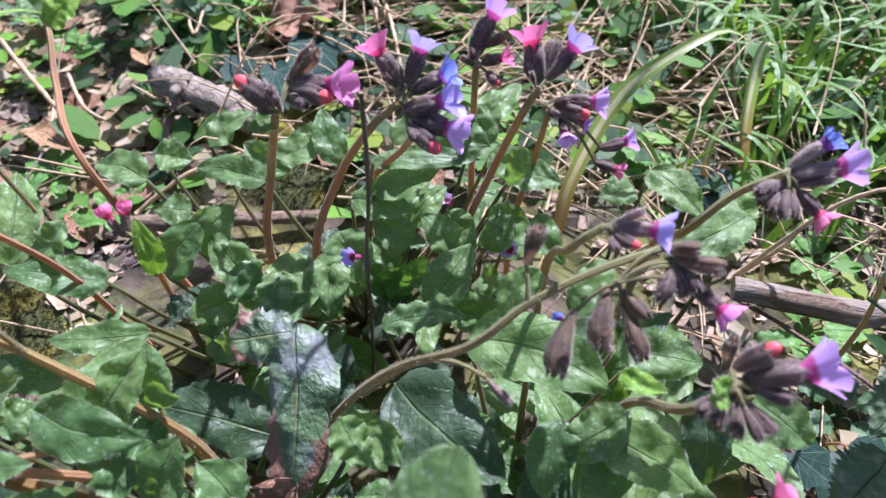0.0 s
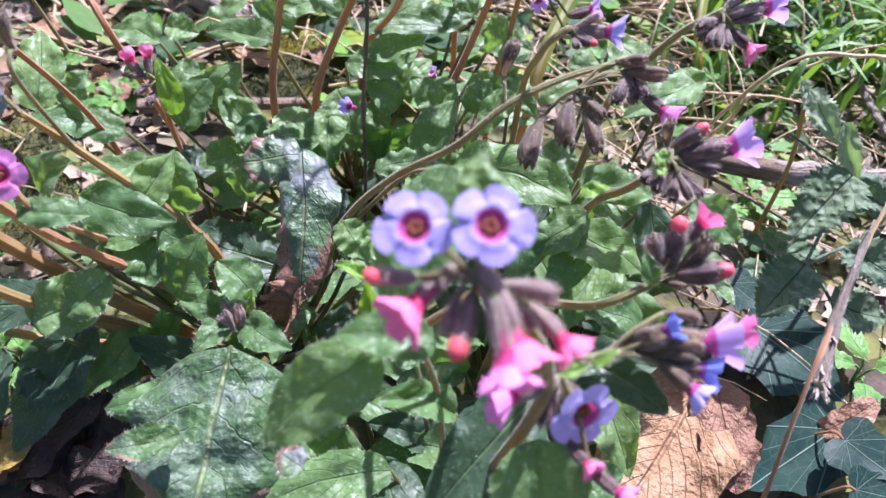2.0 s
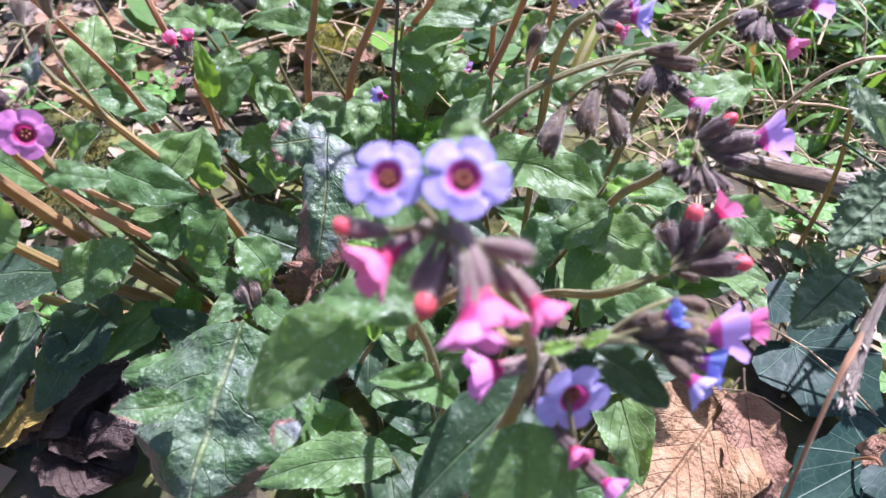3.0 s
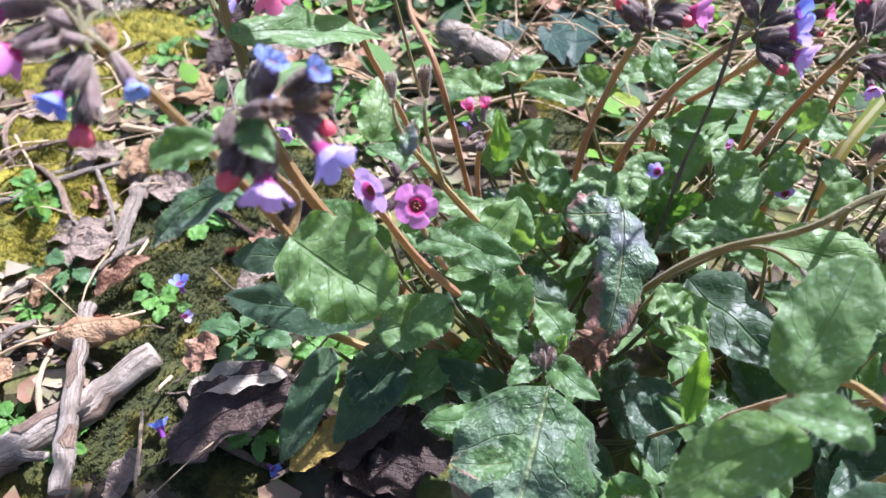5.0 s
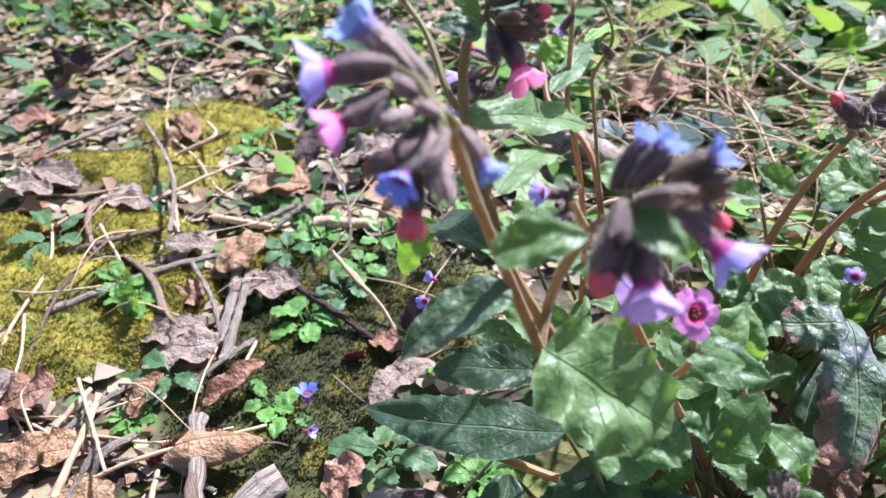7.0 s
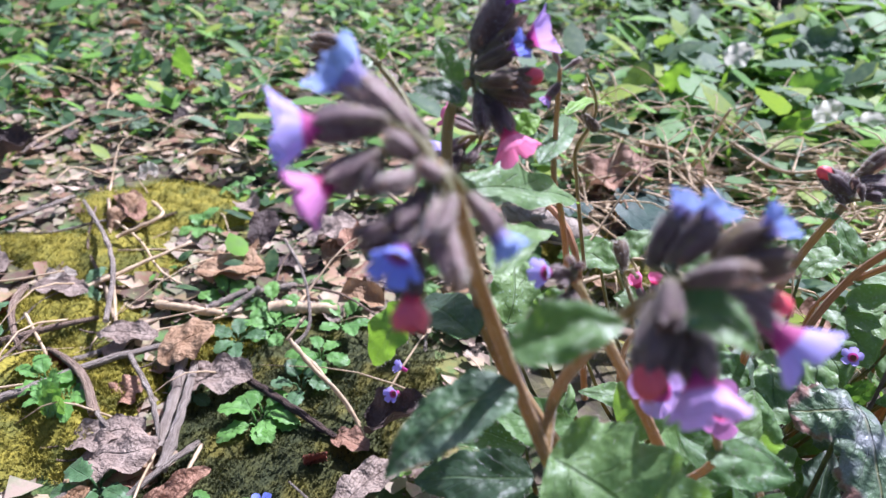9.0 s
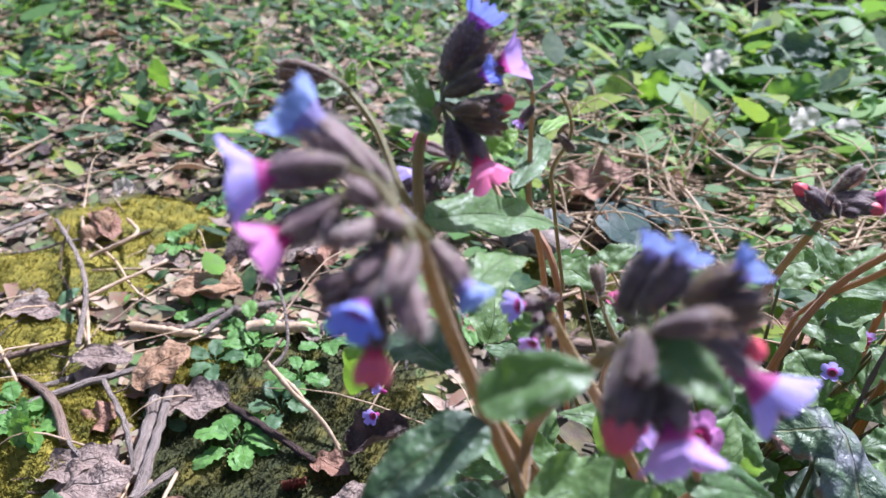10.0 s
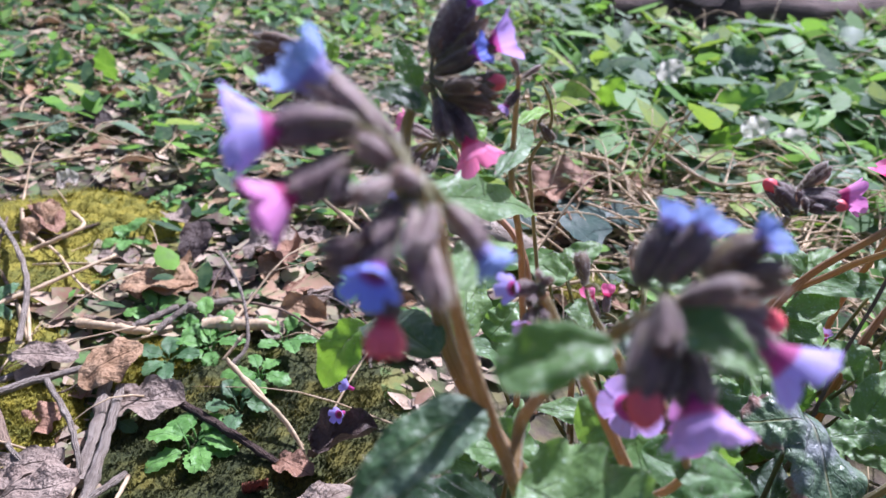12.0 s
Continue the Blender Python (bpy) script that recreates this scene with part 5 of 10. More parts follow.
stem(plant_a, ((-0.1900, 0.1850, 0.1300), (-0.2010, 0.1900, 0.1770), (-0.2030, 0.1900, 0.1910), (-0.1975, 0.1900, 0.2060), (-0.1990, 0.1900, 0.2160), (-0.2040, 0.1900, 0.2250)), 0.0010, 0.0006, STEM_GREEN, 50, "stem", seed=124)
floret(plant_a, (-0.2030, 0.1890, 0.2080), (-0.1950, 0.1890, 0.2000), "closed", "", "brown", (-0.1990, 0.1900, 0.2120))
floret(plant_a, (-0.2480, 0.1280, 0.2140), (-0.2590, 0.1230, 0.2060), "closed", "", "dark", (-0.2400, 0.1300, 0.2176))
floret(plant_a, (-0.2450, 0.1290, 0.2120), (-0.2520, 0.1180, 0.2030), "tuft", "violet", "dark", (-0.2400, 0.1300, 0.2176))
floret(plant_a, (-0.2422, 0.1347, 0.2147), (-0.2552, 0.1237, 0.2114), "half", "violet", "pale", (-0.2389, 0.1322, 0.2176))
floret(plant_a, (-0.2415, 0.1359, 0.2165), (-0.2498, 0.1308, 0.2213), "closed", "", "pale", (-0.2389, 0.1322, 0.2176))
floret(plant_a, (-0.2400, 0.1339, 0.2131), (-0.2431, 0.1237, 0.2092), "closed", "", "dark", (-0.2389, 0.1322, 0.2176))
floret(plant_a, (-0.2423, 0.1418, 0.2146), (-0.2564, 0.1430, 0.2192), "half", "pink", "pale", (-0.2389, 0.1322, 0.2176))
floret(plant_a, (-0.2808, 0.1435, 0.2360), (-0.3053, 0.1375, 0.2428), "closed", "", "brown", (-0.2791, 0.1395, 0.2370))
floret(plant_a, (-0.2819, 0.1427, 0.2351), (-0.3046, 0.1391, 0.2341), "closed", "", "dark", (-0.2791, 0.1395, 0.2370))
floret(plant_a, (-0.2850, 0.1411, 0.2333), (-0.2871, 0.1293, 0.2266), "closed", "", "dark", (-0.2791, 0.1395, 0.2370))
floret(plant_a, (-0.2805, 0.1372, 0.2373), (-0.2926, 0.1301, 0.2326), "closed")
stem(plant_a, ((-0.2400, 0.1030, 0.1930), (-0.2457, 0.1136, 0.2020), (-0.2541, 0.1144, 0.2119), (-0.2666, 0.1299, 0.2272), (-0.2791, 0.1395, 0.2370)), 0.0018, 0.0012, STEM_GREEN, 160, "stem", seed=6)
leaf(plant_a, (-0.2798, 0.1353, 0.2381), (-0.2911, 0.1325, 0.2359), 0.0078, normal=(0.19, -0.53, 0.83), arch=0.08, seed=7)
leaf(plant_a, (-0.2784, 0.1405, 0.2384), (-0.2780, 0.1449, 0.2451), 0.0044, normal=(0.17, -0.55, 0.82), material=LEAF_YOUNG, arch=0.08, seed=8)
leaf(plant_a, (-0.2470, 0.1241, 0.2375), (-0.2566, 0.1315, 0.2507), 0.0085, normal=(0.11, -0.55, 0.83), arch=0.08, seed=9)
leaf(plant_a, (-0.2434, 0.1174, 0.2339), (-0.2601, 0.1187, 0.2392), 0.0090, normal=(0.11, -0.53, 0.84), arch=0.08, seed=10)
floret(plant_a, (-0.2037, 0.0822, 0.1970), (-0.2141, 0.0748, 0.2010), "half", "violet", "dark", (-0.2025, 0.0785, 0.1987))
floret(plant_a, (-0.2037, 0.0783, 0.1926), (-0.2071, 0.0682, 0.1916), "half", "lilac", "dark", (-0.2025, 0.0785, 0.1987))
floret(plant_a, (-0.2022, 0.0839, 0.1985), (-0.2053, 0.0801, 0.2044), "closed", "", "pale", (-0.2025, 0.0785, 0.1987))
floret(plant_a, (-0.2039, 0.0828, 0.1978), (-0.2004, 0.0799, 0.2027), "closed", "", "dark", (-0.2025, 0.0785, 0.1987))
floret(plant_a, (-0.2043, 0.0807, 0.1956), (-0.2066, 0.0738, 0.1977), "closed", "", "dark", (-0.2025, 0.0785, 0.1987))
floret(plant_a, (-0.2031, 0.0797, 0.1941), (-0.2013, 0.0720, 0.1941), "closed", "", "dark", (-0.2025, 0.0785, 0.1987))
stem(plant_a, ((-0.1080, 0.0850, 0.0000), (-0.1180, 0.0860, 0.0450), (-0.1370, 0.0840, 0.0820), (-0.1580, 0.0730, 0.1250), (-0.1780, 0.0740, 0.1600), (-0.1943, 0.0783, 0.1840), (-0.2024, 0.0779, 0.1979)), 0.0025, 0.0014, STEM, 220, "stem", seed=11)
floret(plant_a, (-0.1648, 0.1191, 0.1784), (-0.1666, 0.1257, 0.1926), "closed", "", "brown", (-0.1641, 0.1154, 0.1805))
stem(plant_a, ((-0.1560, 0.1100, 0.1370), (-0.1624, 0.1109, 0.1628), (-0.1637, 0.1110, 0.1766), (-0.1643, 0.1161, 0.1811)), 0.0011, 0.0008, STEM_GREEN, 60, "stem", seed=12)
floret(plant_a, (-0.1818, 0.1208, 0.1738), (-0.1850, 0.1304, 0.1828), "closed", "", "brown", (-0.1790, 0.1103, 0.1802))
stem(plant_a, ((-0.1690, 0.1090, 0.1570), (-0.1778, 0.1140, 0.1667), (-0.1817, 0.1204, 0.1734)), 0.0012, 0.0008, STEM_GREEN, 60, "stem", seed=13)
leaf(plant_a, (-0.1688, 0.0959, 0.1651), (-0.1679, 0.1085, 0.1757), 0.0080, normal=(0.09, -0.42, 0.90), material=LEAF_OLD, arch=0.08, seed=14)
leaf(plant_a, (-0.2030, 0.0470, 0.1570), (-0.1570, 0.0370, 0.1390), 0.0410, normal=(-0.05, -0.36, 0.93), material=LEAF_SPOT, arch=0.06, fold=0.14, wave=0.30, ripples=4, shape=(0.34, 0.52), label="broad spotted stem leaf", seed=15)
leaf(plant_a, (-0.2056, 0.0590, 0.1300), (-0.2456, 0.0567, 0.1200), 0.0189, normal=(0.05, -0.33, 0.94), material=LEAF_DARK_SHADED, arch=0.08, seed=16)
leaf(plant_a, (-0.2156, 0.0440, 0.1850), (-0.2456, 0.0205, 0.1680), 0.0169, normal=(0.08, -0.35, 0.93), material=LEAF_WORN_SHEEN, arch=0.08, wave=0.2, seed=17)
leaf(plant_a, (-0.2174, 0.0128, 0.2247), (-0.1959, 0.0218, 0.2285), 0.0125, normal=(0.03, -0.42, 0.91), arch=0.08, seed=18)
leaf(plant_a, (-0.2299, 0.0786, 0.1700), (-0.2595, 0.1126, 0.1500), 0.0207, normal=(0.08, -0.33, 0.94), material=LEAF_DARK_SHADED, arch=0.08, seed=19)
leaf(plant_a, (-0.2590, 0.1128, 0.1500), (-0.2744, 0.1080, 0.1200), 0.0193, normal=(0.07, -0.23, 0.97), material=LEAF_YOUNG, arch=0.08, seed=20)
leaf(plant_a, (-0.2447, 0.1043, 0.2080), (-0.2002, 0.1629, 0.1780), 0.0204, normal=(0.04, -0.45, 0.89), material=LEAF_SPOT, arch=0.08, wave=0.22, seed=21)
leaf(plant_a, (-0.2265, 0.0719, 0.2000), (-0.2075, 0.1311, 0.1800), 0.0153, normal=(0.04, -0.42, 0.91), material=LEAF_SPOT, arch=0.08, wave=0.2, seed=22)
leaf(plant_a, (-0.2179, 0.1391, 0.2050), (-0.2096, 0.2034, 0.2000), 0.0105, normal=(0.02, -0.43, 0.90), arch=0.08, seed=23)
leaf(plant_a, (-0.2098, 0.2054, 0.2000), (-0.1846, 0.2481, 0.1900), 0.0074, normal=(-0.00, -0.32, 0.95), material=LEAF_YOUNG, arch=0.08, wave=0.3, seed=24)
leaf(plant_a, (-0.2448, 0.1158, 0.2355), (-0.2609, 0.1138, 0.2381), 0.0080, normal=(0.13, -0.54, 0.83), material=LEAF_DARK_SHADED, arch=0.08, seed=25)
leaf(plant_a, (-0.1877, 0.0830, 0.0600), (-0.2927, 0.0872, 0.0360), 0.0321, normal=(0.04, -0.20, 0.98), root=(-0.1427, 0.0841, 0.0000), material=LEAF_DARK_SHADED, arch=0.03, seed=26)
leaf(plant_a, (-0.1539, 0.0942, 0.1250), (-0.1129, 0.0876, 0.1180), 0.0219, normal=(-0.12, -0.36, 0.92), arch=0.08, seed=27)
leaf(plant_a, (-0.1204, 0.1080, 0.1000), (-0.1220, 0.1240, 0.1250), 0.0225, normal=(-0.16, -0.45, 0.88), root=(-0.1050, 0.0850, 0.0300), material=LEAF_SPOT, arch=0.08, seed=28)
leaf(plant_a, (-0.1251, 0.0782, 0.0750), (-0.1091, 0.0964, 0.1000), 0.0250, normal=(-0.01, -0.44, 0.90), root=(-0.1050, 0.0850, 0.0000), arch=0.08, seed=29)
leaf(plant_a, (-0.1432, 0.0706, 0.1000), (-0.1609, 0.0562, 0.0900), 0.0213, normal=(0.05, -0.29, 0.95), root=(-0.1050, 0.0850, 0.0300), material=LEAF_SPOT, arch=0.08, seed=30)
leaf(plant_a, (-0.1379, 0.0973, 0.1050), (-0.1223, 0.1211, 0.1250), 0.0220, normal=(0.02, -0.48, 0.88), root=(-0.1050, 0.0850, 0.0350), material=LEAF_SPOT, arch=0.08, seed=31)
leaf(plant_a, (-0.1885, 0.0929, 0.1100), (-0.2264, 0.1092, 0.1100), 0.0211, normal=(0.14, -0.34, 0.93), root=(-0.1437, 0.0887, 0.0400), arch=0.08, seed=32)
leaf(plant_a, (-0.1558, 0.0652, 0.1500), (-0.1322, 0.0680, 0.1450), 0.0118, normal=(0.05, -0.35, 0.94), arch=0.08, wave=0.05, seed=33)
leaf(plant_a, (-0.1018, 0.0858, 0.0600), (-0.0888, 0.0980, 0.0750), 0.0176, normal=(-0.05, -0.36, 0.93), root=(-0.1050, 0.0850, 0.0000), arch=0.08, seed=34)
leaf(plant_a, (-0.0992, 0.0742, 0.0660), (-0.1241, 0.0784, 0.0700), 0.0153, normal=(-0.02, -0.29, 0.96), root=(-0.1050, 0.0850, 0.0000), arch=0.08, seed=35)
leaf(plant_a, (-0.0931, 0.0726, 0.0660), (-0.0662, 0.0540, 0.0700), 0.0175, normal=(-0.07, -0.27, 0.96), root=(-0.1050, 0.0850, 0.0000), arch=0.08, seed=36)
leaf(plant_a, (-0.0971, 0.0693, 0.0680), (-0.1102, 0.0511, 0.0700), 0.0128, normal=(-0.03, -0.27, 0.96), root=(-0.1050, 0.0850, 0.0000), arch=0.08, seed=37)
leaf(plant_a, (-0.0925, 0.0735, 0.0700), (-0.0869, 0.0798, 0.0800), 0.0081, normal=(-0.06, -0.35, 0.93), material=LEAF_YOUNG, arch=0.08, seed=38)
leaf(plant_a, (-0.1155, 0.0398, 0.0550), (-0.1448, 0.0277, 0.0600), 0.0164, normal=(0.01, -0.22, 0.97), root=(-0.1053, 0.0836, 0.0000), arch=0.08, seed=39)
leaf(plant_a, (-0.1477, 0.0732, 0.0500), (-0.1664, 0.0385, 0.0450), 0.0207, normal=(0.04, -0.20, 0.98), root=(-0.1050, 0.0850, 0.0000), arch=0.08, seed=40)
leaf(plant_a, (-0.1693, 0.0722, 0.0600), (-0.1921, 0.0150, 0.0350), 0.0299, normal=(0.07, -0.18, 0.98), root=(-0.1252, 0.0810, 0.0000), material=LEAF_DARK_SHADED, arch=0.08, wave=0.2, seed=41)
leaf(plant_a, (-0.2094, 0.0605, 0.0500), (-0.2206, 0.0036, 0.0200), 0.0240, normal=(0.11, -0.16, 0.98), root=(-0.1656, 0.0708, 0.0000), material=LEAF_DARK_SHADED, arch=0.08, seed=42)
leaf(plant_a, (-0.0451, 0.0805, 0.0550), (-0.0344, 0.0339, 0.0500), 0.0278, normal=(-0.13, -0.25, 0.96), root=(-0.0900, 0.0839, 0.0000), material=LEAF_DARK_SHADED, arch=0.08, seed=43)
leaf(plant_a, (-0.0181, 0.0817, 0.0800), (-0.0395, 0.0821, 0.0800), 0.0134, normal=(-0.15, -0.29, 0.94), root=(-0.0631, 0.0834, 0.0000), arch=0.08, seed=44)
leaf(plant_a, (-0.0466, 0.1139, 0.0850), (-0.0215, 0.0930, 0.0850), 0.0139, normal=(-0.11, -0.26, 0.96), root=(-0.0869, 0.0939, 0.0000), material=LEAF_SPOT, arch=0.08, wave=0.3, seed=45)
leaf(plant_a, (-0.0303, 0.0431, 0.0850), (-0.0303, 0.0644, 0.1150), 0.0152, normal=(-0.05, -0.26, 0.97), root=(-0.0696, 0.0651, 0.0000), material=LEAF_YOUNG, arch=-0.2, fold=0.75, wave=0.25, label="curled bright green young leaf", seed=46)
leaf(plant_a, (-0.0302, 0.0639, 0.1150), (-0.0436, 0.0689, 0.1180), 0.0073, normal=(-0.02, -0.11, 0.99), material=LEAF_YOUNG, arch=0.2, fold=0.5, seed=47)
leaf(plant_a, (-0.0468, 0.1063, 0.1000), (-0.0336, 0.0907, 0.0900), 0.0165, normal=(-0.03, -0.25, 0.97), root=(-0.0891, 0.0908, 0.0000), material=LEAF_SPOT, arch=0.08, wave=0.35, ripples=4, seed=48)
leaf(plant_a, (-0.0382, 0.1049, 0.0950), (-0.0227, 0.0963, 0.0800), 0.0162, normal=(-0.04, -0.24, 0.97), root=(-0.0814, 0.0920, 0.0000), material=LEAF_SPOT, arch=0.08, wave=0.3, seed=49)
stem(plant_a, ((-0.0057, 0.0695, 0.0200), (-0.0151, 0.0484, 0.0850), (-0.0069, 0.0447, 0.1100), (0.0035, 0.0442, 0.1250), (0.0148, 0.0456, 0.1360), (0.0194, -0.0020, 0.1762), (0.0274, -0.0072, 0.1816)), 0.0023, 0.0013, STEM_OCHRE, 80, "stem", seed=50)
leaf(plant_a, (-0.0705, 0.1465, 0.1060), (-0.0685, 0.0830, 0.0650), 0.0300, normal=(-0.05, -0.45, 0.90), root=(-0.0933, 0.1039, 0.0380), material=LEAF_OLD, arch=0.12, fold=-0.2, wave=0.18, ripples=3, roll=-0.30, jag=0.14, shape=(0.12, 0.26), label="old leaf with a grey sheen and a brown tip", seed=51)
leaf(plant_a, (-0.0660, 0.0900, 0.0740), (-0.0770, 0.0780, 0.0480), 0.0200, normal=(0.00, -0.16, 0.99), material=DRY_BROWN, wave=0.5, ripples=5, roll=0.6, jag=0.15, shape=(0.3, 0.3), label="withered brown leaf tip", seed=52)
leaf(plant_a, (-0.0700, 0.1420, 0.1060), (-0.0985, 0.1380, 0.1030), 0.0250, normal=(0.03, -0.40, 0.92), material=LEAF_OLD, arch=0.10, roll=-0.4, wave=0.3, jag=0.11, shape=(0.25, 0.3), seed=53)
leaf(plant_a, (-0.0907, 0.0492, 0.0800), (-0.0953, -0.0239, 0.0580), 0.0707, normal=(0.16, -0.16, 0.97), root=(-0.1050, 0.0850, 0.0000), material=LEAF_WORN_SHEEN, arch=0.06, fold=-0.1, wave=0.14, roll=-0.3, shape=(0.36, 0.42), label="large weathered leaf with a brown corner", seed=54)
leaf(plant_a, (-0.1003, 0.0077, 0.0850), (-0.1249, -0.0013, 0.0900), 0.0147, normal=(0.18, -0.14, 0.97), material=LEAF_WORN_SHEEN, arch=0.08, fold=0.3, seed=55)
leaf(plant_a, (-0.0477, -0.0090, 0.1000), (-0.0577, -0.0032, 0.1000), 0.0118, normal=(0.10, -0.14, 0.99), material=LEAF_OLD, arch=0.08, seed=56)
floret(plant_a, (-0.0933, 0.0685, 0.0620), (-0.1004, 0.0744, 0.0770), "closed", "", "pale", (-0.0934, 0.0653, 0.0647))
floret(plant_a, (-0.0925, 0.0687, 0.0620), (-0.0954, 0.0766, 0.0775), "closed", "", "pale", (-0.0934, 0.0653, 0.0647))
floret(plant_a, (-0.0940, 0.0662, 0.0629), (-0.0924, 0.0717, 0.0779), "closed", "", "pale")
floret(plant_a, (-0.0946, 0.0660, 0.0629), (-0.1014, 0.0682, 0.0747), "closed", "", "pale")
floret(plant_a, (-0.0938, 0.0631, 0.0683), (-0.0971, 0.0672, 0.0807), "closed", "", "pale", (-0.0934, 0.0653, 0.0647))
stem(plant_a, ((-0.0925, 0.0847, 0.0000), (-0.0931, 0.0675, 0.0611)), 0.002, 0.002, STEM_GREEN, 30, "stem", seed=57)
leaf(plant_a, (-0.1511, 0.0863, 0.1000), (-0.1320, 0.1327, 0.1130), 0.0316, normal=(0.32, -0.43, 0.85), root=(-0.1061, 0.0850, 0.0000), material=LEAF_SPOT, arch=0.05, seed=58)
leaf(plant_a, (-0.1769, 0.0547, 0.0850), (-0.1475, 0.0777, 0.0900), 0.0279, normal=(0.30, -0.28, 0.91), root=(-0.1354, 0.0722, 0.0000), material=LEAF_SPOT, arch=0.08, seed=59)
leaf(plant_a, (-0.1421, 0.0948, 0.0950), (-0.1296, 0.0761, 0.0850), 0.0226, normal=(0.24, -0.29, 0.93), root=(-0.1050, 0.0850, 0.0000), arch=0.08, seed=60)
leaf(plant_a, (-0.1231, 0.1132, 0.0700), (-0.1254, 0.0791, 0.0700), 0.0258, normal=(0.21, -0.29, 0.93), root=(-0.1050, 0.0850, 0.0000), arch=0.08, seed=61)
leaf(plant_a, (-0.1289, 0.0979, 0.1000), (-0.1167, 0.0970, 0.0900), 0.0178, normal=(0.22, -0.31, 0.92), root=(-0.1050, 0.0850, 0.0300), arch=0.08, wave=0.3, seed=62)
leaf(plant_a, (-0.0875, 0.0775, 0.0750), (-0.1051, 0.0917, 0.0850), 0.0207, normal=(0.21, -0.35, 0.91), root=(-0.1050, 0.0850, 0.0000), arch=0.08, seed=63)
leaf(plant_a, (-0.1755, 0.0999, 0.1200), (-0.1530, 0.1003, 0.1400), 0.0231, normal=(0.30, -0.33, 0.90), material=LEAF_SPOT, arch=0.08, seed=64)
leaf(plant_a, (-0.1751, 0.0930, 0.1100), (-0.1638, 0.1035, 0.1100), 0.0171, normal=(0.29, -0.31, 0.91), root=(-0.1304, 0.0879, 0.0400), arch=0.08, seed=65)
leaf(plant_a, (-0.1792, 0.0582, 0.0500), (-0.1848, 0.0297, 0.0500), 0.0307, normal=(0.22, -0.16, 0.96), root=(-0.1369, 0.0735, 0.0000), material=LEAF_DARK_SHADED, arch=0.08, seed=66)
leaf(plant_a, (-0.1589, 0.0711, 0.0400), (-0.1437, 0.0386, 0.0400), 0.0216, normal=(0.19, -0.17, 0.97), root=(-0.1153, 0.0823, 0.0000), material=LEAF_DARK_SHADED, arch=0.08, seed=67)
leaf(plant_a, (-0.1249, 0.0347, 0.0500), (-0.1480, 0.0288, 0.0550), 0.0174, normal=(0.23, -0.19, 0.95), root=(-0.1083, 0.0766, 0.0000), arch=0.08, seed=68)
stem(plant_a, ((-0.1356, 0.0820, 0.0100), (-0.1489, 0.0745, 0.0300), (-0.1864, 0.0730, 0.0350), (-0.2188, 0.0747, 0.0400)), 0.0025, 0.0023, STEM, 100, "stem", seed=71)

plant_b = thing("lungwort_plant", (-0.0600, 0.2150, ground_height(-0.0600, 0.2150)), "lungwort clump with upright red-brown stems and pink to violet flowers", "flowering plant", "lungwort plants")
floret(plant_b, (-0.0753, 0.2078, 0.1724), (-0.0926, 0.2125, 0.1844), "bud")
floret(plant_b, (-0.0777, 0.2102, 0.1718), (-0.0886, 0.2104, 0.1800), "closed", "", "dark", (-0.0752, 0.2062, 0.1737))
floret(plant_b, (-0.0781, 0.2084, 0.1704), (-0.0845, 0.2048, 0.1754), "closed", "", "dark", (-0.0752, 0.2062, 0.1737))
floret(plant_b, (-0.0745, 0.2186, 0.1784), (-0.0607, 0.2256, 0.1911), "closed", "", "brown", (-0.0752, 0.2062, 0.1737))
floret(plant_b, (-0.0733, 0.2181, 0.1780), (-0.0464, 0.2139, 0.1813), "half", "magenta", "dark", (-0.0752, 0.2062, 0.1737))
floret(plant_b, (-0.0733, 0.2159, 0.1762), (-0.0543, 0.2093, 0.1779), "bud", "", "dark", (-0.0752, 0.2062, 0.1737))
floret(plant_b, (-0.0748, 0.2131, 0.1740), (-0.0639, 0.2064, 0.1759), "closed", "", "dark", (-0.0752, 0.2062, 0.1737))
floret(plant_b, (-0.0783, 0.2045, 0.1750), (-0.0826, 0.2126, 0.1841), "closed", "", "dark", (-0.0752, 0.2062, 0.1737))
floret(plant_b, (-0.0775, 0.2061, 0.1737), (-0.0783, 0.2093, 0.1839), "closed")
floret(plant_b, (-0.0738, 0.2030, 0.1749), (-0.0766, 0.2067, 0.1818), "closed", "", "dark", (-0.0752, 0.2062, 0.1737))
floret(plant_b, (-0.0741, 0.2141, 0.1747), (-0.0686, 0.2094, 0.1785), "closed", "", "dark", (-0.0752, 0.2062, 0.1737))
stem(plant_b, ((-0.0980, 0.2000, 0.0000), (-0.0974, 0.2011, 0.0885), (-0.0887, 0.2091, 0.1330), (-0.0788, 0.2074, 0.1696)), 0.0024, 0.0018, STEM, 150, "stem", seed=72)
floret(plant_b, (-0.0273, 0.2130, 0.1811), (-0.0384, 0.2234, 0.1974), "half", "pink", "dark", (-0.0260, 0.2054, 0.1801))
floret(plant_b, (-0.0234, 0.2137, 0.1815), (-0.0167, 0.2248, 0.1978), "half", "violet", "dark", (-0.0260, 0.2054, 0.1801))
floret(plant_b, (-0.0219, 0.2115, 0.1796), (-0.0038, 0.2148, 0.1893), "half", "blue", "dark", (-0.0260, 0.2054, 0.1801))
floret(plant_b, (-0.0268, 0.2057, 0.1752), (-0.0019, 0.2062, 0.1824), "half", "violet", "dark", (-0.0260, 0.2054, 0.1801))
floret(plant_b, (-0.0219, 0.2041, 0.1738), (0.0007, 0.1947, 0.1732), "half", "lilac", "dark", (-0.0260, 0.2054, 0.1801))
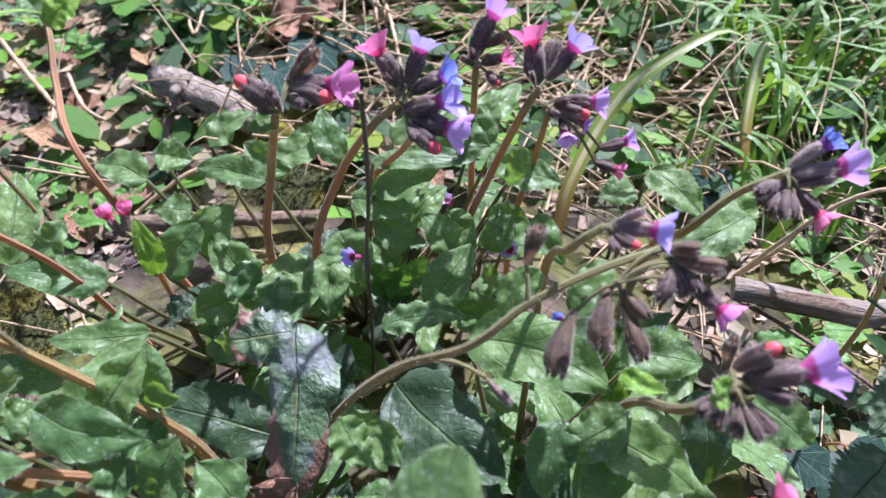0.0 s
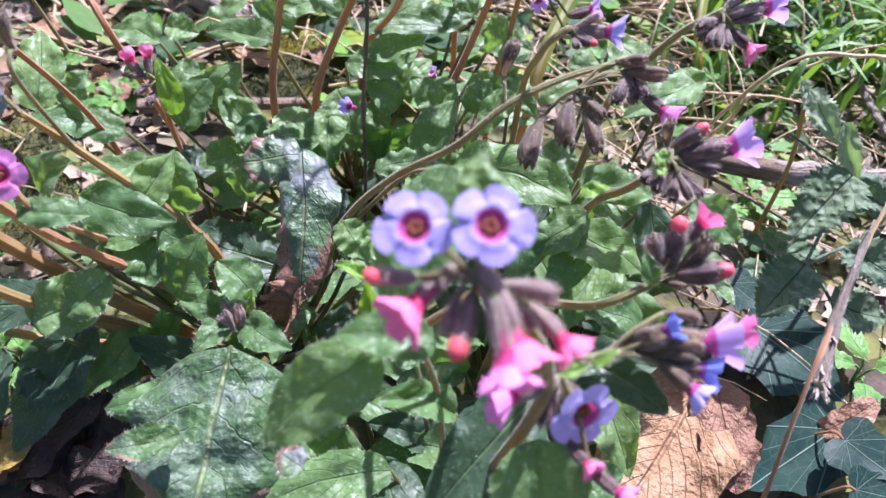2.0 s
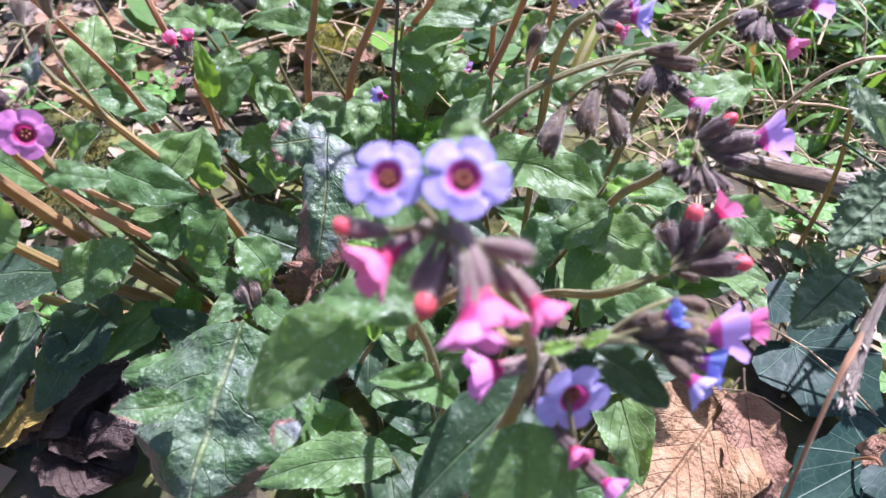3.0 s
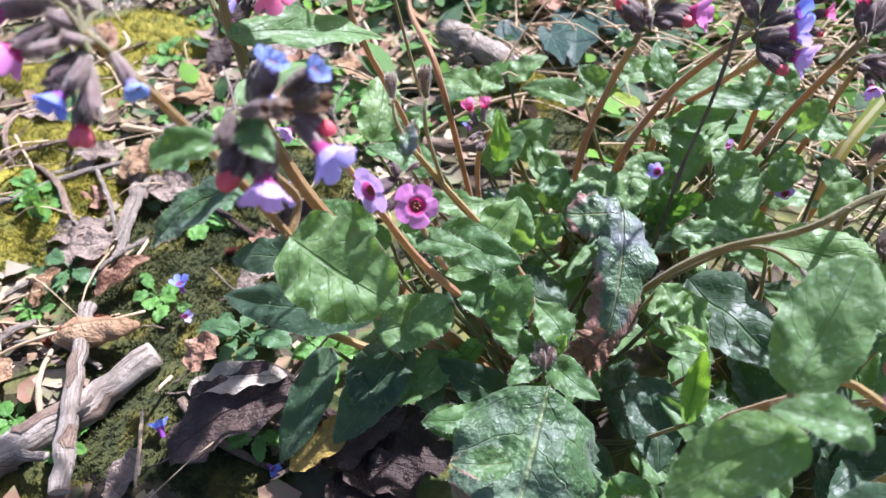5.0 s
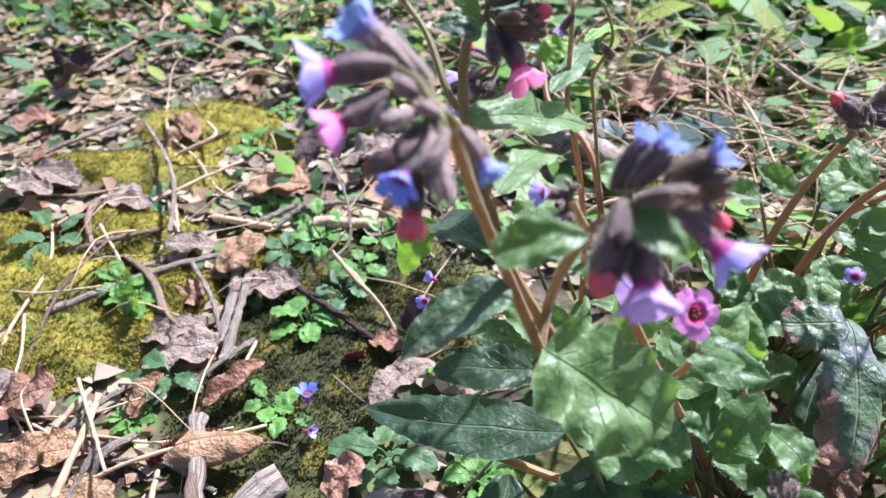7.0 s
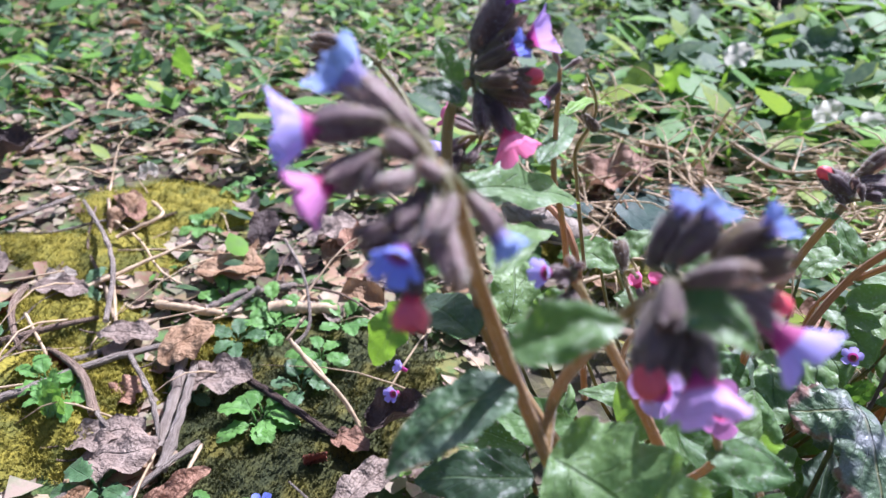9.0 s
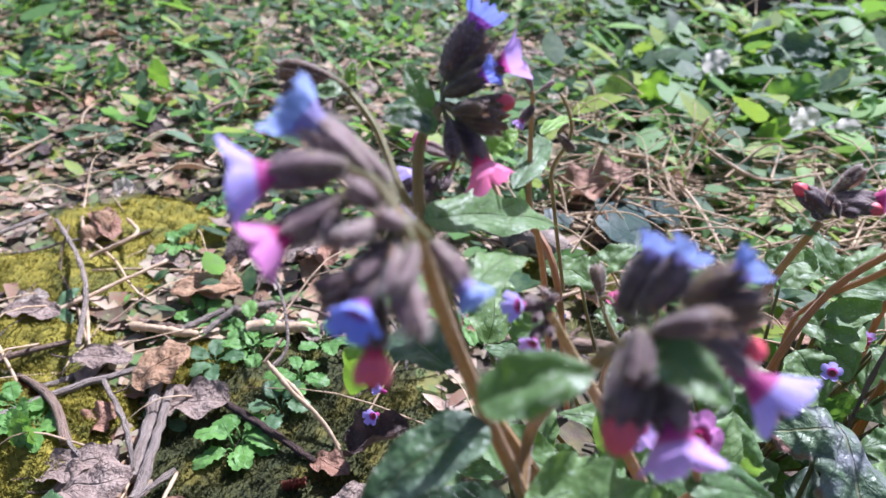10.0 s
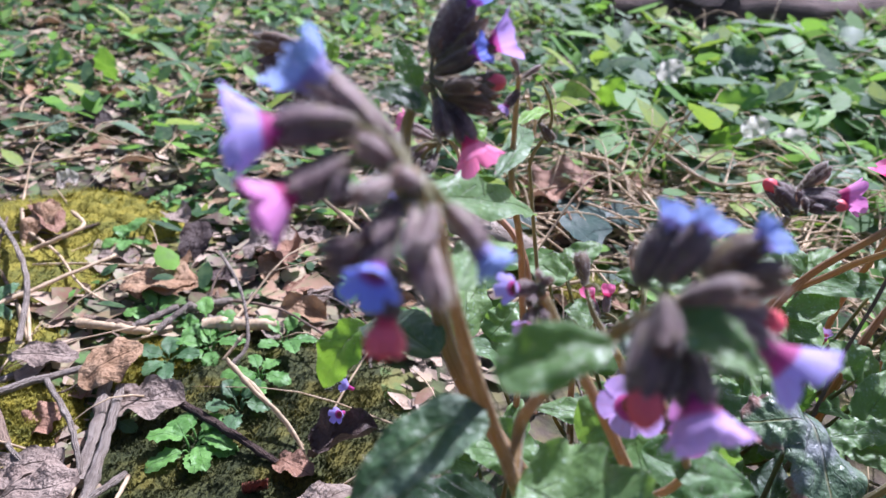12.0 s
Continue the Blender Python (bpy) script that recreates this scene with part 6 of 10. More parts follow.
floret(plant_b, (-0.0229, 0.2012, 0.1715), (-0.0096, 0.1890, 0.1690), "bud", "", "dark", (-0.0260, 0.2054, 0.1801))
floret(plant_b, (-0.0279, 0.2130, 0.1811), (-0.0328, 0.2123, 0.1883), "closed", "", "dark", (-0.0260, 0.2054, 0.1801))
floret(plant_b, (-0.0234, 0.2024, 0.1725), (-0.0182, 0.1919, 0.1716), "closed", "", "dark", (-0.0260, 0.2054, 0.1801))
floret(plant_b, (-0.0249, 0.2122, 0.1804), (-0.0289, 0.2227, 0.1863), "closed", "", "dark", (-0.0260, 0.2054, 0.1801))
floret(plant_b, (-0.0246, 0.2042, 0.1739), (-0.0098, 0.2048, 0.1739), "closed", "", "dark", (-0.0260, 0.2054, 0.1801))
stem(plant_b, ((-0.0800, 0.2050, 0.0000), (-0.0747, 0.2046, 0.0845), (-0.0577, 0.2137, 0.1295), (-0.0391, 0.2041, 0.1667), (-0.0264, 0.2050, 0.1798)), 0.0024, 0.0016, STEM, 150, "stem", seed=73)
stem(plant_b, ((-0.0450, 0.2250, 0.0000), (-0.0533, 0.2458, 0.0800), (-0.0291, 0.2329, 0.1300), (-0.0203, 0.2036, 0.1656)), 0.002, 0.0016, STEM, 80, "stem", seed=74)
floret(plant_b, (0.0333, 0.2406, 0.1632), (0.0273, 0.2559, 0.1833), "half", "pink", "dark", (0.0329, 0.2357, 0.1645))
floret(plant_b, (0.0360, 0.2423, 0.1645), (0.0519, 0.2536, 0.1806), "half", "violet", "dark", (0.0329, 0.2357, 0.1645))
floret(plant_b, (0.0320, 0.2401, 0.1629), (0.0265, 0.2441, 0.1740), "closed", "", "dark", (0.0329, 0.2357, 0.1645))
floret(plant_b, (0.0345, 0.2406, 0.1632), (0.0403, 0.2568, 0.1759), "closed", "", "dark", (0.0329, 0.2357, 0.1645))
floret(plant_b, (0.0308, 0.2337, 0.1668), (0.0283, 0.2378, 0.1727), "closed", "", "dark", (0.0329, 0.2357, 0.1645))
stem(plant_b, ((0.0000, 0.2320, 0.0000), (-0.0007, 0.2303, 0.0615), (0.0155, 0.2453, 0.1049), (0.0276, 0.2352, 0.1540), (0.0331, 0.2359, 0.1646)), 0.0026, 0.0016, STEM, 150, "stem", seed=75)
floret(plant_b, (0.0024, 0.2639, 0.1637), (0.0156, 0.2777, 0.1819), "half", "lilac", "dark", (0.0044, 0.2551, 0.1618))
floret(plant_b, (0.0071, 0.2599, 0.1603), (0.0208, 0.2582, 0.1662), "half", "pink", "dark", (0.0044, 0.2551, 0.1618))
floret(plant_b, (0.0045, 0.2585, 0.1593), (-0.0028, 0.2568, 0.1659), "closed", "", "dark", (0.0044, 0.2551, 0.1618))
floret(plant_b, (0.0064, 0.2655, 0.1648), (0.0179, 0.2655, 0.1721), "closed", "", "brown", (0.0044, 0.2551, 0.1618))
floret(plant_b, (0.0099, 0.2566, 0.1576), (0.0159, 0.2473, 0.1577), "bud", "", "dark", (0.0044, 0.2551, 0.1618))
floret(plant_b, (0.0053, 0.2581, 0.1590), (0.0015, 0.2601, 0.1684), "closed", "", "dark", (0.0044, 0.2551, 0.1618))
floret(plant_b, (0.0034, 0.2601, 0.1607), (0.0088, 0.2708, 0.1690), "closed", "", "dark", (0.0044, 0.2551, 0.1618))
stem(plant_b, ((0.0050, 0.2620, 0.0000), (0.0049, 0.2704, 0.0800), (0.0044, 0.2603, 0.1300), (0.0044, 0.2547, 0.1614)), 0.0022, 0.0015, STEM, 60, "stem", seed=76)
floret(plant_b, (0.0422, 0.2553, 0.1402), (0.0598, 0.2471, 0.1407), "bud", "", "dark", (0.0409, 0.2507, 0.1417))
floret(plant_b, (0.0458, 0.2567, 0.1412), (0.0695, 0.2524, 0.1446), "half", "lilac", "dark", (0.0409, 0.2507, 0.1417))
floret(plant_b, (0.0386, 0.2543, 0.1395), (0.0456, 0.2466, 0.1408), "closed", "", "dark", (0.0409, 0.2507, 0.1417))
floret(plant_b, (0.0471, 0.2511, 0.1367), (0.0501, 0.2367, 0.1328), "half", "lilac", "dark", (0.0409, 0.2507, 0.1417))
floret(plant_b, (0.0394, 0.2554, 0.1404), (0.0509, 0.2532, 0.1459), "closed", "", "dark", (0.0409, 0.2507, 0.1417))
floret(plant_b, (0.0677, 0.2442, 0.1228), (0.0858, 0.2455, 0.1283), "half", "lilac", "dark", (0.0409, 0.2507, 0.1417))
floret(plant_b, (0.0657, 0.2384, 0.1182), (0.0803, 0.2338, 0.1166), "half", "pink", "dark", (0.0409, 0.2507, 0.1417))
floret(plant_b, (0.0496, 0.2541, 0.1364), (0.0620, 0.2476, 0.1333), "half", "lilac", "dark", (0.0409, 0.2507, 0.1417))
stem(plant_b, ((0.0300, 0.2500, 0.0000), (0.0288, 0.2451, 0.0600), (0.0364, 0.2511, 0.1000), (0.0409, 0.2503, 0.1414)), 0.002, 0.0015, STEM, 60, "stem", seed=77)
leaf(plant_b, (-0.0863, 0.2138, 0.1400), (-0.0647, 0.2273, 0.1400), 0.0163, normal=(0.13, -0.39, 0.91), material=LEAF_SPOT, arch=0.08, seed=78)
leaf(plant_b, (-0.0572, 0.2149, 0.1350), (-0.0673, 0.2367, 0.1500), 0.0153, normal=(0.11, -0.40, 0.91), arch=0.08, seed=79)
leaf(plant_b, (-0.1002, 0.2269, 0.1100), (-0.1409, 0.2404, 0.1050), 0.0176, normal=(0.19, -0.36, 0.91), root=(-0.0600, 0.2150, 0.0400), material=LEAF_SPOT, arch=0.08, seed=80)
leaf(plant_b, (-0.0586, 0.2307, 0.0950), (-0.0261, 0.2266, 0.0920), 0.0197, normal=(0.07, -0.36, 0.93), root=(-0.0600, 0.2150, 0.0000), material=LEAF_SPOT, arch=0.08, seed=81)
leaf(plant_b, (-0.0472, 0.2428, 0.1100), (0.0089, 0.2523, 0.1050), 0.0143, normal=(0.03, -0.39, 0.92), root=(-0.0600, 0.2150, 0.0400), material=LEAF_SPOT, arch=0.08, seed=82)
leaf(plant_b, (0.0257, 0.2456, 0.1000), (0.0517, 0.2411, 0.1000), 0.0192, normal=(-0.06, -0.38, 0.92), root=(-0.0167, 0.2305, 0.0300), material=LEAF_SPOT, arch=0.08, seed=83)
leaf(plant_b, (-0.1502, 0.1902, 0.0750), (-0.1324, 0.2137, 0.0950), 0.0227, normal=(0.21, -0.30, 0.93), root=(-0.1068, 0.2021, 0.0000), arch=0.08, seed=84)
leaf(plant_b, (-0.1066, 0.1908, 0.0700), (-0.1291, 0.2105, 0.0900), 0.0217, normal=(0.18, -0.30, 0.94), root=(-0.0667, 0.2115, 0.0000), material=LEAF_SPOT, arch=0.08, seed=85)
leaf(plant_b, (-0.0836, 0.2012, 0.0850), (-0.0852, 0.1717, 0.0700), 0.0241, normal=(0.13, -0.29, 0.95), root=(-0.0600, 0.2150, 0.0000), material=LEAF_SPOT, arch=0.08, seed=86)
leaf(plant_b, (-0.0653, 0.2019, 0.0850), (-0.0645, 0.1725, 0.0700), 0.0218, normal=(0.10, -0.30, 0.95), root=(-0.0600, 0.2150, 0.0000), material=LEAF_SPOT, arch=0.08, seed=87)
leaf(plant_b, (-0.0053, 0.2131, 0.0750), (-0.0208, 0.2262, 0.0900), 0.0192, normal=(0.02, -0.34, 0.94), root=(-0.0503, 0.2147, 0.0000), material=LEAF_SPOT, arch=0.08, seed=88)
leaf(plant_b, (-0.0799, 0.2093, 0.1650), (-0.0905, 0.2028, 0.1650), 0.0109, normal=(0.17, -0.40, 0.90), arch=0.08, seed=89)
leaf(plant_b, (-0.0152, 0.1818, 0.0700), (0.0054, 0.2064, 0.0900), 0.0241, normal=(0.01, -0.31, 0.95), root=(-0.0514, 0.2086, 0.0000), material=LEAF_SPOT, arch=0.08, seed=90)
leaf(plant_b, (-0.1023, 0.1852, 0.0600), (-0.1161, 0.1959, 0.0750), 0.0196, normal=(0.16, -0.29, 0.94), root=(-0.0655, 0.2111, 0.0000), material=LEAF_SPOT, arch=0.08, seed=91)
leaf(plant_b, (-0.0524, 0.1943, 0.0600), (-0.0630, 0.2014, 0.0800), 0.0179, normal=(0.09, -0.30, 0.95), root=(-0.0600, 0.2150, 0.0000), material=LEAF_SPOT, arch=0.08, seed=92)
leaf(plant_b, (-0.1181, 0.1882, 0.0600), (-0.1406, 0.1767, 0.0600), 0.0238, normal=(0.19, -0.27, 0.94), root=(-0.0772, 0.2071, 0.0000), material=LEAF_SPOT, arch=0.08, seed=93)
leaf(plant_b, (-0.0307, 0.2343, 0.0700), (-0.0093, 0.2562, 0.0800), 0.0191, normal=(0.03, -0.36, 0.93), root=(-0.0600, 0.2150, 0.0000), material=LEAF_SPOT, arch=0.08, seed=94)
leaf(plant_b, (0.0133, 0.2158, 0.0750), (0.0260, 0.2271, 0.0900), 0.0180, normal=(-0.03, -0.34, 0.94), root=(-0.0317, 0.2153, 0.0000), material=LEAF_SPOT, arch=0.08, seed=95)
leaf(plant_b, (-0.0359, 0.2139, 0.0600), (-0.0520, 0.2253, 0.0700), 0.0175, normal=(0.07, -0.33, 0.94), root=(-0.0600, 0.2150, 0.0000), material=LEAF_SPOT, arch=0.08, seed=96)
leaf(plant_b, (0.0141, 0.2483, 0.1200), (0.0020, 0.2647, 0.1300), 0.0145, normal=(-0.01, -0.42, 0.91), arch=0.08, seed=97)
leaf(plant_b, (0.0313, 0.2468, 0.1200), (0.0240, 0.2380, 0.1000), 0.0134, normal=(-0.04, -0.39, 0.92), material=LEAF_SPOT, arch=0.08, seed=98)
leaf(plant_b, (-0.1356, 0.2033, 0.0800), (-0.1174, 0.2193, 0.1000), 0.0246, normal=(0.01, -0.48, 0.88), root=(-0.0911, 0.2102, 0.0000), material=LEAF_SPOT, arch=0.08, wave=0.14, seed=99)
leaf(plant_b, (-0.0852, 0.2337, 0.1300), (-0.0556, 0.2369, 0.1350), 0.0158, normal=(-0.08, -0.53, 0.84), arch=0.08, wave=0.14, seed=100)
leaf(plant_b, (-0.0886, 0.1887, 0.0850), (-0.0882, 0.1662, 0.0750), 0.0193, normal=(-0.05, -0.44, 0.90), root=(-0.0600, 0.2150, 0.0000), material=LEAF_SPOT, arch=0.08, wave=0.14, seed=101)
leaf(plant_b, (-0.0629, 0.2119, 0.0900), (-0.0511, 0.1909, 0.0750), 0.0263, normal=(-0.10, -0.46, 0.88), root=(-0.0600, 0.2150, 0.0000), material=LEAF_SPOT, arch=0.08, wave=0.14, seed=102)
leaf(plant_b, (-0.1172, 0.1921, 0.0800), (-0.0974, 0.1826, 0.0750), 0.0206, normal=(-0.02, -0.44, 0.90), root=(-0.0754, 0.2088, 0.0000), arch=0.08, wave=0.14, seed=103)
leaf(plant_b, (-0.0461, 0.2300, 0.1000), (-0.0121, 0.2469, 0.1050), 0.0172, normal=(-0.13, -0.50, 0.86), root=(-0.0600, 0.2150, 0.0300), material=LEAF_SPOT, arch=0.08, wave=0.14, seed=104)
leaf(plant_b, (-0.1765, 0.2675, 0.0900), (-0.1569, 0.2675, 0.0850), 0.0198, normal=(0.06, -0.51, 0.86), root=(-0.1355, 0.2490, 0.0000), material=LEAF_SPOT, arch=0.08, wave=0.14, seed=105)
leaf(plant_b, (-0.0850, 0.2250, 0.1200), (-0.1078, 0.2343, 0.1300), 0.0168, normal=(-0.04, -0.52, 0.85), material=LEAF_SPOT, arch=0.08, wave=0.14, seed=106)
leaf(plant_b, (-0.0169, 0.2569, 0.1100), (0.0145, 0.2575, 0.1100), 0.0172, normal=(-0.17, -0.51, 0.84), root=(-0.0492, 0.2255, 0.0400), arch=0.08, wave=0.14, seed=107)
leaf(plant_b, (0.0156, 0.2644, 0.1000), (0.0377, 0.2488, 0.0950), 0.0201, normal=(-0.20, -0.49, 0.85), root=(-0.0220, 0.2398, 0.0300), material=LEAF_SPOT, arch=0.08, wave=0.14, seed=108)
leaf(plant_b, (-0.0077, 0.2375, 0.0800), (0.0070, 0.2107, 0.0700), 0.0208, normal=(-0.17, -0.46, 0.87), root=(-0.0490, 0.2197, 0.0000), material=LEAF_SPOT, arch=0.08, wave=0.14, seed=109)
leaf(plant_b, (-0.0278, 0.2149, 0.0750), (-0.0470, 0.2237, 0.0900), 0.0201, normal=(-0.12, -0.47, 0.88), root=(-0.0600, 0.2150, 0.0000), material=LEAF_SPOT, arch=0.08, wave=0.14, seed=110)
leaf(plant_b, (-0.0730, 0.1777, 0.0600), (-0.0657, 0.1974, 0.0800), 0.0232, normal=(-0.08, -0.44, 0.90), root=(-0.0600, 0.2150, 0.0000), arch=0.08, wave=0.14, seed=111)
leaf(plant_b, (-0.1130, 0.1538, 0.0600), (-0.1010, 0.1603, 0.0800), 0.0192, normal=(-0.02, -0.41, 0.91), root=(-0.0835, 0.1878, 0.0000), material=LEAF_SPOT, arch=0.08, wave=0.14, seed=112)
leaf(plant_b, (0.0138, 0.2323, 0.0800), (0.0375, 0.2337, 0.0750), 0.0201, normal=(-0.20, -0.46, 0.87), root=(-0.0300, 0.2221, 0.0000), arch=0.08, wave=0.14, seed=113)
leaf(plant_b, (-0.1487, 0.2311, 0.0800), (-0.1670, 0.2290, 0.0850), 0.0181, normal=(0.05, -0.48, 0.87), root=(-0.1044, 0.2231, 0.0000), material=LEAF_SPOT, arch=0.08, wave=0.14, seed=114)
floret(plant_b, (-0.1565, 0.1854, 0.1137), (-0.1663, 0.1929, 0.1268), "bell", "pink", "pale", (-0.1488, 0.1815, 0.1160))
floret(plant_b, (-0.1543, 0.1865, 0.1147), (-0.1549, 0.1949, 0.1287), "bell", "pink", "pale", (-0.1488, 0.1815, 0.1160))
floret(plant_b, (-0.1544, 0.1838, 0.1126), (-0.1589, 0.1742, 0.1127), "closed", "", "dark", (-0.1488, 0.1815, 0.1160))
floret(plant_b, (-0.1523, 0.1825, 0.1116), (-0.1530, 0.1698, 0.1095), "closed", "", "dark", (-0.1488, 0.1815, 0.1160))
floret(plant_b, (-0.1575, 0.1876, 0.1154), (-0.1621, 0.1818, 0.1184), "closed", "", "dark", (-0.1488, 0.1815, 0.1160))
floret(plant_b, (-0.1506, 0.1782, 0.1159), (-0.1556, 0.1756, 0.1176), "closed", "", "dark", (-0.1488, 0.1815, 0.1160))
stem(plant_b, ((-0.1500, 0.1850, 0.0000), (-0.1598, 0.1974, 0.0700), (-0.1488, 0.1810, 0.1156)), 0.002, 0.0015, STEM, 60, "stem", seed=115)
leaf(plant_b, (-0.1422, 0.1744, 0.1000), (-0.1457, 0.1832, 0.1300), 0.0119, normal=(0.27, -0.49, 0.83), material=LEAF_YOUNG, arch=0.08, seed=116)
leaf(plant_b, (-0.1813, 0.1862, 0.0750), (-0.2257, 0.1813, 0.0900), 0.0222, normal=(0.26, -0.24, 0.94), root=(-0.1375, 0.1966, 0.0000), arch=0.08, wave=0.25, seed=117)
leaf(plant_b, (-0.1441, 0.1512, 0.0850), (-0.1865, 0.1430, 0.0900), 0.0161, normal=(0.23, -0.21, 0.95), root=(-0.1082, 0.1784, 0.0000), material=LEAF_SPOT, arch=0.08, wave=0.25, seed=118)
leaf(plant_b, (-0.2241, 0.1842, 0.0900), (-0.2299, 0.2291, 0.1100), 0.0272, normal=(0.29, -0.26, 0.92), root=(-0.1799, 0.1925, 0.0000), material=LEAF_SPOT, arch=0.08, wave=0.25, seed=119)
leaf(plant_b, (-0.1677, 0.2352, 0.1000), (-0.1996, 0.2469, 0.1000), 0.0213, normal=(0.24, -0.31, 0.92), root=(-0.1234, 0.2269, 0.0300), material=LEAF_SPOT, arch=0.08, wave=0.25, seed=120)
leaf(plant_b, (-0.1510, 0.1763, 0.0600), (-0.1362, 0.1773, 0.0700), 0.0175, normal=(0.19, -0.23, 0.95), root=(-0.1096, 0.1939, 0.0000), material=LEAF_DARK_SHADED, arch=0.08, wave=0.25, seed=121)
stem(plant_b, ((-0.1700, 0.2300, 0.0000), (-0.1943, 0.2327, 0.1143), (-0.2286, 0.2875, 0.1208), (-0.2407, 0.3206, 0.1348), (-0.2594, 0.3418, 0.1396)), 0.0022, 0.0016, STEM, 60, "stem", seed=122)
leaf(plant_b, (-0.2408, 0.3219, 0.1358), (-0.2234, 0.3366, 0.1469), 0.0195, normal=(0.24, -0.34, 0.91), material=LEAF_YOUNG, arch=0.08, seed=123)
leaf(plant_b, (-0.2425, 0.3256, 0.1389), (-0.2592, 0.3377, 0.1490), 0.0162, normal=(0.25, -0.34, 0.91), arch=0.08, seed=124)
leaf(plant_b, (-0.2086, 0.1872, 0.0900), (-0.1961, 0.2020, 0.1050), 0.0196, normal=(-0.01, -0.30, 0.95), root=(-0.1643, 0.1955, 0.0000), material=LEAF_SPOT, arch=0.08, wave=0.2, seed=125)
leaf(plant_b, (-0.1009, 0.1647, 0.0700), (-0.0699, 0.1782, 0.0800), 0.0223, normal=(-0.13, -0.25, 0.96), root=(-0.0725, 0.1996, 0.0000), material=LEAF_SPOT, arch=0.08, wave=0.2, seed=126)
leaf(plant_b, (-0.0443, 0.2325, 0.0800), (-0.0176, 0.2510, 0.0900), 0.0198, normal=(-0.17, -0.29, 0.94), root=(-0.0600, 0.2150, 0.0000), material=LEAF_SPOT, arch=0.08, wave=0.2, seed=127)
leaf(plant_b, (-0.0442, 0.2968, 0.0750), (-0.0081, 0.3231, 0.0850), 0.0223, normal=(-0.15, -0.32, 0.94), root=(-0.0527, 0.2527, 0.0000), material=LEAF_SPOT, arch=0.08, wave=0.2, seed=128)
leaf(plant_b, (-0.1588, 0.2956, 0.0700), (-0.1348, 0.3173, 0.0800), 0.0222, normal=(-0.06, -0.33, 0.94), root=(-0.1240, 0.2672, 0.0000), material=LEAF_SPOT, arch=0.08, wave=0.2, seed=129)
leaf(plant_b, (0.0061, 0.3178, 0.0700), (0.0363, 0.3514, 0.0800), 0.0232, normal=(-0.18, -0.31, 0.93), root=(-0.0182, 0.2800, 0.0000), material=LEAF_SPOT, arch=0.08, wave=0.2, seed=130)

plant_c = thing("lungwort_plant", (0.0300, 0.1150, ground_height(0.0300, 0.1150)), "sprawling lungwort with arching green stems, seed heads and lilac flowers", "flowering plant", "lungwort plants")
floret(plant_c, (0.1278, 0.1879, 0.1651), (0.1424, 0.1935, 0.1767), "tuft", "blue", "pale", (0.1252, 0.1832, 0.1665))
floret(plant_c, (0.1280, 0.1865, 0.1640), (0.1535, 0.1860, 0.1703), "half", "lilac", "pale", (0.1252, 0.1832, 0.1665))
floret(plant_c, (0.1291, 0.1831, 0.1612), (0.1437, 0.1822, 0.1676), "closed", "", "dark", (0.1252, 0.1832, 0.1665))
floret(plant_c, (0.1263, 0.1844, 0.1623), (0.1127, 0.1753, 0.1633), "closed", "", "dark", (0.1252, 0.1832, 0.1665))
floret(plant_c, (0.1269, 0.1826, 0.1609), (0.1181, 0.1693, 0.1583), "closed", "", "dark", (0.1252, 0.1832, 0.1665))
floret(plant_c, (0.1291, 0.1824, 0.1606), (0.1281, 0.1686, 0.1574), "closed", "", "dark", (0.1252, 0.1832, 0.1665))
floret(plant_c, (0.1318, 0.1815, 0.1598), (0.1412, 0.1671, 0.1557), "half", "pink", "dark", (0.1252, 0.1832, 0.1665))
floret(plant_c, (0.1274, 0.1828, 0.1623), (0.1155, 0.1759, 0.1573), "closed", "", "dark", (0.1252, 0.1832, 0.1665))
floret(plant_c, (0.1267, 0.1879, 0.1651), (0.1375, 0.1944, 0.1699), "closed", "", "pale", (0.1252, 0.1832, 0.1665))
floret(plant_c, (0.1245, 0.1768, 0.1653), (0.1212, 0.1654, 0.1602), "closed", "", "dark", (0.1252, 0.1832, 0.1665))
stem(plant_c, ((0.0600, 0.1450, 0.0000), (0.0877, 0.1923, 0.1000), (0.0934, 0.1777, 0.1377), (0.1086, 0.1821, 0.1560), (0.1256, 0.1841, 0.1672)), 0.0022, 0.0017, STEM_GREEN, 160, "stem", seed=131)
floret(plant_c, (0.0484, 0.1401, 0.1832), (0.0682, 0.1353, 0.1863), "half", "violet", "pale", (0.0461, 0.1371, 0.1860))
floret(plant_c, (0.0484, 0.1404, 0.1834), (0.0585, 0.1406, 0.1909), "closed", "", "pale", (0.0461, 0.1371, 0.1860))
floret(plant_c, (0.0498, 0.1387, 0.1820), (0.0570, 0.1312, 0.1835), "bud", "", "dark", (0.0461, 0.1371, 0.1860))
floret(plant_c, (0.0489, 0.1380, 0.1815), (0.0498, 0.1299, 0.1827), "closed", "", "dark", (0.0461, 0.1371, 0.1860))
floret(plant_c, (0.0477, 0.1387, 0.1834), (0.0581, 0.1405, 0.1832), "closed", "", "pale", (0.0461, 0.1371, 0.1860))
stem(plant_c, ((0.0300, 0.1150, 0.0000), (0.0352, 0.1621, 0.1200), (0.0371, 0.1376, 0.1739), (0.0461, 0.1374, 0.1862)), 0.0018, 0.0014, STEM_GREEN, 90, "stem", seed=132)
floret(plant_c, (0.0540, 0.1364, 0.1550), (0.0499, 0.1137, 0.1450), "closed", "", "brown", (0.0555, 0.1350, 0.1590))
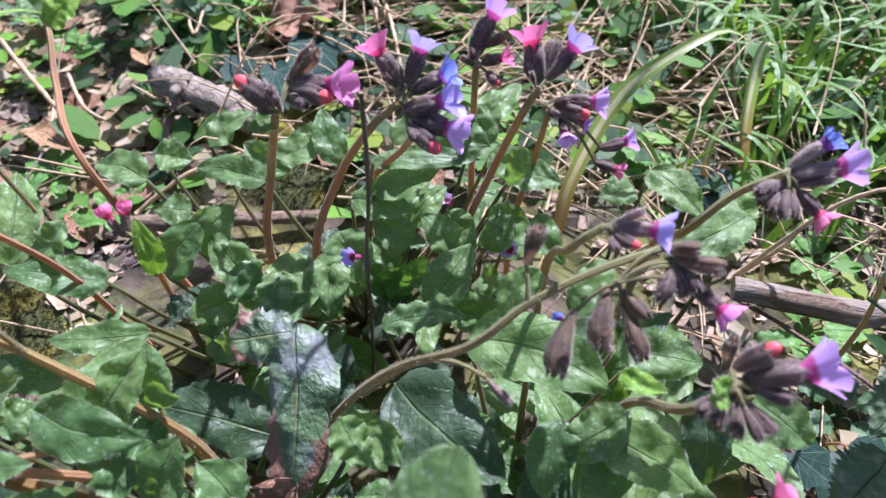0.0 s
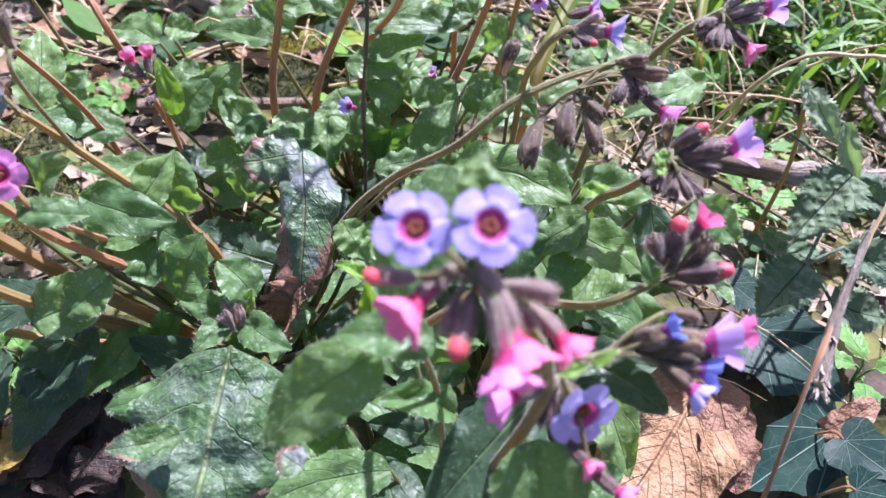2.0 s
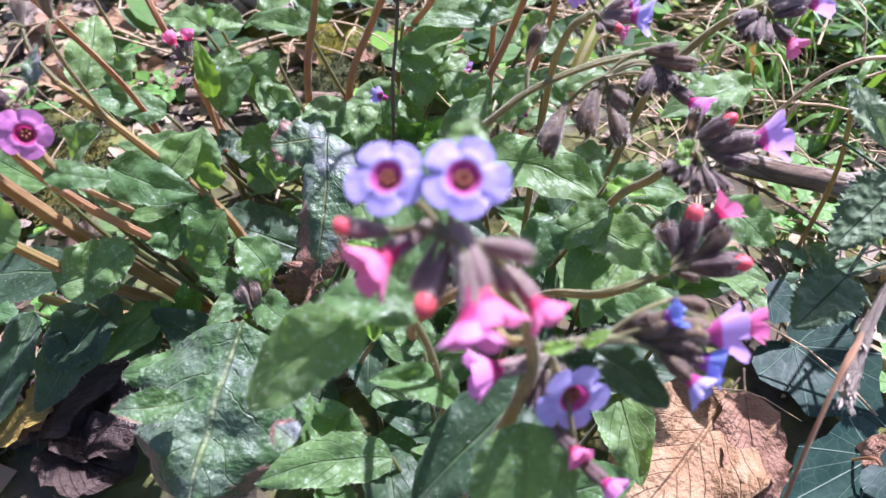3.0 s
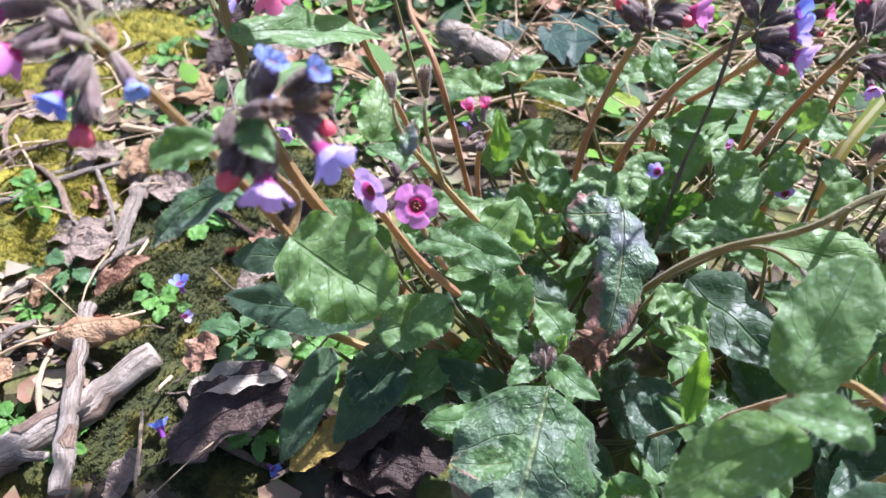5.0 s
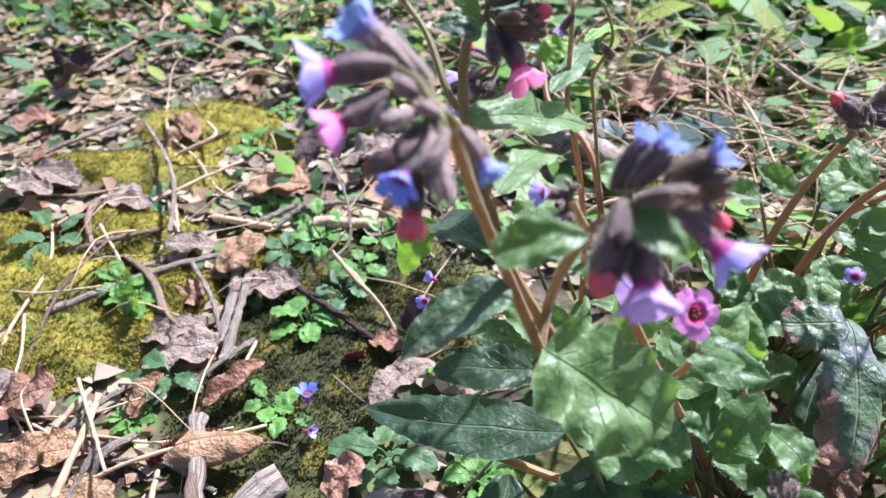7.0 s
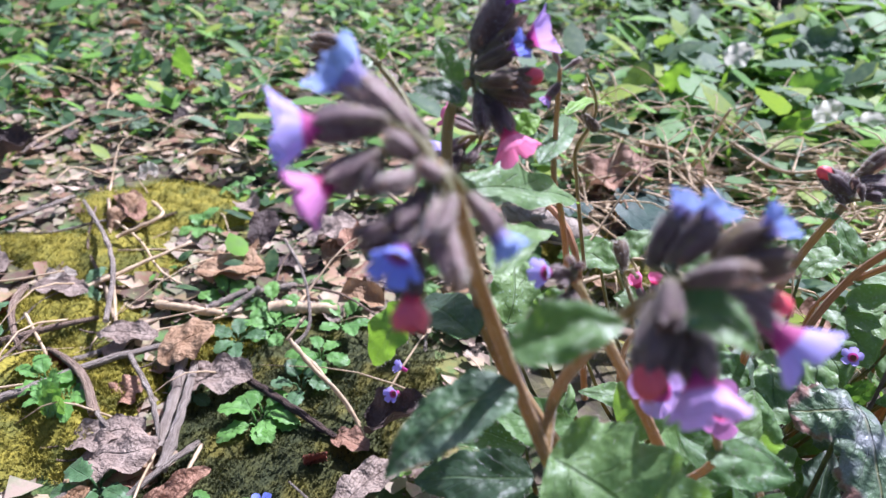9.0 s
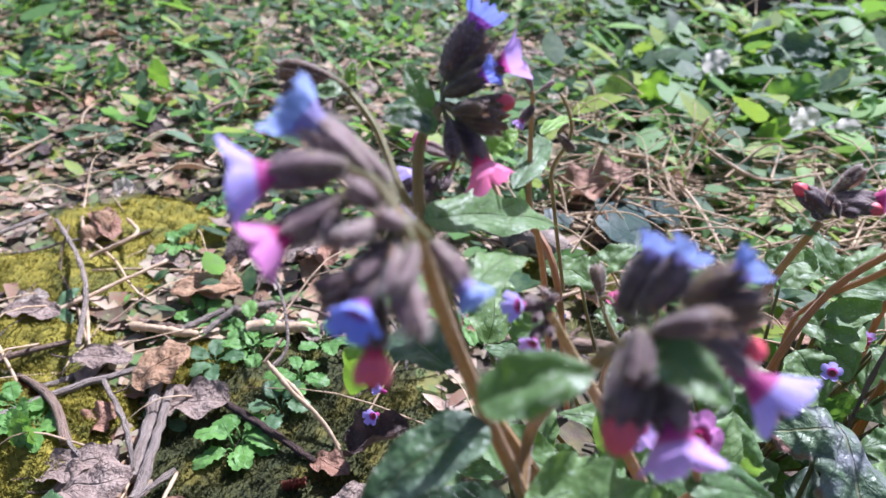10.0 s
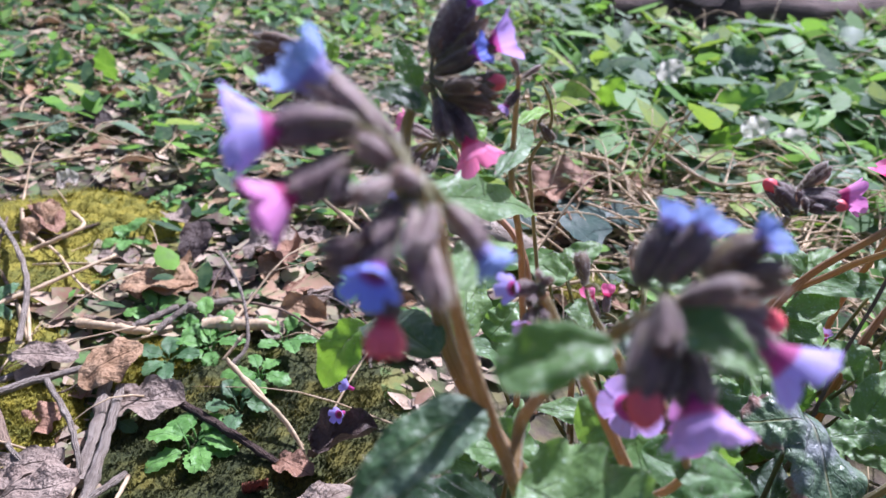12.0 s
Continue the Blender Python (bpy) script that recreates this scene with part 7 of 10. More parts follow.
floret(plant_c, (0.0575, 0.1361, 0.1548), (0.0661, 0.1236, 0.1530), "closed", "", "brown", (0.0555, 0.1350, 0.1590))
floret(plant_c, (0.0583, 0.1314, 0.1513), (0.0648, 0.1114, 0.1437), "closed", "", "brown", (0.0555, 0.1350, 0.1590))
floret(plant_c, (0.0418, 0.1292, 0.1491), (0.0340, 0.1064, 0.1390), "closed", "", "brown", (0.0555, 0.1350, 0.1590))
floret(plant_c, (0.0700, 0.1473, 0.1638), (0.0840, 0.1431, 0.1685), "closed", "", "brown", (0.0555, 0.1350, 0.1590))
floret(plant_c, (0.0742, 0.1443, 0.1616), (0.0926, 0.1383, 0.1651), "closed", "", "brown", (0.0555, 0.1350, 0.1590))
floret(plant_c, (0.0756, 0.1436, 0.1611), (0.0700, 0.1281, 0.1566), "closed", "", "dark", (0.0555, 0.1350, 0.1590))
floret(plant_c, (0.0790, 0.1422, 0.1601), (0.0838, 0.1307, 0.1590), "closed", "", "dark", (0.0555, 0.1350, 0.1590))
floret(plant_c, (0.0817, 0.1369, 0.1562), (0.0957, 0.1236, 0.1539), "half", "magenta", "dark", (0.0555, 0.1350, 0.1590))
floret(plant_c, (0.0758, 0.1431, 0.1620), (0.0800, 0.1319, 0.1536), "closed", "", "dark", (0.0555, 0.1350, 0.1590))
floret(plant_c, (0.0236, 0.1415, 0.1580), (0.0281, 0.1497, 0.1720), "closed", "", "brown", (0.0239, 0.1368, 0.1595))
stem(plant_c, ((-0.0900, 0.1120, 0.0000), (-0.0507, 0.1178, 0.0818), (-0.0250, 0.1236, 0.1111), (0.0040, 0.1193, 0.1379), (0.0243, 0.1284, 0.1531), (0.0472, 0.1378, 0.1609), (0.0724, 0.1473, 0.1639)), 0.0019, 0.0014, STEM_GREEN, 420, "stem", seed=133)
stem(plant_c, ((0.0243, 0.1284, 0.1531), (0.0239, 0.1368, 0.1595)), 0.001, 0.0008, STEM_GREEN, 20, "stem", seed=134)
stem(plant_c, ((-0.0422, 0.1261, 0.0800), (-0.0182, 0.1251, 0.1120), (-0.0022, 0.1242, 0.1172), (0.0113, 0.1199, 0.1132)), 0.0012, 0.0009, STEM_GREEN, 90, "stem", seed=135)
floret(plant_c, (0.0109, 0.1198, 0.1132), (0.0224, 0.1116, 0.1062), "closed", "", "pale")
floret(plant_c, (0.0881, 0.1041, 0.1556), (0.0873, 0.1092, 0.1671), "closed", "", "brown", (0.0883, 0.0976, 0.1557))
floret(plant_c, (0.0898, 0.1041, 0.1557), (0.1014, 0.1071, 0.1659), "bud", "", "dark", (0.0883, 0.0976, 0.1557))
floret(plant_c, (0.0926, 0.1012, 0.1535), (0.1199, 0.1023, 0.1628), "half", "lilac", "dark", (0.0883, 0.0976, 0.1557))
floret(plant_c, (0.0945, 0.1002, 0.1528), (0.1071, 0.0932, 0.1554), "closed", "", "dark", (0.0883, 0.0976, 0.1557))
floret(plant_c, (0.0893, 0.0971, 0.1503), (0.0765, 0.0896, 0.1518), "closed", "", "dark", (0.0883, 0.0976, 0.1557))
floret(plant_c, (0.0916, 0.0963, 0.1497), (0.0887, 0.0830, 0.1470), "closed", "", "dark", (0.0883, 0.0976, 0.1557))
floret(plant_c, (0.0929, 0.0966, 0.1501), (0.1011, 0.0849, 0.1489), "closed", "", "dark", (0.0883, 0.0976, 0.1557))
floret(plant_c, (0.0902, 0.0976, 0.1508), (0.0817, 0.0862, 0.1494), "closed", "", "dark", (0.0883, 0.0976, 0.1557))
floret(plant_c, (0.0900, 0.0915, 0.1549), (0.0947, 0.0810, 0.1507), "closed", "", "dark", (0.0883, 0.0976, 0.1557))
floret(plant_c, (0.0899, 0.1032, 0.1550), (0.0980, 0.1119, 0.1594), "closed", "", "brown", (0.0883, 0.0976, 0.1557))
stem(plant_c, ((0.0500, 0.1050, 0.0000), (0.0656, 0.1161, 0.0950), (0.0762, 0.0950, 0.1433), (0.0878, 0.0974, 0.1556)), 0.0022, 0.0017, STEM_GREEN, 140, "stem", seed=136)
leaf(plant_c, (0.0859, 0.0952, 0.1563), (0.0810, 0.0982, 0.1585), 0.0077, normal=(-0.17, -0.39, 0.90), material=LEAF_YOUNG, arch=0.08, seed=137)
leaf(plant_c, (0.0860, 0.0938, 0.1553), (0.0800, 0.0930, 0.1545), 0.0077, normal=(-0.16, -0.39, 0.91), material=LEAF_YOUNG, arch=0.08, seed=138)
floret(plant_c, (0.0769, 0.0453, 0.1512), (0.0703, 0.0528, 0.1643), "closed", "", "dark", (0.0734, 0.0413, 0.1531))
floret(plant_c, (0.0788, 0.0465, 0.1522), (0.0801, 0.0574, 0.1681), "bud", "", "dark", (0.0734, 0.0413, 0.1531))
floret(plant_c, (0.0807, 0.0466, 0.1523), (0.0908, 0.0532, 0.1652), "closed", "", "brown", (0.0734, 0.0413, 0.1531))
floret(plant_c, (0.0808, 0.0451, 0.1511), (0.0983, 0.0437, 0.1581), "bud", "", "dark", (0.0734, 0.0413, 0.1531))
floret(plant_c, (0.0766, 0.0435, 0.1498), (0.0829, 0.0388, 0.1539), "closed", "", "brown", (0.0734, 0.0413, 0.1531))
floret(plant_c, (0.0804, 0.0527, 0.1569), (0.0920, 0.0605, 0.1683), "half", "pink", "dark", (0.0734, 0.0413, 0.1531))
floret(plant_c, (0.0779, 0.0458, 0.1516), (0.0786, 0.0563, 0.1584), "closed", "", "brown", (0.0734, 0.0413, 0.1531))
floret(plant_c, (0.0798, 0.0443, 0.1505), (0.0932, 0.0453, 0.1516), "closed", "", "dark", (0.0734, 0.0413, 0.1531))
stem(plant_c, ((0.0200, 0.0650, 0.0000), (0.0338, 0.0657, 0.0900), (0.0548, 0.0378, 0.1423), (0.0734, 0.0413, 0.1531)), 0.002, 0.0015, STEM_GREEN, 120, "stem", seed=139)
leaf(plant_c, (0.0717, 0.0391, 0.1538), (0.0687, 0.0483, 0.1608), 0.0067, normal=(-0.16, -0.32, 0.93), arch=0.08, seed=140)
floret(plant_c, (0.0521, 0.0111, 0.1605), (0.0633, 0.0120, 0.1691), "closed", "", "brown", (0.0485, 0.0069, 0.1622))
floret(plant_c, (0.0568, 0.0108, 0.1604), (0.0694, 0.0133, 0.1703), "tuft", "blue", "brown", (0.0485, 0.0069, 0.1622))
floret(plant_c, (0.0626, 0.0113, 0.1610), (0.0876, 0.0104, 0.1686), "half", "lilac", "brown", (0.0485, 0.0069, 0.1622))
floret(plant_c, (0.0605, 0.0088, 0.1591), (0.0765, 0.0059, 0.1648), "closed", "", "brown", (0.0485, 0.0069, 0.1622))
floret(plant_c, (0.0656, 0.0081, 0.1587), (0.0831, 0.0024, 0.1623), "half", "blue", "brown", (0.0485, 0.0069, 0.1622))
floret(plant_c, (0.0660, 0.0066, 0.1600), (0.0776, -0.0061, 0.1607), "half", "violet", "brown", (0.0485, 0.0069, 0.1622))
floret(plant_c, (0.0673, 0.0207, 0.1658), (0.0796, 0.0193, 0.1651), "closed", "", "brown", (0.0485, 0.0069, 0.1622))
floret(plant_c, (0.0790, 0.0149, 0.1617), (0.0948, 0.0157, 0.1653), "half", "pink", "brown", (0.0485, 0.0069, 0.1622))
stem(plant_c, ((0.0300, 0.0150, 0.0000), (0.0327, 0.0240, 0.1100), (0.0370, 0.0068, 0.1568), (0.0485, 0.0070, 0.1623), (0.0574, 0.0083, 0.1636)), 0.002, 0.0013, STEM_GREEN, 110, "stem", seed=141)
leaf(plant_c, (0.0493, 0.0086, 0.1535), (0.0714, -0.0031, 0.1452), 0.0132, normal=(-0.14, -0.23, 0.96), material=LEAF_DARK_SHADED, arch=0.08, seed=142)
leaf(plant_c, (0.0047, 0.1485, 0.0950), (0.0647, 0.1245, 0.0960), 0.0330, normal=(-0.06, -0.25, 0.97), root=(0.0300, 0.1150, 0.0000), material=LEAF_SPOT, arch=0.08, wave=0.15, seed=143)
leaf(plant_c, (-0.0287, 0.1372, 0.0700), (0.0222, 0.0962, 0.0650), 0.0431, normal=(0.01, -0.20, 0.98), root=(0.0134, 0.1213, 0.0000), material=LEAF_DARK_SHADED, arch=0.08, wave=0.15, seed=144)
leaf(plant_c, (-0.0499, 0.1222, 0.0750), (-0.0288, 0.0961, 0.0700), 0.0178, normal=(0.07, -0.19, 0.98), root=(-0.0051, 0.1182, 0.0000), material=LEAF_SPOT, arch=0.08, wave=0.15, seed=145)
leaf(plant_c, (0.0724, 0.1528, 0.0850), (0.1126, 0.1475, 0.0800), 0.0233, normal=(-0.15, -0.25, 0.96), root=(0.0388, 0.1228, 0.0000), material=LEAF_SPOT, arch=0.08, wave=0.15, seed=146)
leaf(plant_c, (0.0670, 0.1283, 0.1050), (0.0832, 0.1176, 0.1100), 0.0100, normal=(-0.14, -0.23, 0.96), root=(0.0300, 0.1150, 0.0350), material=LEAF_YOUNG, arch=0.08, wave=0.15, seed=147)
leaf(plant_c, (0.1167, 0.1172, 0.1100), (0.1392, 0.1031, 0.1000), 0.0210, normal=(-0.23, -0.20, 0.95), root=(0.0718, 0.1161, 0.0400), material=LEAF_SPOT, arch=0.08, wave=0.15, seed=148)
leaf(plant_c, (0.0564, 0.1029, 0.1000), (0.0897, 0.0827, 0.1000), 0.0238, normal=(-0.14, -0.18, 0.97), root=(0.0300, 0.1150, 0.0300), material=LEAF_SPOT, arch=0.08, wave=0.15, seed=149)
leaf(plant_c, (-0.1325, 0.1123, 0.0950), (-0.1201, 0.0884, 0.0900), 0.0161, normal=(0.22, -0.17, 0.96), root=(-0.0875, 0.1131, 0.0000), material=LEAF_SPOT, arch=0.08, wave=0.15, seed=150)
leaf(plant_c, (0.0313, 0.1536, 0.1400), (0.0165, 0.1405, 0.1250), 0.0139, normal=(-0.05, -0.30, 0.95), material=LEAF_SPOT, arch=0.08, wave=0.15, seed=151)
leaf(plant_c, (0.0555, 0.1459, 0.1550), (0.0390, 0.1351, 0.1500), 0.0112, normal=(-0.10, -0.31, 0.95), material=LEAF_SPOT, arch=0.08, wave=0.15, seed=152)
leaf(plant_c, (0.0999, 0.2525, 0.1000), (0.1240, 0.2244, 0.0950), 0.0214, normal=(-0.17, -0.36, 0.92), root=(0.0795, 0.2124, 0.0300), material=LEAF_SPOT, arch=0.08, wave=0.15, seed=153)
leaf(plant_c, (0.1505, 0.2309, 0.0900), (0.1029, 0.2030, 0.0850), 0.0248, normal=(-0.19, -0.33, 0.93), root=(0.1180, 0.1997, 0.0000), material=LEAF_SPOT, arch=0.08, wave=0.15, seed=154)
leaf(plant_c, (0.0435, 0.1087, 0.1000), (0.0348, 0.0828, 0.0850), 0.0202, normal=(-0.07, -0.18, 0.98), root=(0.0300, 0.1150, 0.0300), arch=0.08, wave=0.15, seed=155)
leaf(plant_c, (0.1004, 0.1244, 0.1000), (0.1048, 0.0954, 0.0700), 0.0200, normal=(-0.18, -0.19, 0.97), root=(0.0558, 0.1185, 0.0300), material=LEAF_DARK_SHADED, arch=0.08, wave=0.15, seed=156)
leaf(plant_c, (0.0660, 0.1087, 0.1100), (0.0409, 0.0998, 0.0900), 0.0201, normal=(-0.10, -0.20, 0.98), root=(0.0300, 0.1150, 0.0400), material=LEAF_SPOT, arch=0.08, wave=0.15, seed=157)
leaf(plant_c, (0.0378, 0.2187, 0.1000), (0.0516, 0.1945, 0.0900), 0.0141, normal=(-0.07, -0.34, 0.94), root=(0.0344, 0.1738, 0.0300), arch=0.08, wave=0.15, seed=158)
leaf(plant_c, (0.0946, 0.2551, 0.0850), (0.0734, 0.2411, 0.0900), 0.0186, normal=(-0.12, -0.37, 0.92), root=(0.0758, 0.2143, 0.0000), material=LEAF_SPOT, arch=0.08, wave=0.15, seed=159)
leaf(plant_c, (0.1498, 0.2576, 0.0800), (0.1554, 0.2289, 0.0750), 0.0187, normal=(-0.21, -0.34, 0.92), root=(0.1209, 0.2231, 0.0000), material=LEAF_SPOT, arch=0.08, wave=0.15, seed=160)
leaf(plant_c, (-0.0157, 0.2521, 0.0700), (-0.0394, 0.2645, 0.0750), 0.0164, normal=(0.04, -0.37, 0.93), root=(-0.0015, 0.2094, 0.0000), material=LEAF_SPOT, arch=0.08, wave=0.15, seed=161)
leaf(plant_c, (-0.0381, 0.1682, 0.0700), (0.0036, 0.1758, 0.0700), 0.0155, normal=(0.02, -0.16, 0.99), root=(-0.0027, 0.1405, 0.0000), material=LEAF_SPOT, arch=0.08, wave=0.3, ripples=5, seed=162)

plant_d = thing("lungwort_plant", (0.0150, -0.0200, ground_height(0.0150, -0.0200)), "lungwort in full bloom with violet-blue stars and pink bells", "flowering plant", "lungwort plants")
floret(plant_d, (-0.0060, 0.0088, 0.2143), (-0.0076, 0.0024, 0.2262), "open", "violet", "pale", (0.0059, -0.0052, 0.2176))
floret(plant_d, (0.0071, 0.0083, 0.2162), (0.0085, 0.0016, 0.2286), "open", "violet", "pale", (0.0059, -0.0052, 0.2176))
floret(plant_d, (-0.0068, -0.0025, 0.2142), (-0.0181, -0.0057, 0.2190), "bud", "", "pale", (0.0059, -0.0052, 0.2176))
floret(plant_d, (0.0025, 0.0012, 0.2147), (-0.0118, -0.0143, 0.2128), "half", "pink", "pale", (0.0059, -0.0052, 0.2176))
floret(plant_d, (0.0057, -0.0046, 0.2129), (0.0020, -0.0198, 0.2088), "bud", "", "pale", (0.0059, -0.0052, 0.2176))
floret(plant_d, (0.0075, -0.0020, 0.2190), (0.0166, -0.0232, 0.2093), "half", "pink", "pale", (0.0059, -0.0052, 0.2176))
floret(plant_d, (0.0103, -0.0100, 0.2190), (0.0136, -0.0282, 0.2114), "half", "magenta", "pale", (0.0059, -0.0052, 0.2176))
floret(plant_d, (0.0183, -0.0056, 0.2100), (0.0297, -0.0172, 0.2065), "half", "pink", "pale", (0.0059, -0.0052, 0.2176))
floret(plant_d, (0.0101, -0.0033, 0.2141), (0.0242, -0.0085, 0.2180), "closed", "", "pale", (0.0059, -0.0052, 0.2176))
floret(plant_d, (0.0035, -0.0032, 0.2139), (-0.0007, -0.0140, 0.2081), "closed", "", "pale", (0.0059, -0.0052, 0.2176))
floret(plant_d, (0.0109, -0.0038, 0.2112), (0.0208, -0.0115, 0.2081), "closed", "", "pale", (0.0059, -0.0052, 0.2176))
floret(plant_d, (0.0083, -0.0082, 0.2178), (0.0110, -0.0179, 0.2130), "closed", "", "pale", (0.0059, -0.0052, 0.2176))
floret(plant_d, (0.0326, -0.0049, 0.1712), (0.0124, -0.0135, 0.1717), "half", "magenta", "pale", (0.0343, -0.0011, 0.1666))
floret(plant_d, (0.0355, 0.0021, 0.1540), (0.0410, -0.0111, 0.1617), "open", "violet", "dark", (0.0343, -0.0011, 0.1666))
floret(plant_d, (0.0373, -0.0149, 0.1511), (0.0448, -0.0247, 0.1514), "half", "pink", "dark", (0.0343, -0.0011, 0.1666))
floret(plant_d, (0.0440, -0.0217, 0.1461), (0.0554, -0.0309, 0.1469), "half", "magenta", "dark", (0.0343, -0.0011, 0.1666))
floret(plant_d, (0.0335, -0.0024, 0.1606), (0.0308, -0.0125, 0.1528), "empty", "", "dark", (0.0343, -0.0011, 0.1666))
stem(plant_d, ((0.0150, -0.0200, 0.0000), (0.0120, -0.0120, 0.0600), (0.0269, -0.0096, 0.1536), (0.0274, -0.0072, 0.1816), (0.0174, -0.0074, 0.2061), (0.0065, -0.0038, 0.2149)), 0.0024, 0.0015, STEM_GREEN, 160, "stem", seed=163)
leaf(plant_d, (-0.0170, 0.0000, 0.1720), (-0.0510, -0.0180, 0.1460), 0.0233, normal=(0.13, -0.26, 0.96), material=LEAF_SPOT, arch=0.06, label="pale spotted stem leaf", seed=164)
leaf(plant_d, (-0.0021, 0.0002, 0.1774), (-0.0296, 0.0023, 0.1782), 0.0140, normal=(0.07, -0.27, 0.96), arch=0.08, seed=165)
leaf(plant_d, (0.0065, 0.0206, 0.2121), (0.0089, 0.0313, 0.2204), 0.0110, normal=(-0.01, -0.48, 0.88), material=LEAF_SPOT, arch=0.08, seed=166)
leaf(plant_d, (-0.0140, 0.0251, 0.1539), (0.0012, 0.0642, 0.1824), 0.0288, normal=(-0.15, -0.36, 0.92), material=LEAF_SPOT, arch=0.05, shape=(0.45, 0.5), label="broad spotted leaf behind the open flowers", seed=167)
stem(plant_d, ((0.0050, -0.0100, 0.0000), (0.0012, 0.0195, 0.0934), (-0.0137, 0.0254, 0.1541)), 0.0016, 0.0012, STEM_GREEN, 40, "stem", seed=168)
leaf(plant_d, (0.0362, 0.0146, 0.1200), (-0.0035, -0.0264, 0.1000), 0.0288, normal=(-0.02, -0.18, 0.98), material=LEAF_DARK_SHADED, arch=0.08, seed=169)
leaf(plant_d, (0.0292, -0.0144, 0.1500), (0.0336, -0.0435, 0.1200), 0.0308, normal=(-0.08, -0.18, 0.98), material=LEAF_SPOT, arch=0.08, seed=170)
leaf(plant_d, (0.0074, 0.0176, 0.0900), (-0.0244, 0.0127, 0.1100), 0.0188, normal=(0.03, -0.21, 0.98), root=(0.0150, -0.0200, 0.0000), arch=0.08, fold=0.6, seed=171)
leaf(plant_d, (-0.0185, 0.0073, 0.0500), (-0.0749, -0.0104, 0.0500), 0.0223, normal=(0.09, -0.15, 0.98), root=(0.0150, -0.0200, 0.0000), material=LEAF_SPOT, arch=0.08, seed=172)
leaf(plant_d, (-0.0088, 0.0432, 0.0800), (-0.0222, 0.0593, 0.0800), 0.0170, normal=(0.04, -0.26, 0.97), root=(0.0071, 0.0011, 0.0000), arch=0.08, seed=173)
leaf(plant_d, (-0.0320, 0.0223, 0.0300), (0.0006, 0.0004, 0.0300), 0.0282, normal=(0.03, -0.13, 0.99), root=(0.0015, -0.0078, 0.0000), arch=0.08, seed=174)
leaf(plant_d, (-0.0391, 0.0230, 0.0600), (-0.0499, 0.0128, 0.0400), 0.0269, normal=(0.07, -0.15, 0.99), root=(-0.0039, -0.0050, 0.0000), arch=0.08, seed=175)
leaf(plant_d, (0.0679, 0.1083, 0.1000), (0.0499, 0.0773, 0.0850), 0.0219, normal=(-0.09, -0.32, 0.94), root=(0.0507, 0.0667, 0.0000), arch=0.08, seed=176)
leaf(plant_d, (0.0904, 0.1239, 0.0800), (0.0595, 0.0691, 0.0700), 0.0258, normal=(-0.09, -0.25, 0.96), root=(0.0695, 0.0841, 0.0000), material=LEAF_SPOT, arch=0.08, seed=177)
leaf(plant_d, (0.0964, 0.0708, 0.0700), (0.0660, 0.0753, 0.0800), 0.0208, normal=(-0.10, -0.22, 0.97), root=(0.0664, 0.0373, 0.0000), arch=0.08, seed=178)
leaf(plant_d, (0.0309, -0.0065, 0.1776), (0.0395, -0.0049, 0.1790), 0.0038, normal=(-0.09, -0.25, 0.96), material=LEAF_YOUNG, arch=0.08, seed=179)
leaf(plant_d, (0.0414, -0.0021, 0.1736), (0.0487, 0.0016, 0.1767), 0.0036, normal=(-0.12, -0.26, 0.96), material=LEAF_YOUNG, arch=0.08, seed=180)
rosette(plant_a, -0.065, 0.06, 4, 0.075, 0.03, 0.06, 3)
rosette(plant_a, -0.07, 0.12, 4, 0.07, 0.04, 0.07, 5)
rosette(plant_b, -0.06, 0.215, 6, 0.06, 0.03, 0.07, 7, (LEAF, LEAF_SPOT, LEAF_DARK_SHADED, LEAF_SPOT))
rosette(plant_b, -0.1, 0.19, 6, 0.06, 0.03, 0.07, 8, (LEAF, LEAF_SPOT, LEAF_DARK_SHADED, LEAF_SPOT))
rosette(plant_b, -0.02, 0.215, 5, 0.055, 0.03, 0.06, 9, (LEAF, LEAF_SPOT, LEAF_DARK_SHADED, LEAF_SPOT))
rosette(plant_b, -0.15, 0.175, 4, 0.06, 0.03, 0.07, 10, (LEAF, LEAF_SPOT, LEAF_DARK_SHADED, LEAF_SPOT))
rosette(plant_b, 0.01, 0.24, 5, 0.055, 0.03, 0.07, 11, (LEAF, LEAF_SPOT, LEAF_DARK_SHADED, LEAF_SPOT))
rosette(plant_b, -0.19, 0.15, 4, 0.055, 0.03, 0.06, 12, (LEAF, LEAF_SPOT, LEAF_DARK_SHADED, LEAF_SPOT))
rosette(plant_c, 0.03, 0.115, 7, 0.075, 0.03, 0.07, 13)
rosette(plant_c, -0.02, 0.13, 4, 0.07, 0.03, 0.07, 14)
rosette(plant_c, 0.075, 0.08, 6, 0.07, 0.03, 0.07, 15, (LEAF, LEAF_SPOT, LEAF_DARK_SHADED, LEAF_SPOT))
rosette(plant_c, 0.09, 0.13, 6, 0.065, 0.03, 0.07, 16, (LEAF, LEAF_SPOT, LEAF_DARK_SHADED, LEAF_SPOT))
rosette(plant_c, 0.03, 0.06, 6, 0.07, 0.03, 0.06, 17)
rosette(plant_c, 0.12, 0.15, 5, 0.06, 0.03, 0.07, 18, (LEAF, LEAF_SPOT, LEAF_DARK_SHADED, LEAF_SPOT))
rosette(plant_c, 0.05, 0.18, 5, 0.06, 0.03, 0.07, 19)
rosette(plant_d, 0.015, -0.01, 6, 0.07, 0.03, 0.08, 20)
rosette(plant_d, -0.03, 0.03, 4, 0.07, 0.03, 0.06, 21)
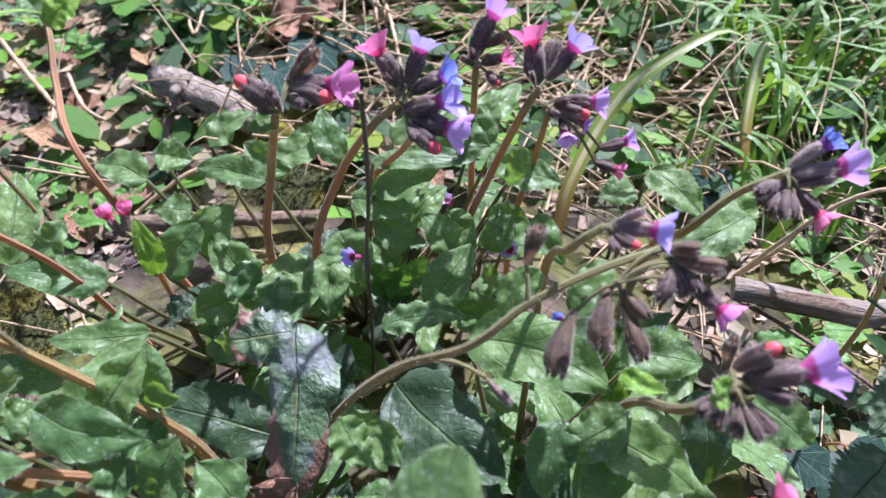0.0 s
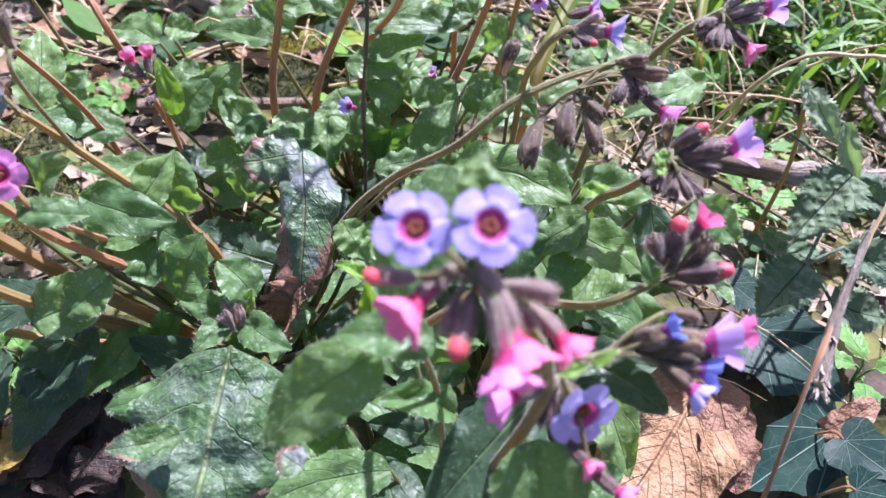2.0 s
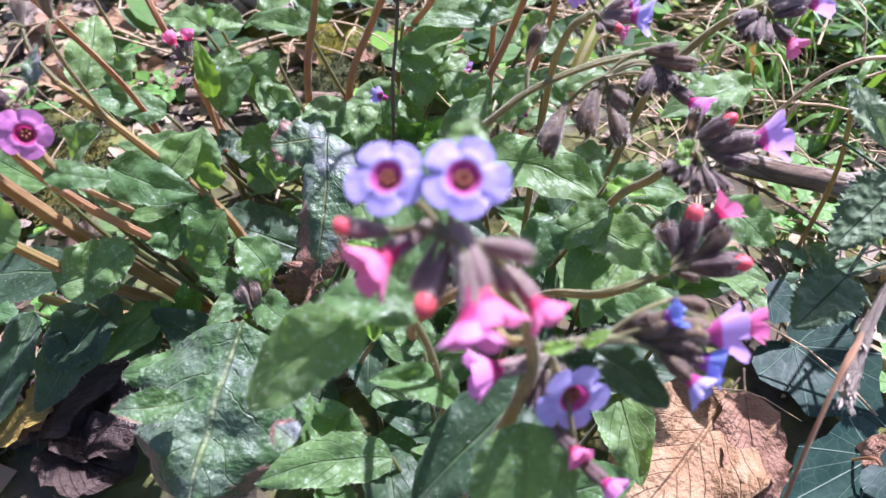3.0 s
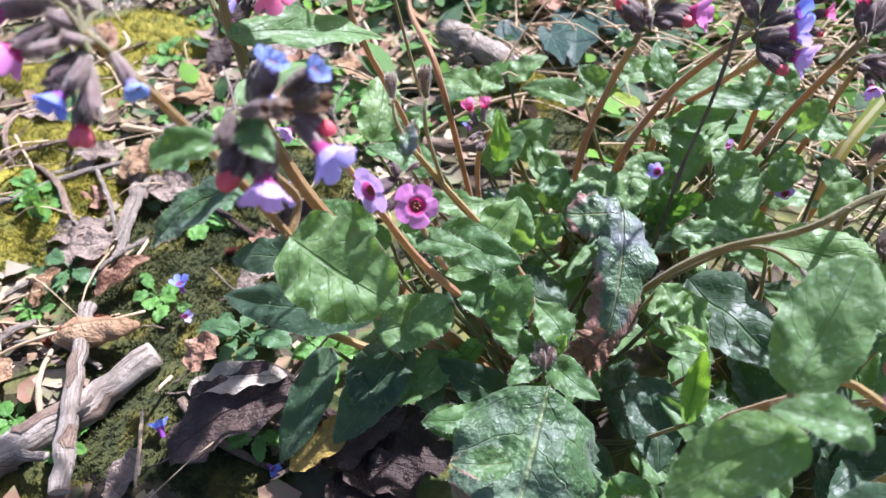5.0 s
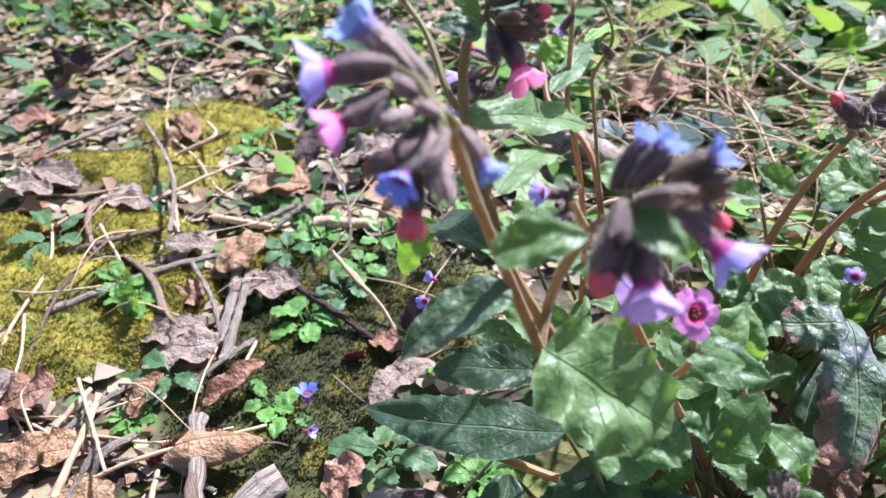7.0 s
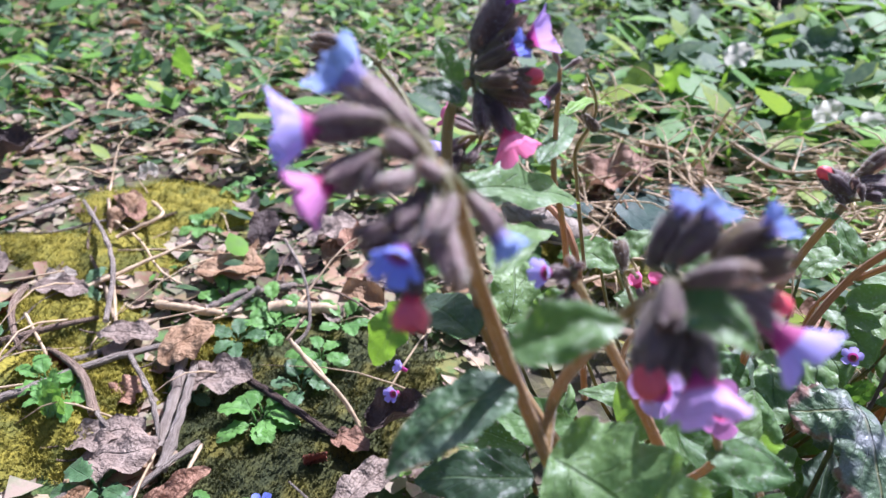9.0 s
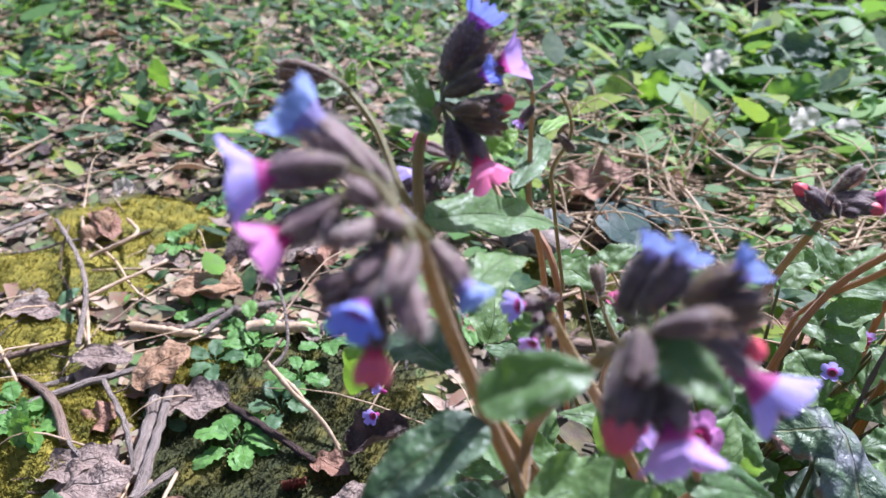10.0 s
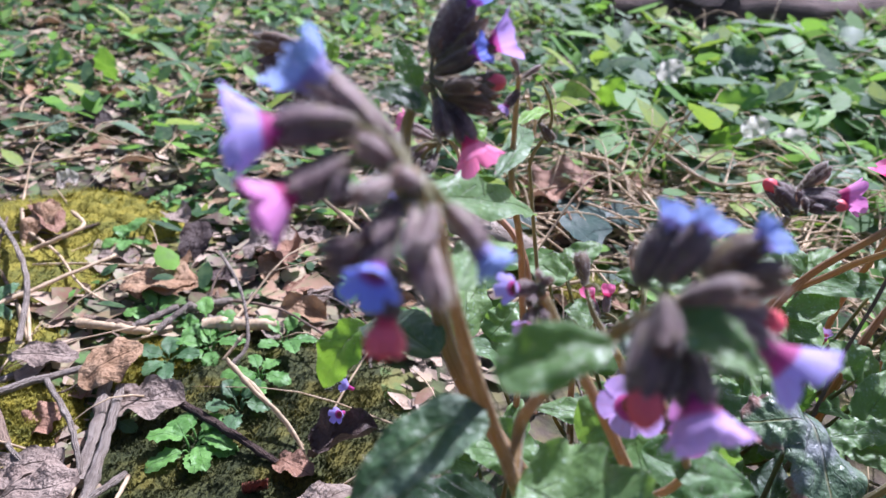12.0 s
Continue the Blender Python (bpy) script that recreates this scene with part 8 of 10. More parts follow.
rosette(plant_d, 0.05, 0.02, 4, 0.06, 0.03, 0.07, 22)
rosette(plant_d, -0.03, -0.03, 3, 0.06, 0.03, 0.06, 23)


# ---- sticks, litter, moss and herbs ----
branch("branch", ((-0.4016, -0.0573, 0.0100), (-0.3626, -0.0114, 0.0110), (-0.3288, 0.0486, 0.0120)), 0.0105, 0.0085, BARK, "weathered grey-brown branch half sunk in moss", "branch", seed=3)
branch("branch", ((-0.3272, -0.0387, 0.0180), (-0.3457, -0.0048, 0.0220), (-0.3681, 0.0367, 0.0220), (-0.3864, 0.0685, 0.0180)), 0.0052, 0.004, BARK, "split pale stick lying across a branch", "stick", seed=4)
branch("branch", ((0.1534, 0.2147, 0.0450), (0.2255, 0.1981, 0.0500), (0.2883, 0.1996, 0.0450), (0.3679, 0.2063, 0.0300)), 0.0068, 0.0062, BARK, "grey bare branch resting on leaves", "branch", seed=5)
branch("branch", ((-0.2382, 0.4089, 0.0340), (-0.2080, 0.3981, 0.0280), (-0.1620, 0.3802, 0.0180)), 0.0125, 0.0115, BARK, "short broken grey log", "log", seed=6, knots=1)
branch("branch", ((-0.2226, 0.2796, 0.0120), (-0.1607, 0.2837, 0.0140), (-0.0928, 0.2923, 0.0100)), 0.0055, 0.004, TWIG, "brown bare stick on the soil", "stick", seed=7)
branch("dry_stick", ((-0.0377, 0.1879, 0.1979), (-0.0387, 0.1835, 0.1536), (-0.0430, 0.1792, 0.1106), (-0.0444, 0.1748, 0.0676), (-0.0479, 0.1681, 0.0000)), 0.0008, 0.0010, TWIG, "thin dark upright dead stick", "stick", seed=8, knots=6)
dry_weed(((0.1305, -0.0245, 0.0120), (0.1212, -0.0148, 0.0850), (0.1326, 0.0205, 0.1280), (0.1592, 0.0596, 0.1300), (0.1966, 0.1137, 0.1400), (0.2279, 0.1594, 0.1500)), ((0.1354, 0.0175, 0.1265), (0.1400, 0.0280, 0.1280), (0.1495, 0.0456, 0.1310), (0.1671, 0.0722, 0.1320), (0.1790, 0.0888, 0.1340)))
branch("twig", ((-0.5327, 0.1214, 0.0120), (-0.5094, 0.1434, 0.0140), (-0.4754, 0.1796, 0.0150), (-0.4348, 0.2160, 0.0100)), 0.003, 0.002, BARK, "thin grey twig lying on moss", "twig", seed=11)
branch("twig", ((-0.3544, 0.1944, 0.0450), (-0.3351, 0.1828, 0.0350), (-0.3128, 0.1747, 0.0200), (-0.2948, 0.1581, 0.0040)), 0.0013, 0.0011, STRAW, "bent pale dry twig over moss", "twig", seed=12)
branch("twig", ((-0.3445, 0.1999, 0.0600), (-0.3525, 0.1872, 0.0500)), 0.001, 0.0009, STRAW, "bent pale dry twig over moss", "twig", seed=13)
branch("twig", ((-0.4786, 0.2517, 0.0080), (-0.4330, 0.2479, 0.0100)), 0.0028, 0.0026, TWIG, "short brown twig on the litter", "twig", seed=14)
branch("twig", ((-0.4038, 0.2665, 0.0080), (-0.3618, 0.2693, 0.0100)), 0.0034, 0.003, BARK, "short thick grey dead twig", "twig", seed=15)
branch("twig", ((-0.5161, 0.1661, 0.0100), (-0.4880, 0.1905, 0.0100), (-0.4772, 0.2218, 0.0080)), 0.0026, 0.002, BARK, "grey forked twig on the litter", "twig", seed=16)
branch("twig", ((-0.4067, 0.1266, 0.0080), (-0.4206, 0.1689, 0.0120), (-0.4339, 0.1996, 0.0120)), 0.0042, 0.0034, BARK, "pale split dry stick", "twig", seed=17)
branch("twig", ((-0.3886, 0.1911, 0.0100), (-0.3466, 0.1707, 0.0120), (-0.3146, 0.1578, 0.0080)), 0.0026, 0.0018, TWIG_DARK, "dark dead twig on moss", "twig", seed=18)
branch("twig", ((-0.3947, 0.4630, 0.0300), (-0.3221, 0.3896, 0.0250), (-0.3212, 0.3924, 0.0200)), 0.002, 0.0016, STRAW, "pale dry twig by moss", "twig", seed=19)
branch("twig", ((-0.2997, 0.3691, 0.0120), (-0.2685, 0.4229, 0.0200)), 0.003, 0.0026, TWIG, "short brown twig on the litter", "twig", seed=20)
branch("twig", ((-0.3284, 0.4321, 0.0200), (-0.2976, 0.3898, 0.0200), (-0.2721, 0.3787, 0.0120)), 0.0016, 0.001, STRAW, "thin pale bent dry root", "twig", seed=21)
branch("twig", ((-0.2133, 0.2726, 0.0300), (-0.1811, 0.2941, 0.0450), (-0.1401, 0.3162, 0.0500)), 0.0016, 0.0012, STRAW, "long straw-coloured dry stalk leaning", "twig", seed=22)
branch("twig", ((-0.2292, 0.3787, 0.0200), (-0.2196, 0.3406, 0.0120)), 0.0024, 0.0022, TWIG, "broken brown twig stub upright", "twig", seed=23)
branch("twig", ((0.1600, 0.2300, 0.0390), (0.1960, 0.2300, 0.1060), (0.2370, 0.2300, 0.1140), (0.2900, 0.2350, 0.1050)), 0.0013, 0.001, STRAW, "long pale straw among leaves", "twig", seed=24)
branch("twig", ((0.1570, 0.2229, 0.0300), (0.1818, 0.1926, 0.0400), (0.2115, 0.1503, 0.0500)), 0.0012, 0.0012, TWIG, "thin brown dead stem", "twig", seed=25)
branch("twig", ((0.3230, 0.3475, 0.0200), (0.3126, 0.2866, 0.0300), (0.3135, 0.2397, 0.0300)), 0.003, 0.0026, BARK, "grey dead twig in litter", "twig", seed=26)
branch("straw", ((-0.0734, 0.5466, 0.0200), (-0.0551, 0.5262, 0.1000)), 0.0018, 0.0012, STRAW, "pale dry grass stalk", "dry stalk", seed=40, knots=1, group='dry stalks')
branch("straw", ((-0.0530, 0.5711, 0.0200), (-0.0108, 0.6049, 0.0900)), 0.0018, 0.0012, STRAW, "pale dry grass stalk", "dry stalk", seed=41, knots=1, group='dry stalks')
branch("straw", ((-0.1339, 0.4983, 0.0700), (-0.0905, 0.5267, 0.0500), (-0.0749, 0.4866, 0.0300)), 0.0018, 0.0012, STRAW, "pale dry grass stalk", "dry stalk", seed=42, knots=1, group='dry stalks')
branch("straw", ((-0.0452, 0.5565, 0.0600), (0.0022, 0.5135, 0.0500), (0.0771, 0.5641, 0.0400)), 0.0018, 0.0012, STRAW, "pale dry grass stalk", "dry stalk", seed=43, knots=1, group='dry stalks')
branch("straw", ((-0.1045, 0.6297, 0.0200), (-0.0661, 0.4927, 0.0400), (-0.0455, 0.3983, 0.0300)), 0.0018, 0.0012, STRAW, "pale dry grass stalk", "dry stalk", seed=44, knots=1, group='dry stalks')
branch("straw", ((-0.0380, 0.5749, 0.0200), (0.0084, 0.5025, 0.0200)), 0.0018, 0.0012, STRAW, "pale dry grass stalk", "dry stalk", seed=45, knots=1, group='dry stalks')
branch("straw", ((-0.1094, 0.5619, 0.0500), (-0.0702, 0.5057, 0.0200)), 0.0018, 0.0012, STRAW, "pale dry grass stalk", "dry stalk", seed=46, knots=1, group='dry stalks')
branch("straw", ((-0.2050, 0.5525, 0.0300), (-0.1893, 0.5497, 0.0000)), 0.0018, 0.0012, STRAW, "pale dry grass stalk", "dry stalk", seed=47, knots=1, group='dry stalks')
branch("straw", ((-0.1906, 0.4956, 0.1200), (-0.1772, 0.5167, 0.0800), (-0.1915, 0.5363, 0.0200)), 0.0018, 0.0012, STRAW, "pale dry grass stalk", "dry stalk", seed=48, knots=1, group='dry stalks')
branch("straw", ((-0.0125, 0.6021, 0.0300), (0.0918, 0.6010, 0.0300)), 0.0018, 0.0012, STRAW, "pale dry grass stalk", "dry stalk", seed=49, knots=1, group='dry stalks')
branch("straw", ((0.0723, 0.6452, 0.0200), (0.1781, 0.6368, 0.0300)), 0.0018, 0.0012, STRAW, "pale dry grass stalk", "dry stalk", seed=50, knots=1, group='dry stalks')
branch("straw", ((-0.0447, 0.6714, 0.0300), (0.0131, 0.6993, 0.0500)), 0.0018, 0.0012, STRAW, "pale dry grass stalk", "dry stalk", seed=51, knots=1, group='dry stalks')
branch("straw", ((-0.7068, 0.5128, 0.0150), (-0.6554, 0.5501, 0.0200)), 0.0018, 0.0012, STRAW, "pale dry grass stalk", "dry stalk", seed=52, knots=1, group='dry stalks')
branch("straw", ((-0.6055, 0.3729, 0.0100), (-0.4918, 0.2143, 0.0120)), 0.0018, 0.0012, STRAW, "pale dry grass stalk", "dry stalk", seed=53, knots=1, group='dry stalks')
branch("straw", ((-0.5436, 0.2392, 0.0120), (-0.4883, 0.3122, 0.0200)), 0.0018, 0.0012, STRAW, "pale dry grass stalk", "dry stalk", seed=54, knots=1, group='dry stalks')
branch("straw", ((-0.6958, 0.7915, 0.0200), (-0.6197, 0.7373, 0.0200), (-0.5557, 0.5489, 0.0100)), 0.0018, 0.0012, STRAW, "pale dry grass stalk", "dry stalk", seed=55, knots=1, group='dry stalks')
branch("straw", ((-0.4713, 0.8621, 0.0200), (-0.3904, 0.7001, 0.0100)), 0.0018, 0.0012, STRAW, "pale dry grass stalk", "dry stalk", seed=56, knots=1, group='dry stalks')
branch("straw", ((-0.7535, 0.4674, 0.0100), (-0.7389, 0.5199, 0.0150)), 0.0018, 0.0012, STRAW, "pale dry grass stalk", "dry stalk", seed=57, knots=1, group='dry stalks')
branch("straw", ((-0.4381, 0.0099, 0.0100), (-0.4017, 0.0373, 0.0200), (-0.3461, 0.0730, 0.0200)), 0.0012, 0.0009, STRAW, "pale dry grass stalk", "dry stalk", seed=60, knots=1, group='dry stalks')
branch("straw", ((-0.4685, 0.0738, 0.0200), (-0.4072, 0.0213, 0.0300)), 0.0012, 0.0009, STRAW, "pale dry grass stalk", "dry stalk", seed=61, knots=1, group='dry stalks')
branch("straw", ((-0.3148, 0.0154, 0.0120), (-0.2954, -0.0241, 0.0100)), 0.0012, 0.0009, STRAW, "pale dry grass stalk", "dry stalk", seed=62, knots=1, group='dry stalks')
branch("straw", ((-0.5170, 0.2430, 0.0200), (-0.4991, 0.2220, 0.0100)), 0.0012, 0.0009, STRAW, "pale dry grass stalk", "dry stalk", seed=63, knots=1, group='dry stalks')
branch("straw", ((-0.5512, 0.2040, 0.0200), (-0.5072, 0.1707, 0.0100)), 0.0012, 0.0009, STRAW, "pale dry grass stalk", "dry stalk", seed=64, knots=1, group='dry stalks')
branch("straw", ((-0.2702, 0.4180, 0.0200), (-0.2094, 0.3843, 0.0200), (-0.1130, 0.3436, 0.0500)), 0.0012, 0.0009, STRAW, "pale dry grass stalk", "dry stalk", seed=65, knots=1, group='dry stalks')
branch("straw", ((-0.3112, 0.0396, 0.0100), (-0.3094, 0.0233, 0.0200)), 0.0012, 0.0009, STRAW, "pale dry grass stalk", "dry stalk", seed=66, knots=1, group='dry stalks')
branch("straw", ((-0.3849, 0.1333, 0.0120), (-0.3804, 0.0917, 0.0140)), 0.0012, 0.0009, STRAW, "pale dry grass stalk", "dry stalk", seed=67, knots=1, group='dry stalks')
branch("straw", ((-0.2571, 0.5275, 0.0200), (-0.2319, 0.4769, 0.0300), (-0.2366, 0.5302, 0.0300)), 0.0015, 0.0011, STRAW, "pale dry grass stalk", "dry stalk", seed=80, knots=1, group='dry stalks')
branch("straw", ((-0.1548, 0.5330, 0.0300), (-0.1393, 0.4785, 0.0200)), 0.0015, 0.0011, STRAW, "pale dry grass stalk", "dry stalk", seed=81, knots=1, group='dry stalks')
branch("straw", ((-0.1128, 0.5173, 0.0400), (-0.1299, 0.4959, 0.0200)), 0.0015, 0.0011, STRAW, "pale dry grass stalk", "dry stalk", seed=82, knots=1, group='dry stalks')
branch("straw", ((-0.0807, 0.5183, 0.0400), (-0.0501, 0.4667, 0.0300)), 0.0015, 0.0011, STRAW, "pale dry grass stalk", "dry stalk", seed=83, knots=1, group='dry stalks')
branch("straw", ((0.1091, 0.5101, 0.0300), (0.1860, 0.5306, 0.0300), (0.2687, 0.5043, 0.0500)), 0.0015, 0.0011, STRAW, "pale dry grass stalk", "dry stalk", seed=84, knots=1, group='dry stalks')
branch("straw", ((0.2053, 0.4905, 0.0200), (0.2709, 0.4669, 0.0400), (0.3286, 0.4576, 0.0500)), 0.0015, 0.0011, STRAW, "pale dry grass stalk", "dry stalk", seed=85, knots=1, group='dry stalks')
branch("straw", ((0.1662, 0.2408, 0.0200), (0.1857, 0.2421, 0.0500), (0.1947, 0.2469, 0.0700)), 0.0015, 0.0011, STRAW, "pale dry grass stalk", "dry stalk", seed=86, knots=1, group='dry stalks')
branch("straw", ((0.1821, 0.2209, 0.0100), (0.1672, 0.2235, 0.0600)), 0.0015, 0.0011, STRAW, "pale dry grass stalk", "dry stalk", seed=87, knots=1, group='dry stalks')
branch("straw", ((0.0003, 0.2881, 0.0500), (0.0304, 0.2856, 0.0300), (0.0646, 0.2808, 0.0200)), 0.0015, 0.0011, STRAW, "pale dry grass stalk", "dry stalk", seed=88, knots=1, group='dry stalks')
branch("log", ((-0.0067, 1.3070, 0.0500), (0.2731, 1.3656, 0.0600), (0.6534, 1.5925, 0.0500)), 0.045, 0.040, TWIG_DARK, "dark fallen log at the edge of the herbs", "log", seed=31)
branch("branch", ((0.2319, 1.2446, 0.0200), (0.3467, 1.3290, 0.0300), (0.4843, 1.4296, 0.0400)), 0.006, 0.004, TWIG, "thin fallen branch among herbs", "branch", seed=32)
branch("twig", ((-0.4383, 0.0106, 0.0100), (-0.4418, 0.0450, 0.0200), (-0.4554, 0.0709, 0.0120)), 0.0022, 0.0017600000000000003, STRAW, "pale straw-coloured twig in the litter", "twig", seed=300, group='twigs')
branch("twig", ((-0.4264, 0.0098, 0.0160), (-0.4289, 0.0362, 0.0220), (-0.4608, 0.0653, 0.0120)), 0.0016, 0.00128, BARK, "pale grey-brown broken twig in the litter", "twig", seed=301, group='twigs')
branch("twig", ((-0.4269, 0.0201, 0.0100), (-0.4224, 0.0357, 0.0200), (-0.4196, 0.0540, 0.0100)), 0.0026, 0.00208, BARK, "pale grey-brown broken twig in the litter", "twig", seed=302, group='twigs')
branch("twig", ((-0.4673, 0.0302, 0.0100), (-0.4629, 0.0592, 0.0140), (-0.4646, 0.0743, 0.0100)), 0.0018, 0.00144, STRAW, "pale straw-coloured twig in the litter", "twig", seed=303, group='twigs')
branch("twig", ((-0.3972, 0.1128, 0.0120), (-0.4068, 0.1549, 0.0180), (-0.4200, 0.1904, 0.0140)), 0.003, 0.0024000000000000002, BARK, "pale grey-brown broken twig in the litter", "twig", seed=304, group='twigs')
branch("twig", ((-0.4089, 0.0890, 0.0100), (-0.3964, 0.1096, 0.0160), (-0.3884, 0.1362, 0.0100)), 0.002, 0.0016, BARK, "pale grey-brown broken twig in the litter", "twig", seed=305, group='twigs')
branch("twig", ((-0.4790, 0.2446, 0.0100), (-0.4270, 0.2406, 0.0140)), 0.003, 0.0024000000000000002, STRAW, "pale straw-coloured twig in the litter", "twig", seed=306, group='twigs')
branch("twig", ((-0.4414, 0.2444, 0.0120), (-0.4201, 0.2675, 0.0160)), 0.0026, 0.00208, BARK, "pale grey-brown broken twig in the litter", "twig", seed=307, group='twigs')
branch("twig", ((-0.4248, 0.2452, 0.0120), (-0.4115, 0.2709, 0.0180)), 0.0024, 0.0019199999999999998, BARK, "pale grey-brown broken twig in the litter", "twig", seed=308, group='twigs')
branch("twig", ((-0.3960, 0.2561, 0.0140), (-0.3476, 0.2645, 0.0140)), 0.0045, 0.0036, STRAW, "pale straw-coloured twig in the litter", "twig", seed=309, group='twigs')
branch("twig", ((-0.4169, 0.2699, 0.0120), (-0.3895, 0.2867, 0.0120)), 0.0032, 0.00256, BARK, "pale grey-brown broken twig in the litter", "twig", seed=310, group='twigs')
branch("twig", ((-0.4846, 0.1992, 0.0300), (-0.5091, 0.2457, 0.0340), (-0.5521, 0.2953, 0.0280), (-0.6175, 0.3567, 0.0150)), 0.0019, 0.00152, BARK, "pale grey-brown broken twig in the litter", "twig", seed=311, group='twigs')
branch("twig", ((-0.5493, 0.3044, 0.0200), (-0.5221, 0.3288, 0.0300), (-0.5540, 0.3644, 0.0200)), 0.0017, 0.00136, STRAW, "pale straw-coloured twig in the litter", "twig", seed=312, group='twigs')
branch("twig", ((-0.6717, 0.2865, 0.0140), (-0.6395, 0.3255, 0.0200), (-0.6362, 0.3687, 0.0120)), 0.002, 0.0016, BARK, "pale grey-brown broken twig in the litter", "twig", seed=313, group='twigs')
branch("twig", ((-0.3541, 0.1990, 0.0350), (-0.3497, 0.2158, 0.0400), (-0.3672, 0.2525, 0.0500), (-0.3968, 0.2918, 0.0500)), 0.0012, 0.0009599999999999999, BARK, "pale grey-brown broken twig in the litter", "twig", seed=314, group='twigs')
branch("twig", ((-0.3537, 0.2019, 0.0300), (-0.3351, 0.1942, 0.0200), (-0.3030, 0.1690, 0.0100)), 0.0013, 0.00104, STRAW, "pale straw-coloured twig in the litter", "twig", seed=315, group='twigs')
branch("twig", ((-0.4979, 0.1742, 0.0100), (-0.4496, 0.1368, 0.0140), (-0.4399, 0.1327, 0.0100)), 0.0016, 0.00128, BARK, "pale grey-brown broken twig in the litter", "twig", seed=316, group='twigs')
branch("twig", ((-0.4622, 0.1862, 0.0160), (-0.4262, 0.1531, 0.0200), (-0.4083, 0.1291, 0.0120)), 0.0017, 0.00136, BARK, "pale grey-brown broken twig in the litter", "twig", seed=317, group='twigs')
branch("twig", ((-0.3576, -0.0189, 0.0100), (-0.3789, 0.0121, 0.0200), (-0.3933, 0.0365, 0.0120)), 0.0018, 0.00144, STRAW, "pale straw-coloured twig in the litter", "twig", seed=318, group='twigs')
branch("twig", ((-0.4593, 0.0361, 0.0120), (-0.4509, 0.0640, 0.0140), (-0.4377, 0.0901, 0.0100)), 0.002, 0.0016, BARK, "pale grey-brown broken twig in the litter", "twig", seed=319, group='twigs')
rolled_leaf((-0.3842, 0.0464, 0.0120), (-0.3436, 0.0638, 0.0120), 0.0111, DRY_TAN, "curled tan beech leaf on the litter")
dry_leaf((-0.4141, -0.0196, 0.0080), (-0.4158, 0.0252, 0.0140), 0.0311, DRY_TAN, seed=2, label='tan dry leaf leaning on twigs')
dry_leaf((-0.2846, 0.0250, 0.0300), (-0.2325, 0.0464, 0.0340), 0.0183, DRY_PALE, seed=3, roll=0.3, label='pale grey underside of a rolled dry leaf')
dry_leaf((-0.2848, -0.0066, 0.0120), (-0.2261, 0.0469, 0.0300), 0.0393, DRY_DARK, seed=4, roll=0.2, arch=0.1, label='large dark brown rolled dry leaf')
dry_leaf((-0.2095, 0.0137, 0.0120), (-0.1636, 0.0497, 0.0300), 0.0386, DRY_DARK, seed=5, label='dark brown dead leaf under the lungwort')
dry_leaf((-0.1770, 0.0094, 0.0140), (-0.1374, 0.0422, 0.0200), 0.0436, DRY_DARK, seed=6, label='dark brown dead leaf under the lungwort')
dry_leaf((-0.2125, 0.0072, 0.0180), (-0.1973, 0.0261, 0.0200), 0.0176, DRY_TAN, seed=7)
dry_leaf((-0.4692, 0.2807, 0.0160), (-0.4179, 0.2938, 0.0200), 0.0319, DRY_TAN, seed=8, roll=0.0, arch=0.05, wave=0.12, label='flat orange-brown dry leaf')
dry_leaf((-0.4445, 0.1879, 0.0140), (-0.4148, 0.2129, 0.0280), 0.0378, DRY_TAN, seed=9, roll=-0.1, arch=0.03, wave=0.08, label='broken tan dry leaf on twigs')
dry_leaf((-0.4956, 0.2009, 0.0160), (-0.4529, 0.2050, 0.0180), 0.0184, DRY_GREY, seed=10, roll=0.1, label='grey-brown dry leaf over a twig')
dry_leaf((-0.4621, 0.1195, 0.0080), (-0.4236, 0.1391, 0.0120), 0.0220, DRY_GREY, seed=11)
dry_leaf((-0.4562, 0.1540, 0.0060), (-0.4439, 0.1710, 0.0120), 0.0204, DRY_BROWN, seed=12)
dry_leaf((-0.2968, 0.1656, 0.0100), (-0.2617, 0.1721, 0.0300), 0.0258, DRY_DARK, seed=13, roll=0.9, label='dark curled dry leaf on soil')
dry_leaf((-0.3159, 0.1611, 0.0060), (-0.2919, 0.1496, 0.0120), 0.0160, DRY_BROWN, seed=14)
dry_leaf((-0.4231, 0.1812, 0.0080), (-0.3786, 0.1870, 0.0140), 0.0280, DRY_GREY, seed=15)
dry_leaf((-0.5916, 0.3598, 0.0080), (-0.5704, 0.3691, 0.0200), 0.0199, DRY_BROWN, seed=16)
dry_leaf((-0.5797, 0.2495, 0.0080), (-0.5546, 0.2601, 0.0120), 0.0188, DRY_PALE, seed=17)
dry_leaf((-0.1318, 0.5540, 0.0120), (-0.0830, 0.5567, 0.0300), 0.0412, DRY_BROWN, seed=18, label='brown curled leaf among straw')
dry_leaf((-0.0787, 0.5607, 0.0120), (-0.0342, 0.5628, 0.0200), 0.0295, DRY_BROWN, seed=19)
dry_leaf((-0.5996, 0.4115, 0.0120), (-0.5794, 0.4204, 0.0160), 0.0182, DRY_PALE, seed=20, label='small bleached leaf on moss')
dry_leaf((-0.0100, 0.7800, 0.0700), (0.0170, 0.7830, 0.0930), 0.0300, DRY_WHITE, seed=21, roll=0.1, normal=(-0.1, -0.8, 0.55), label="bleached whitish leaf among green herbs")
dry_leaf((0.0560, 0.6300, 0.0640), (0.0800, 0.6230, 0.0800), 0.0220, DRY_WHITE, seed=22, roll=0.1, normal=(0.1, -0.8, 0.55), label="bleached whitish leaf among green herbs")
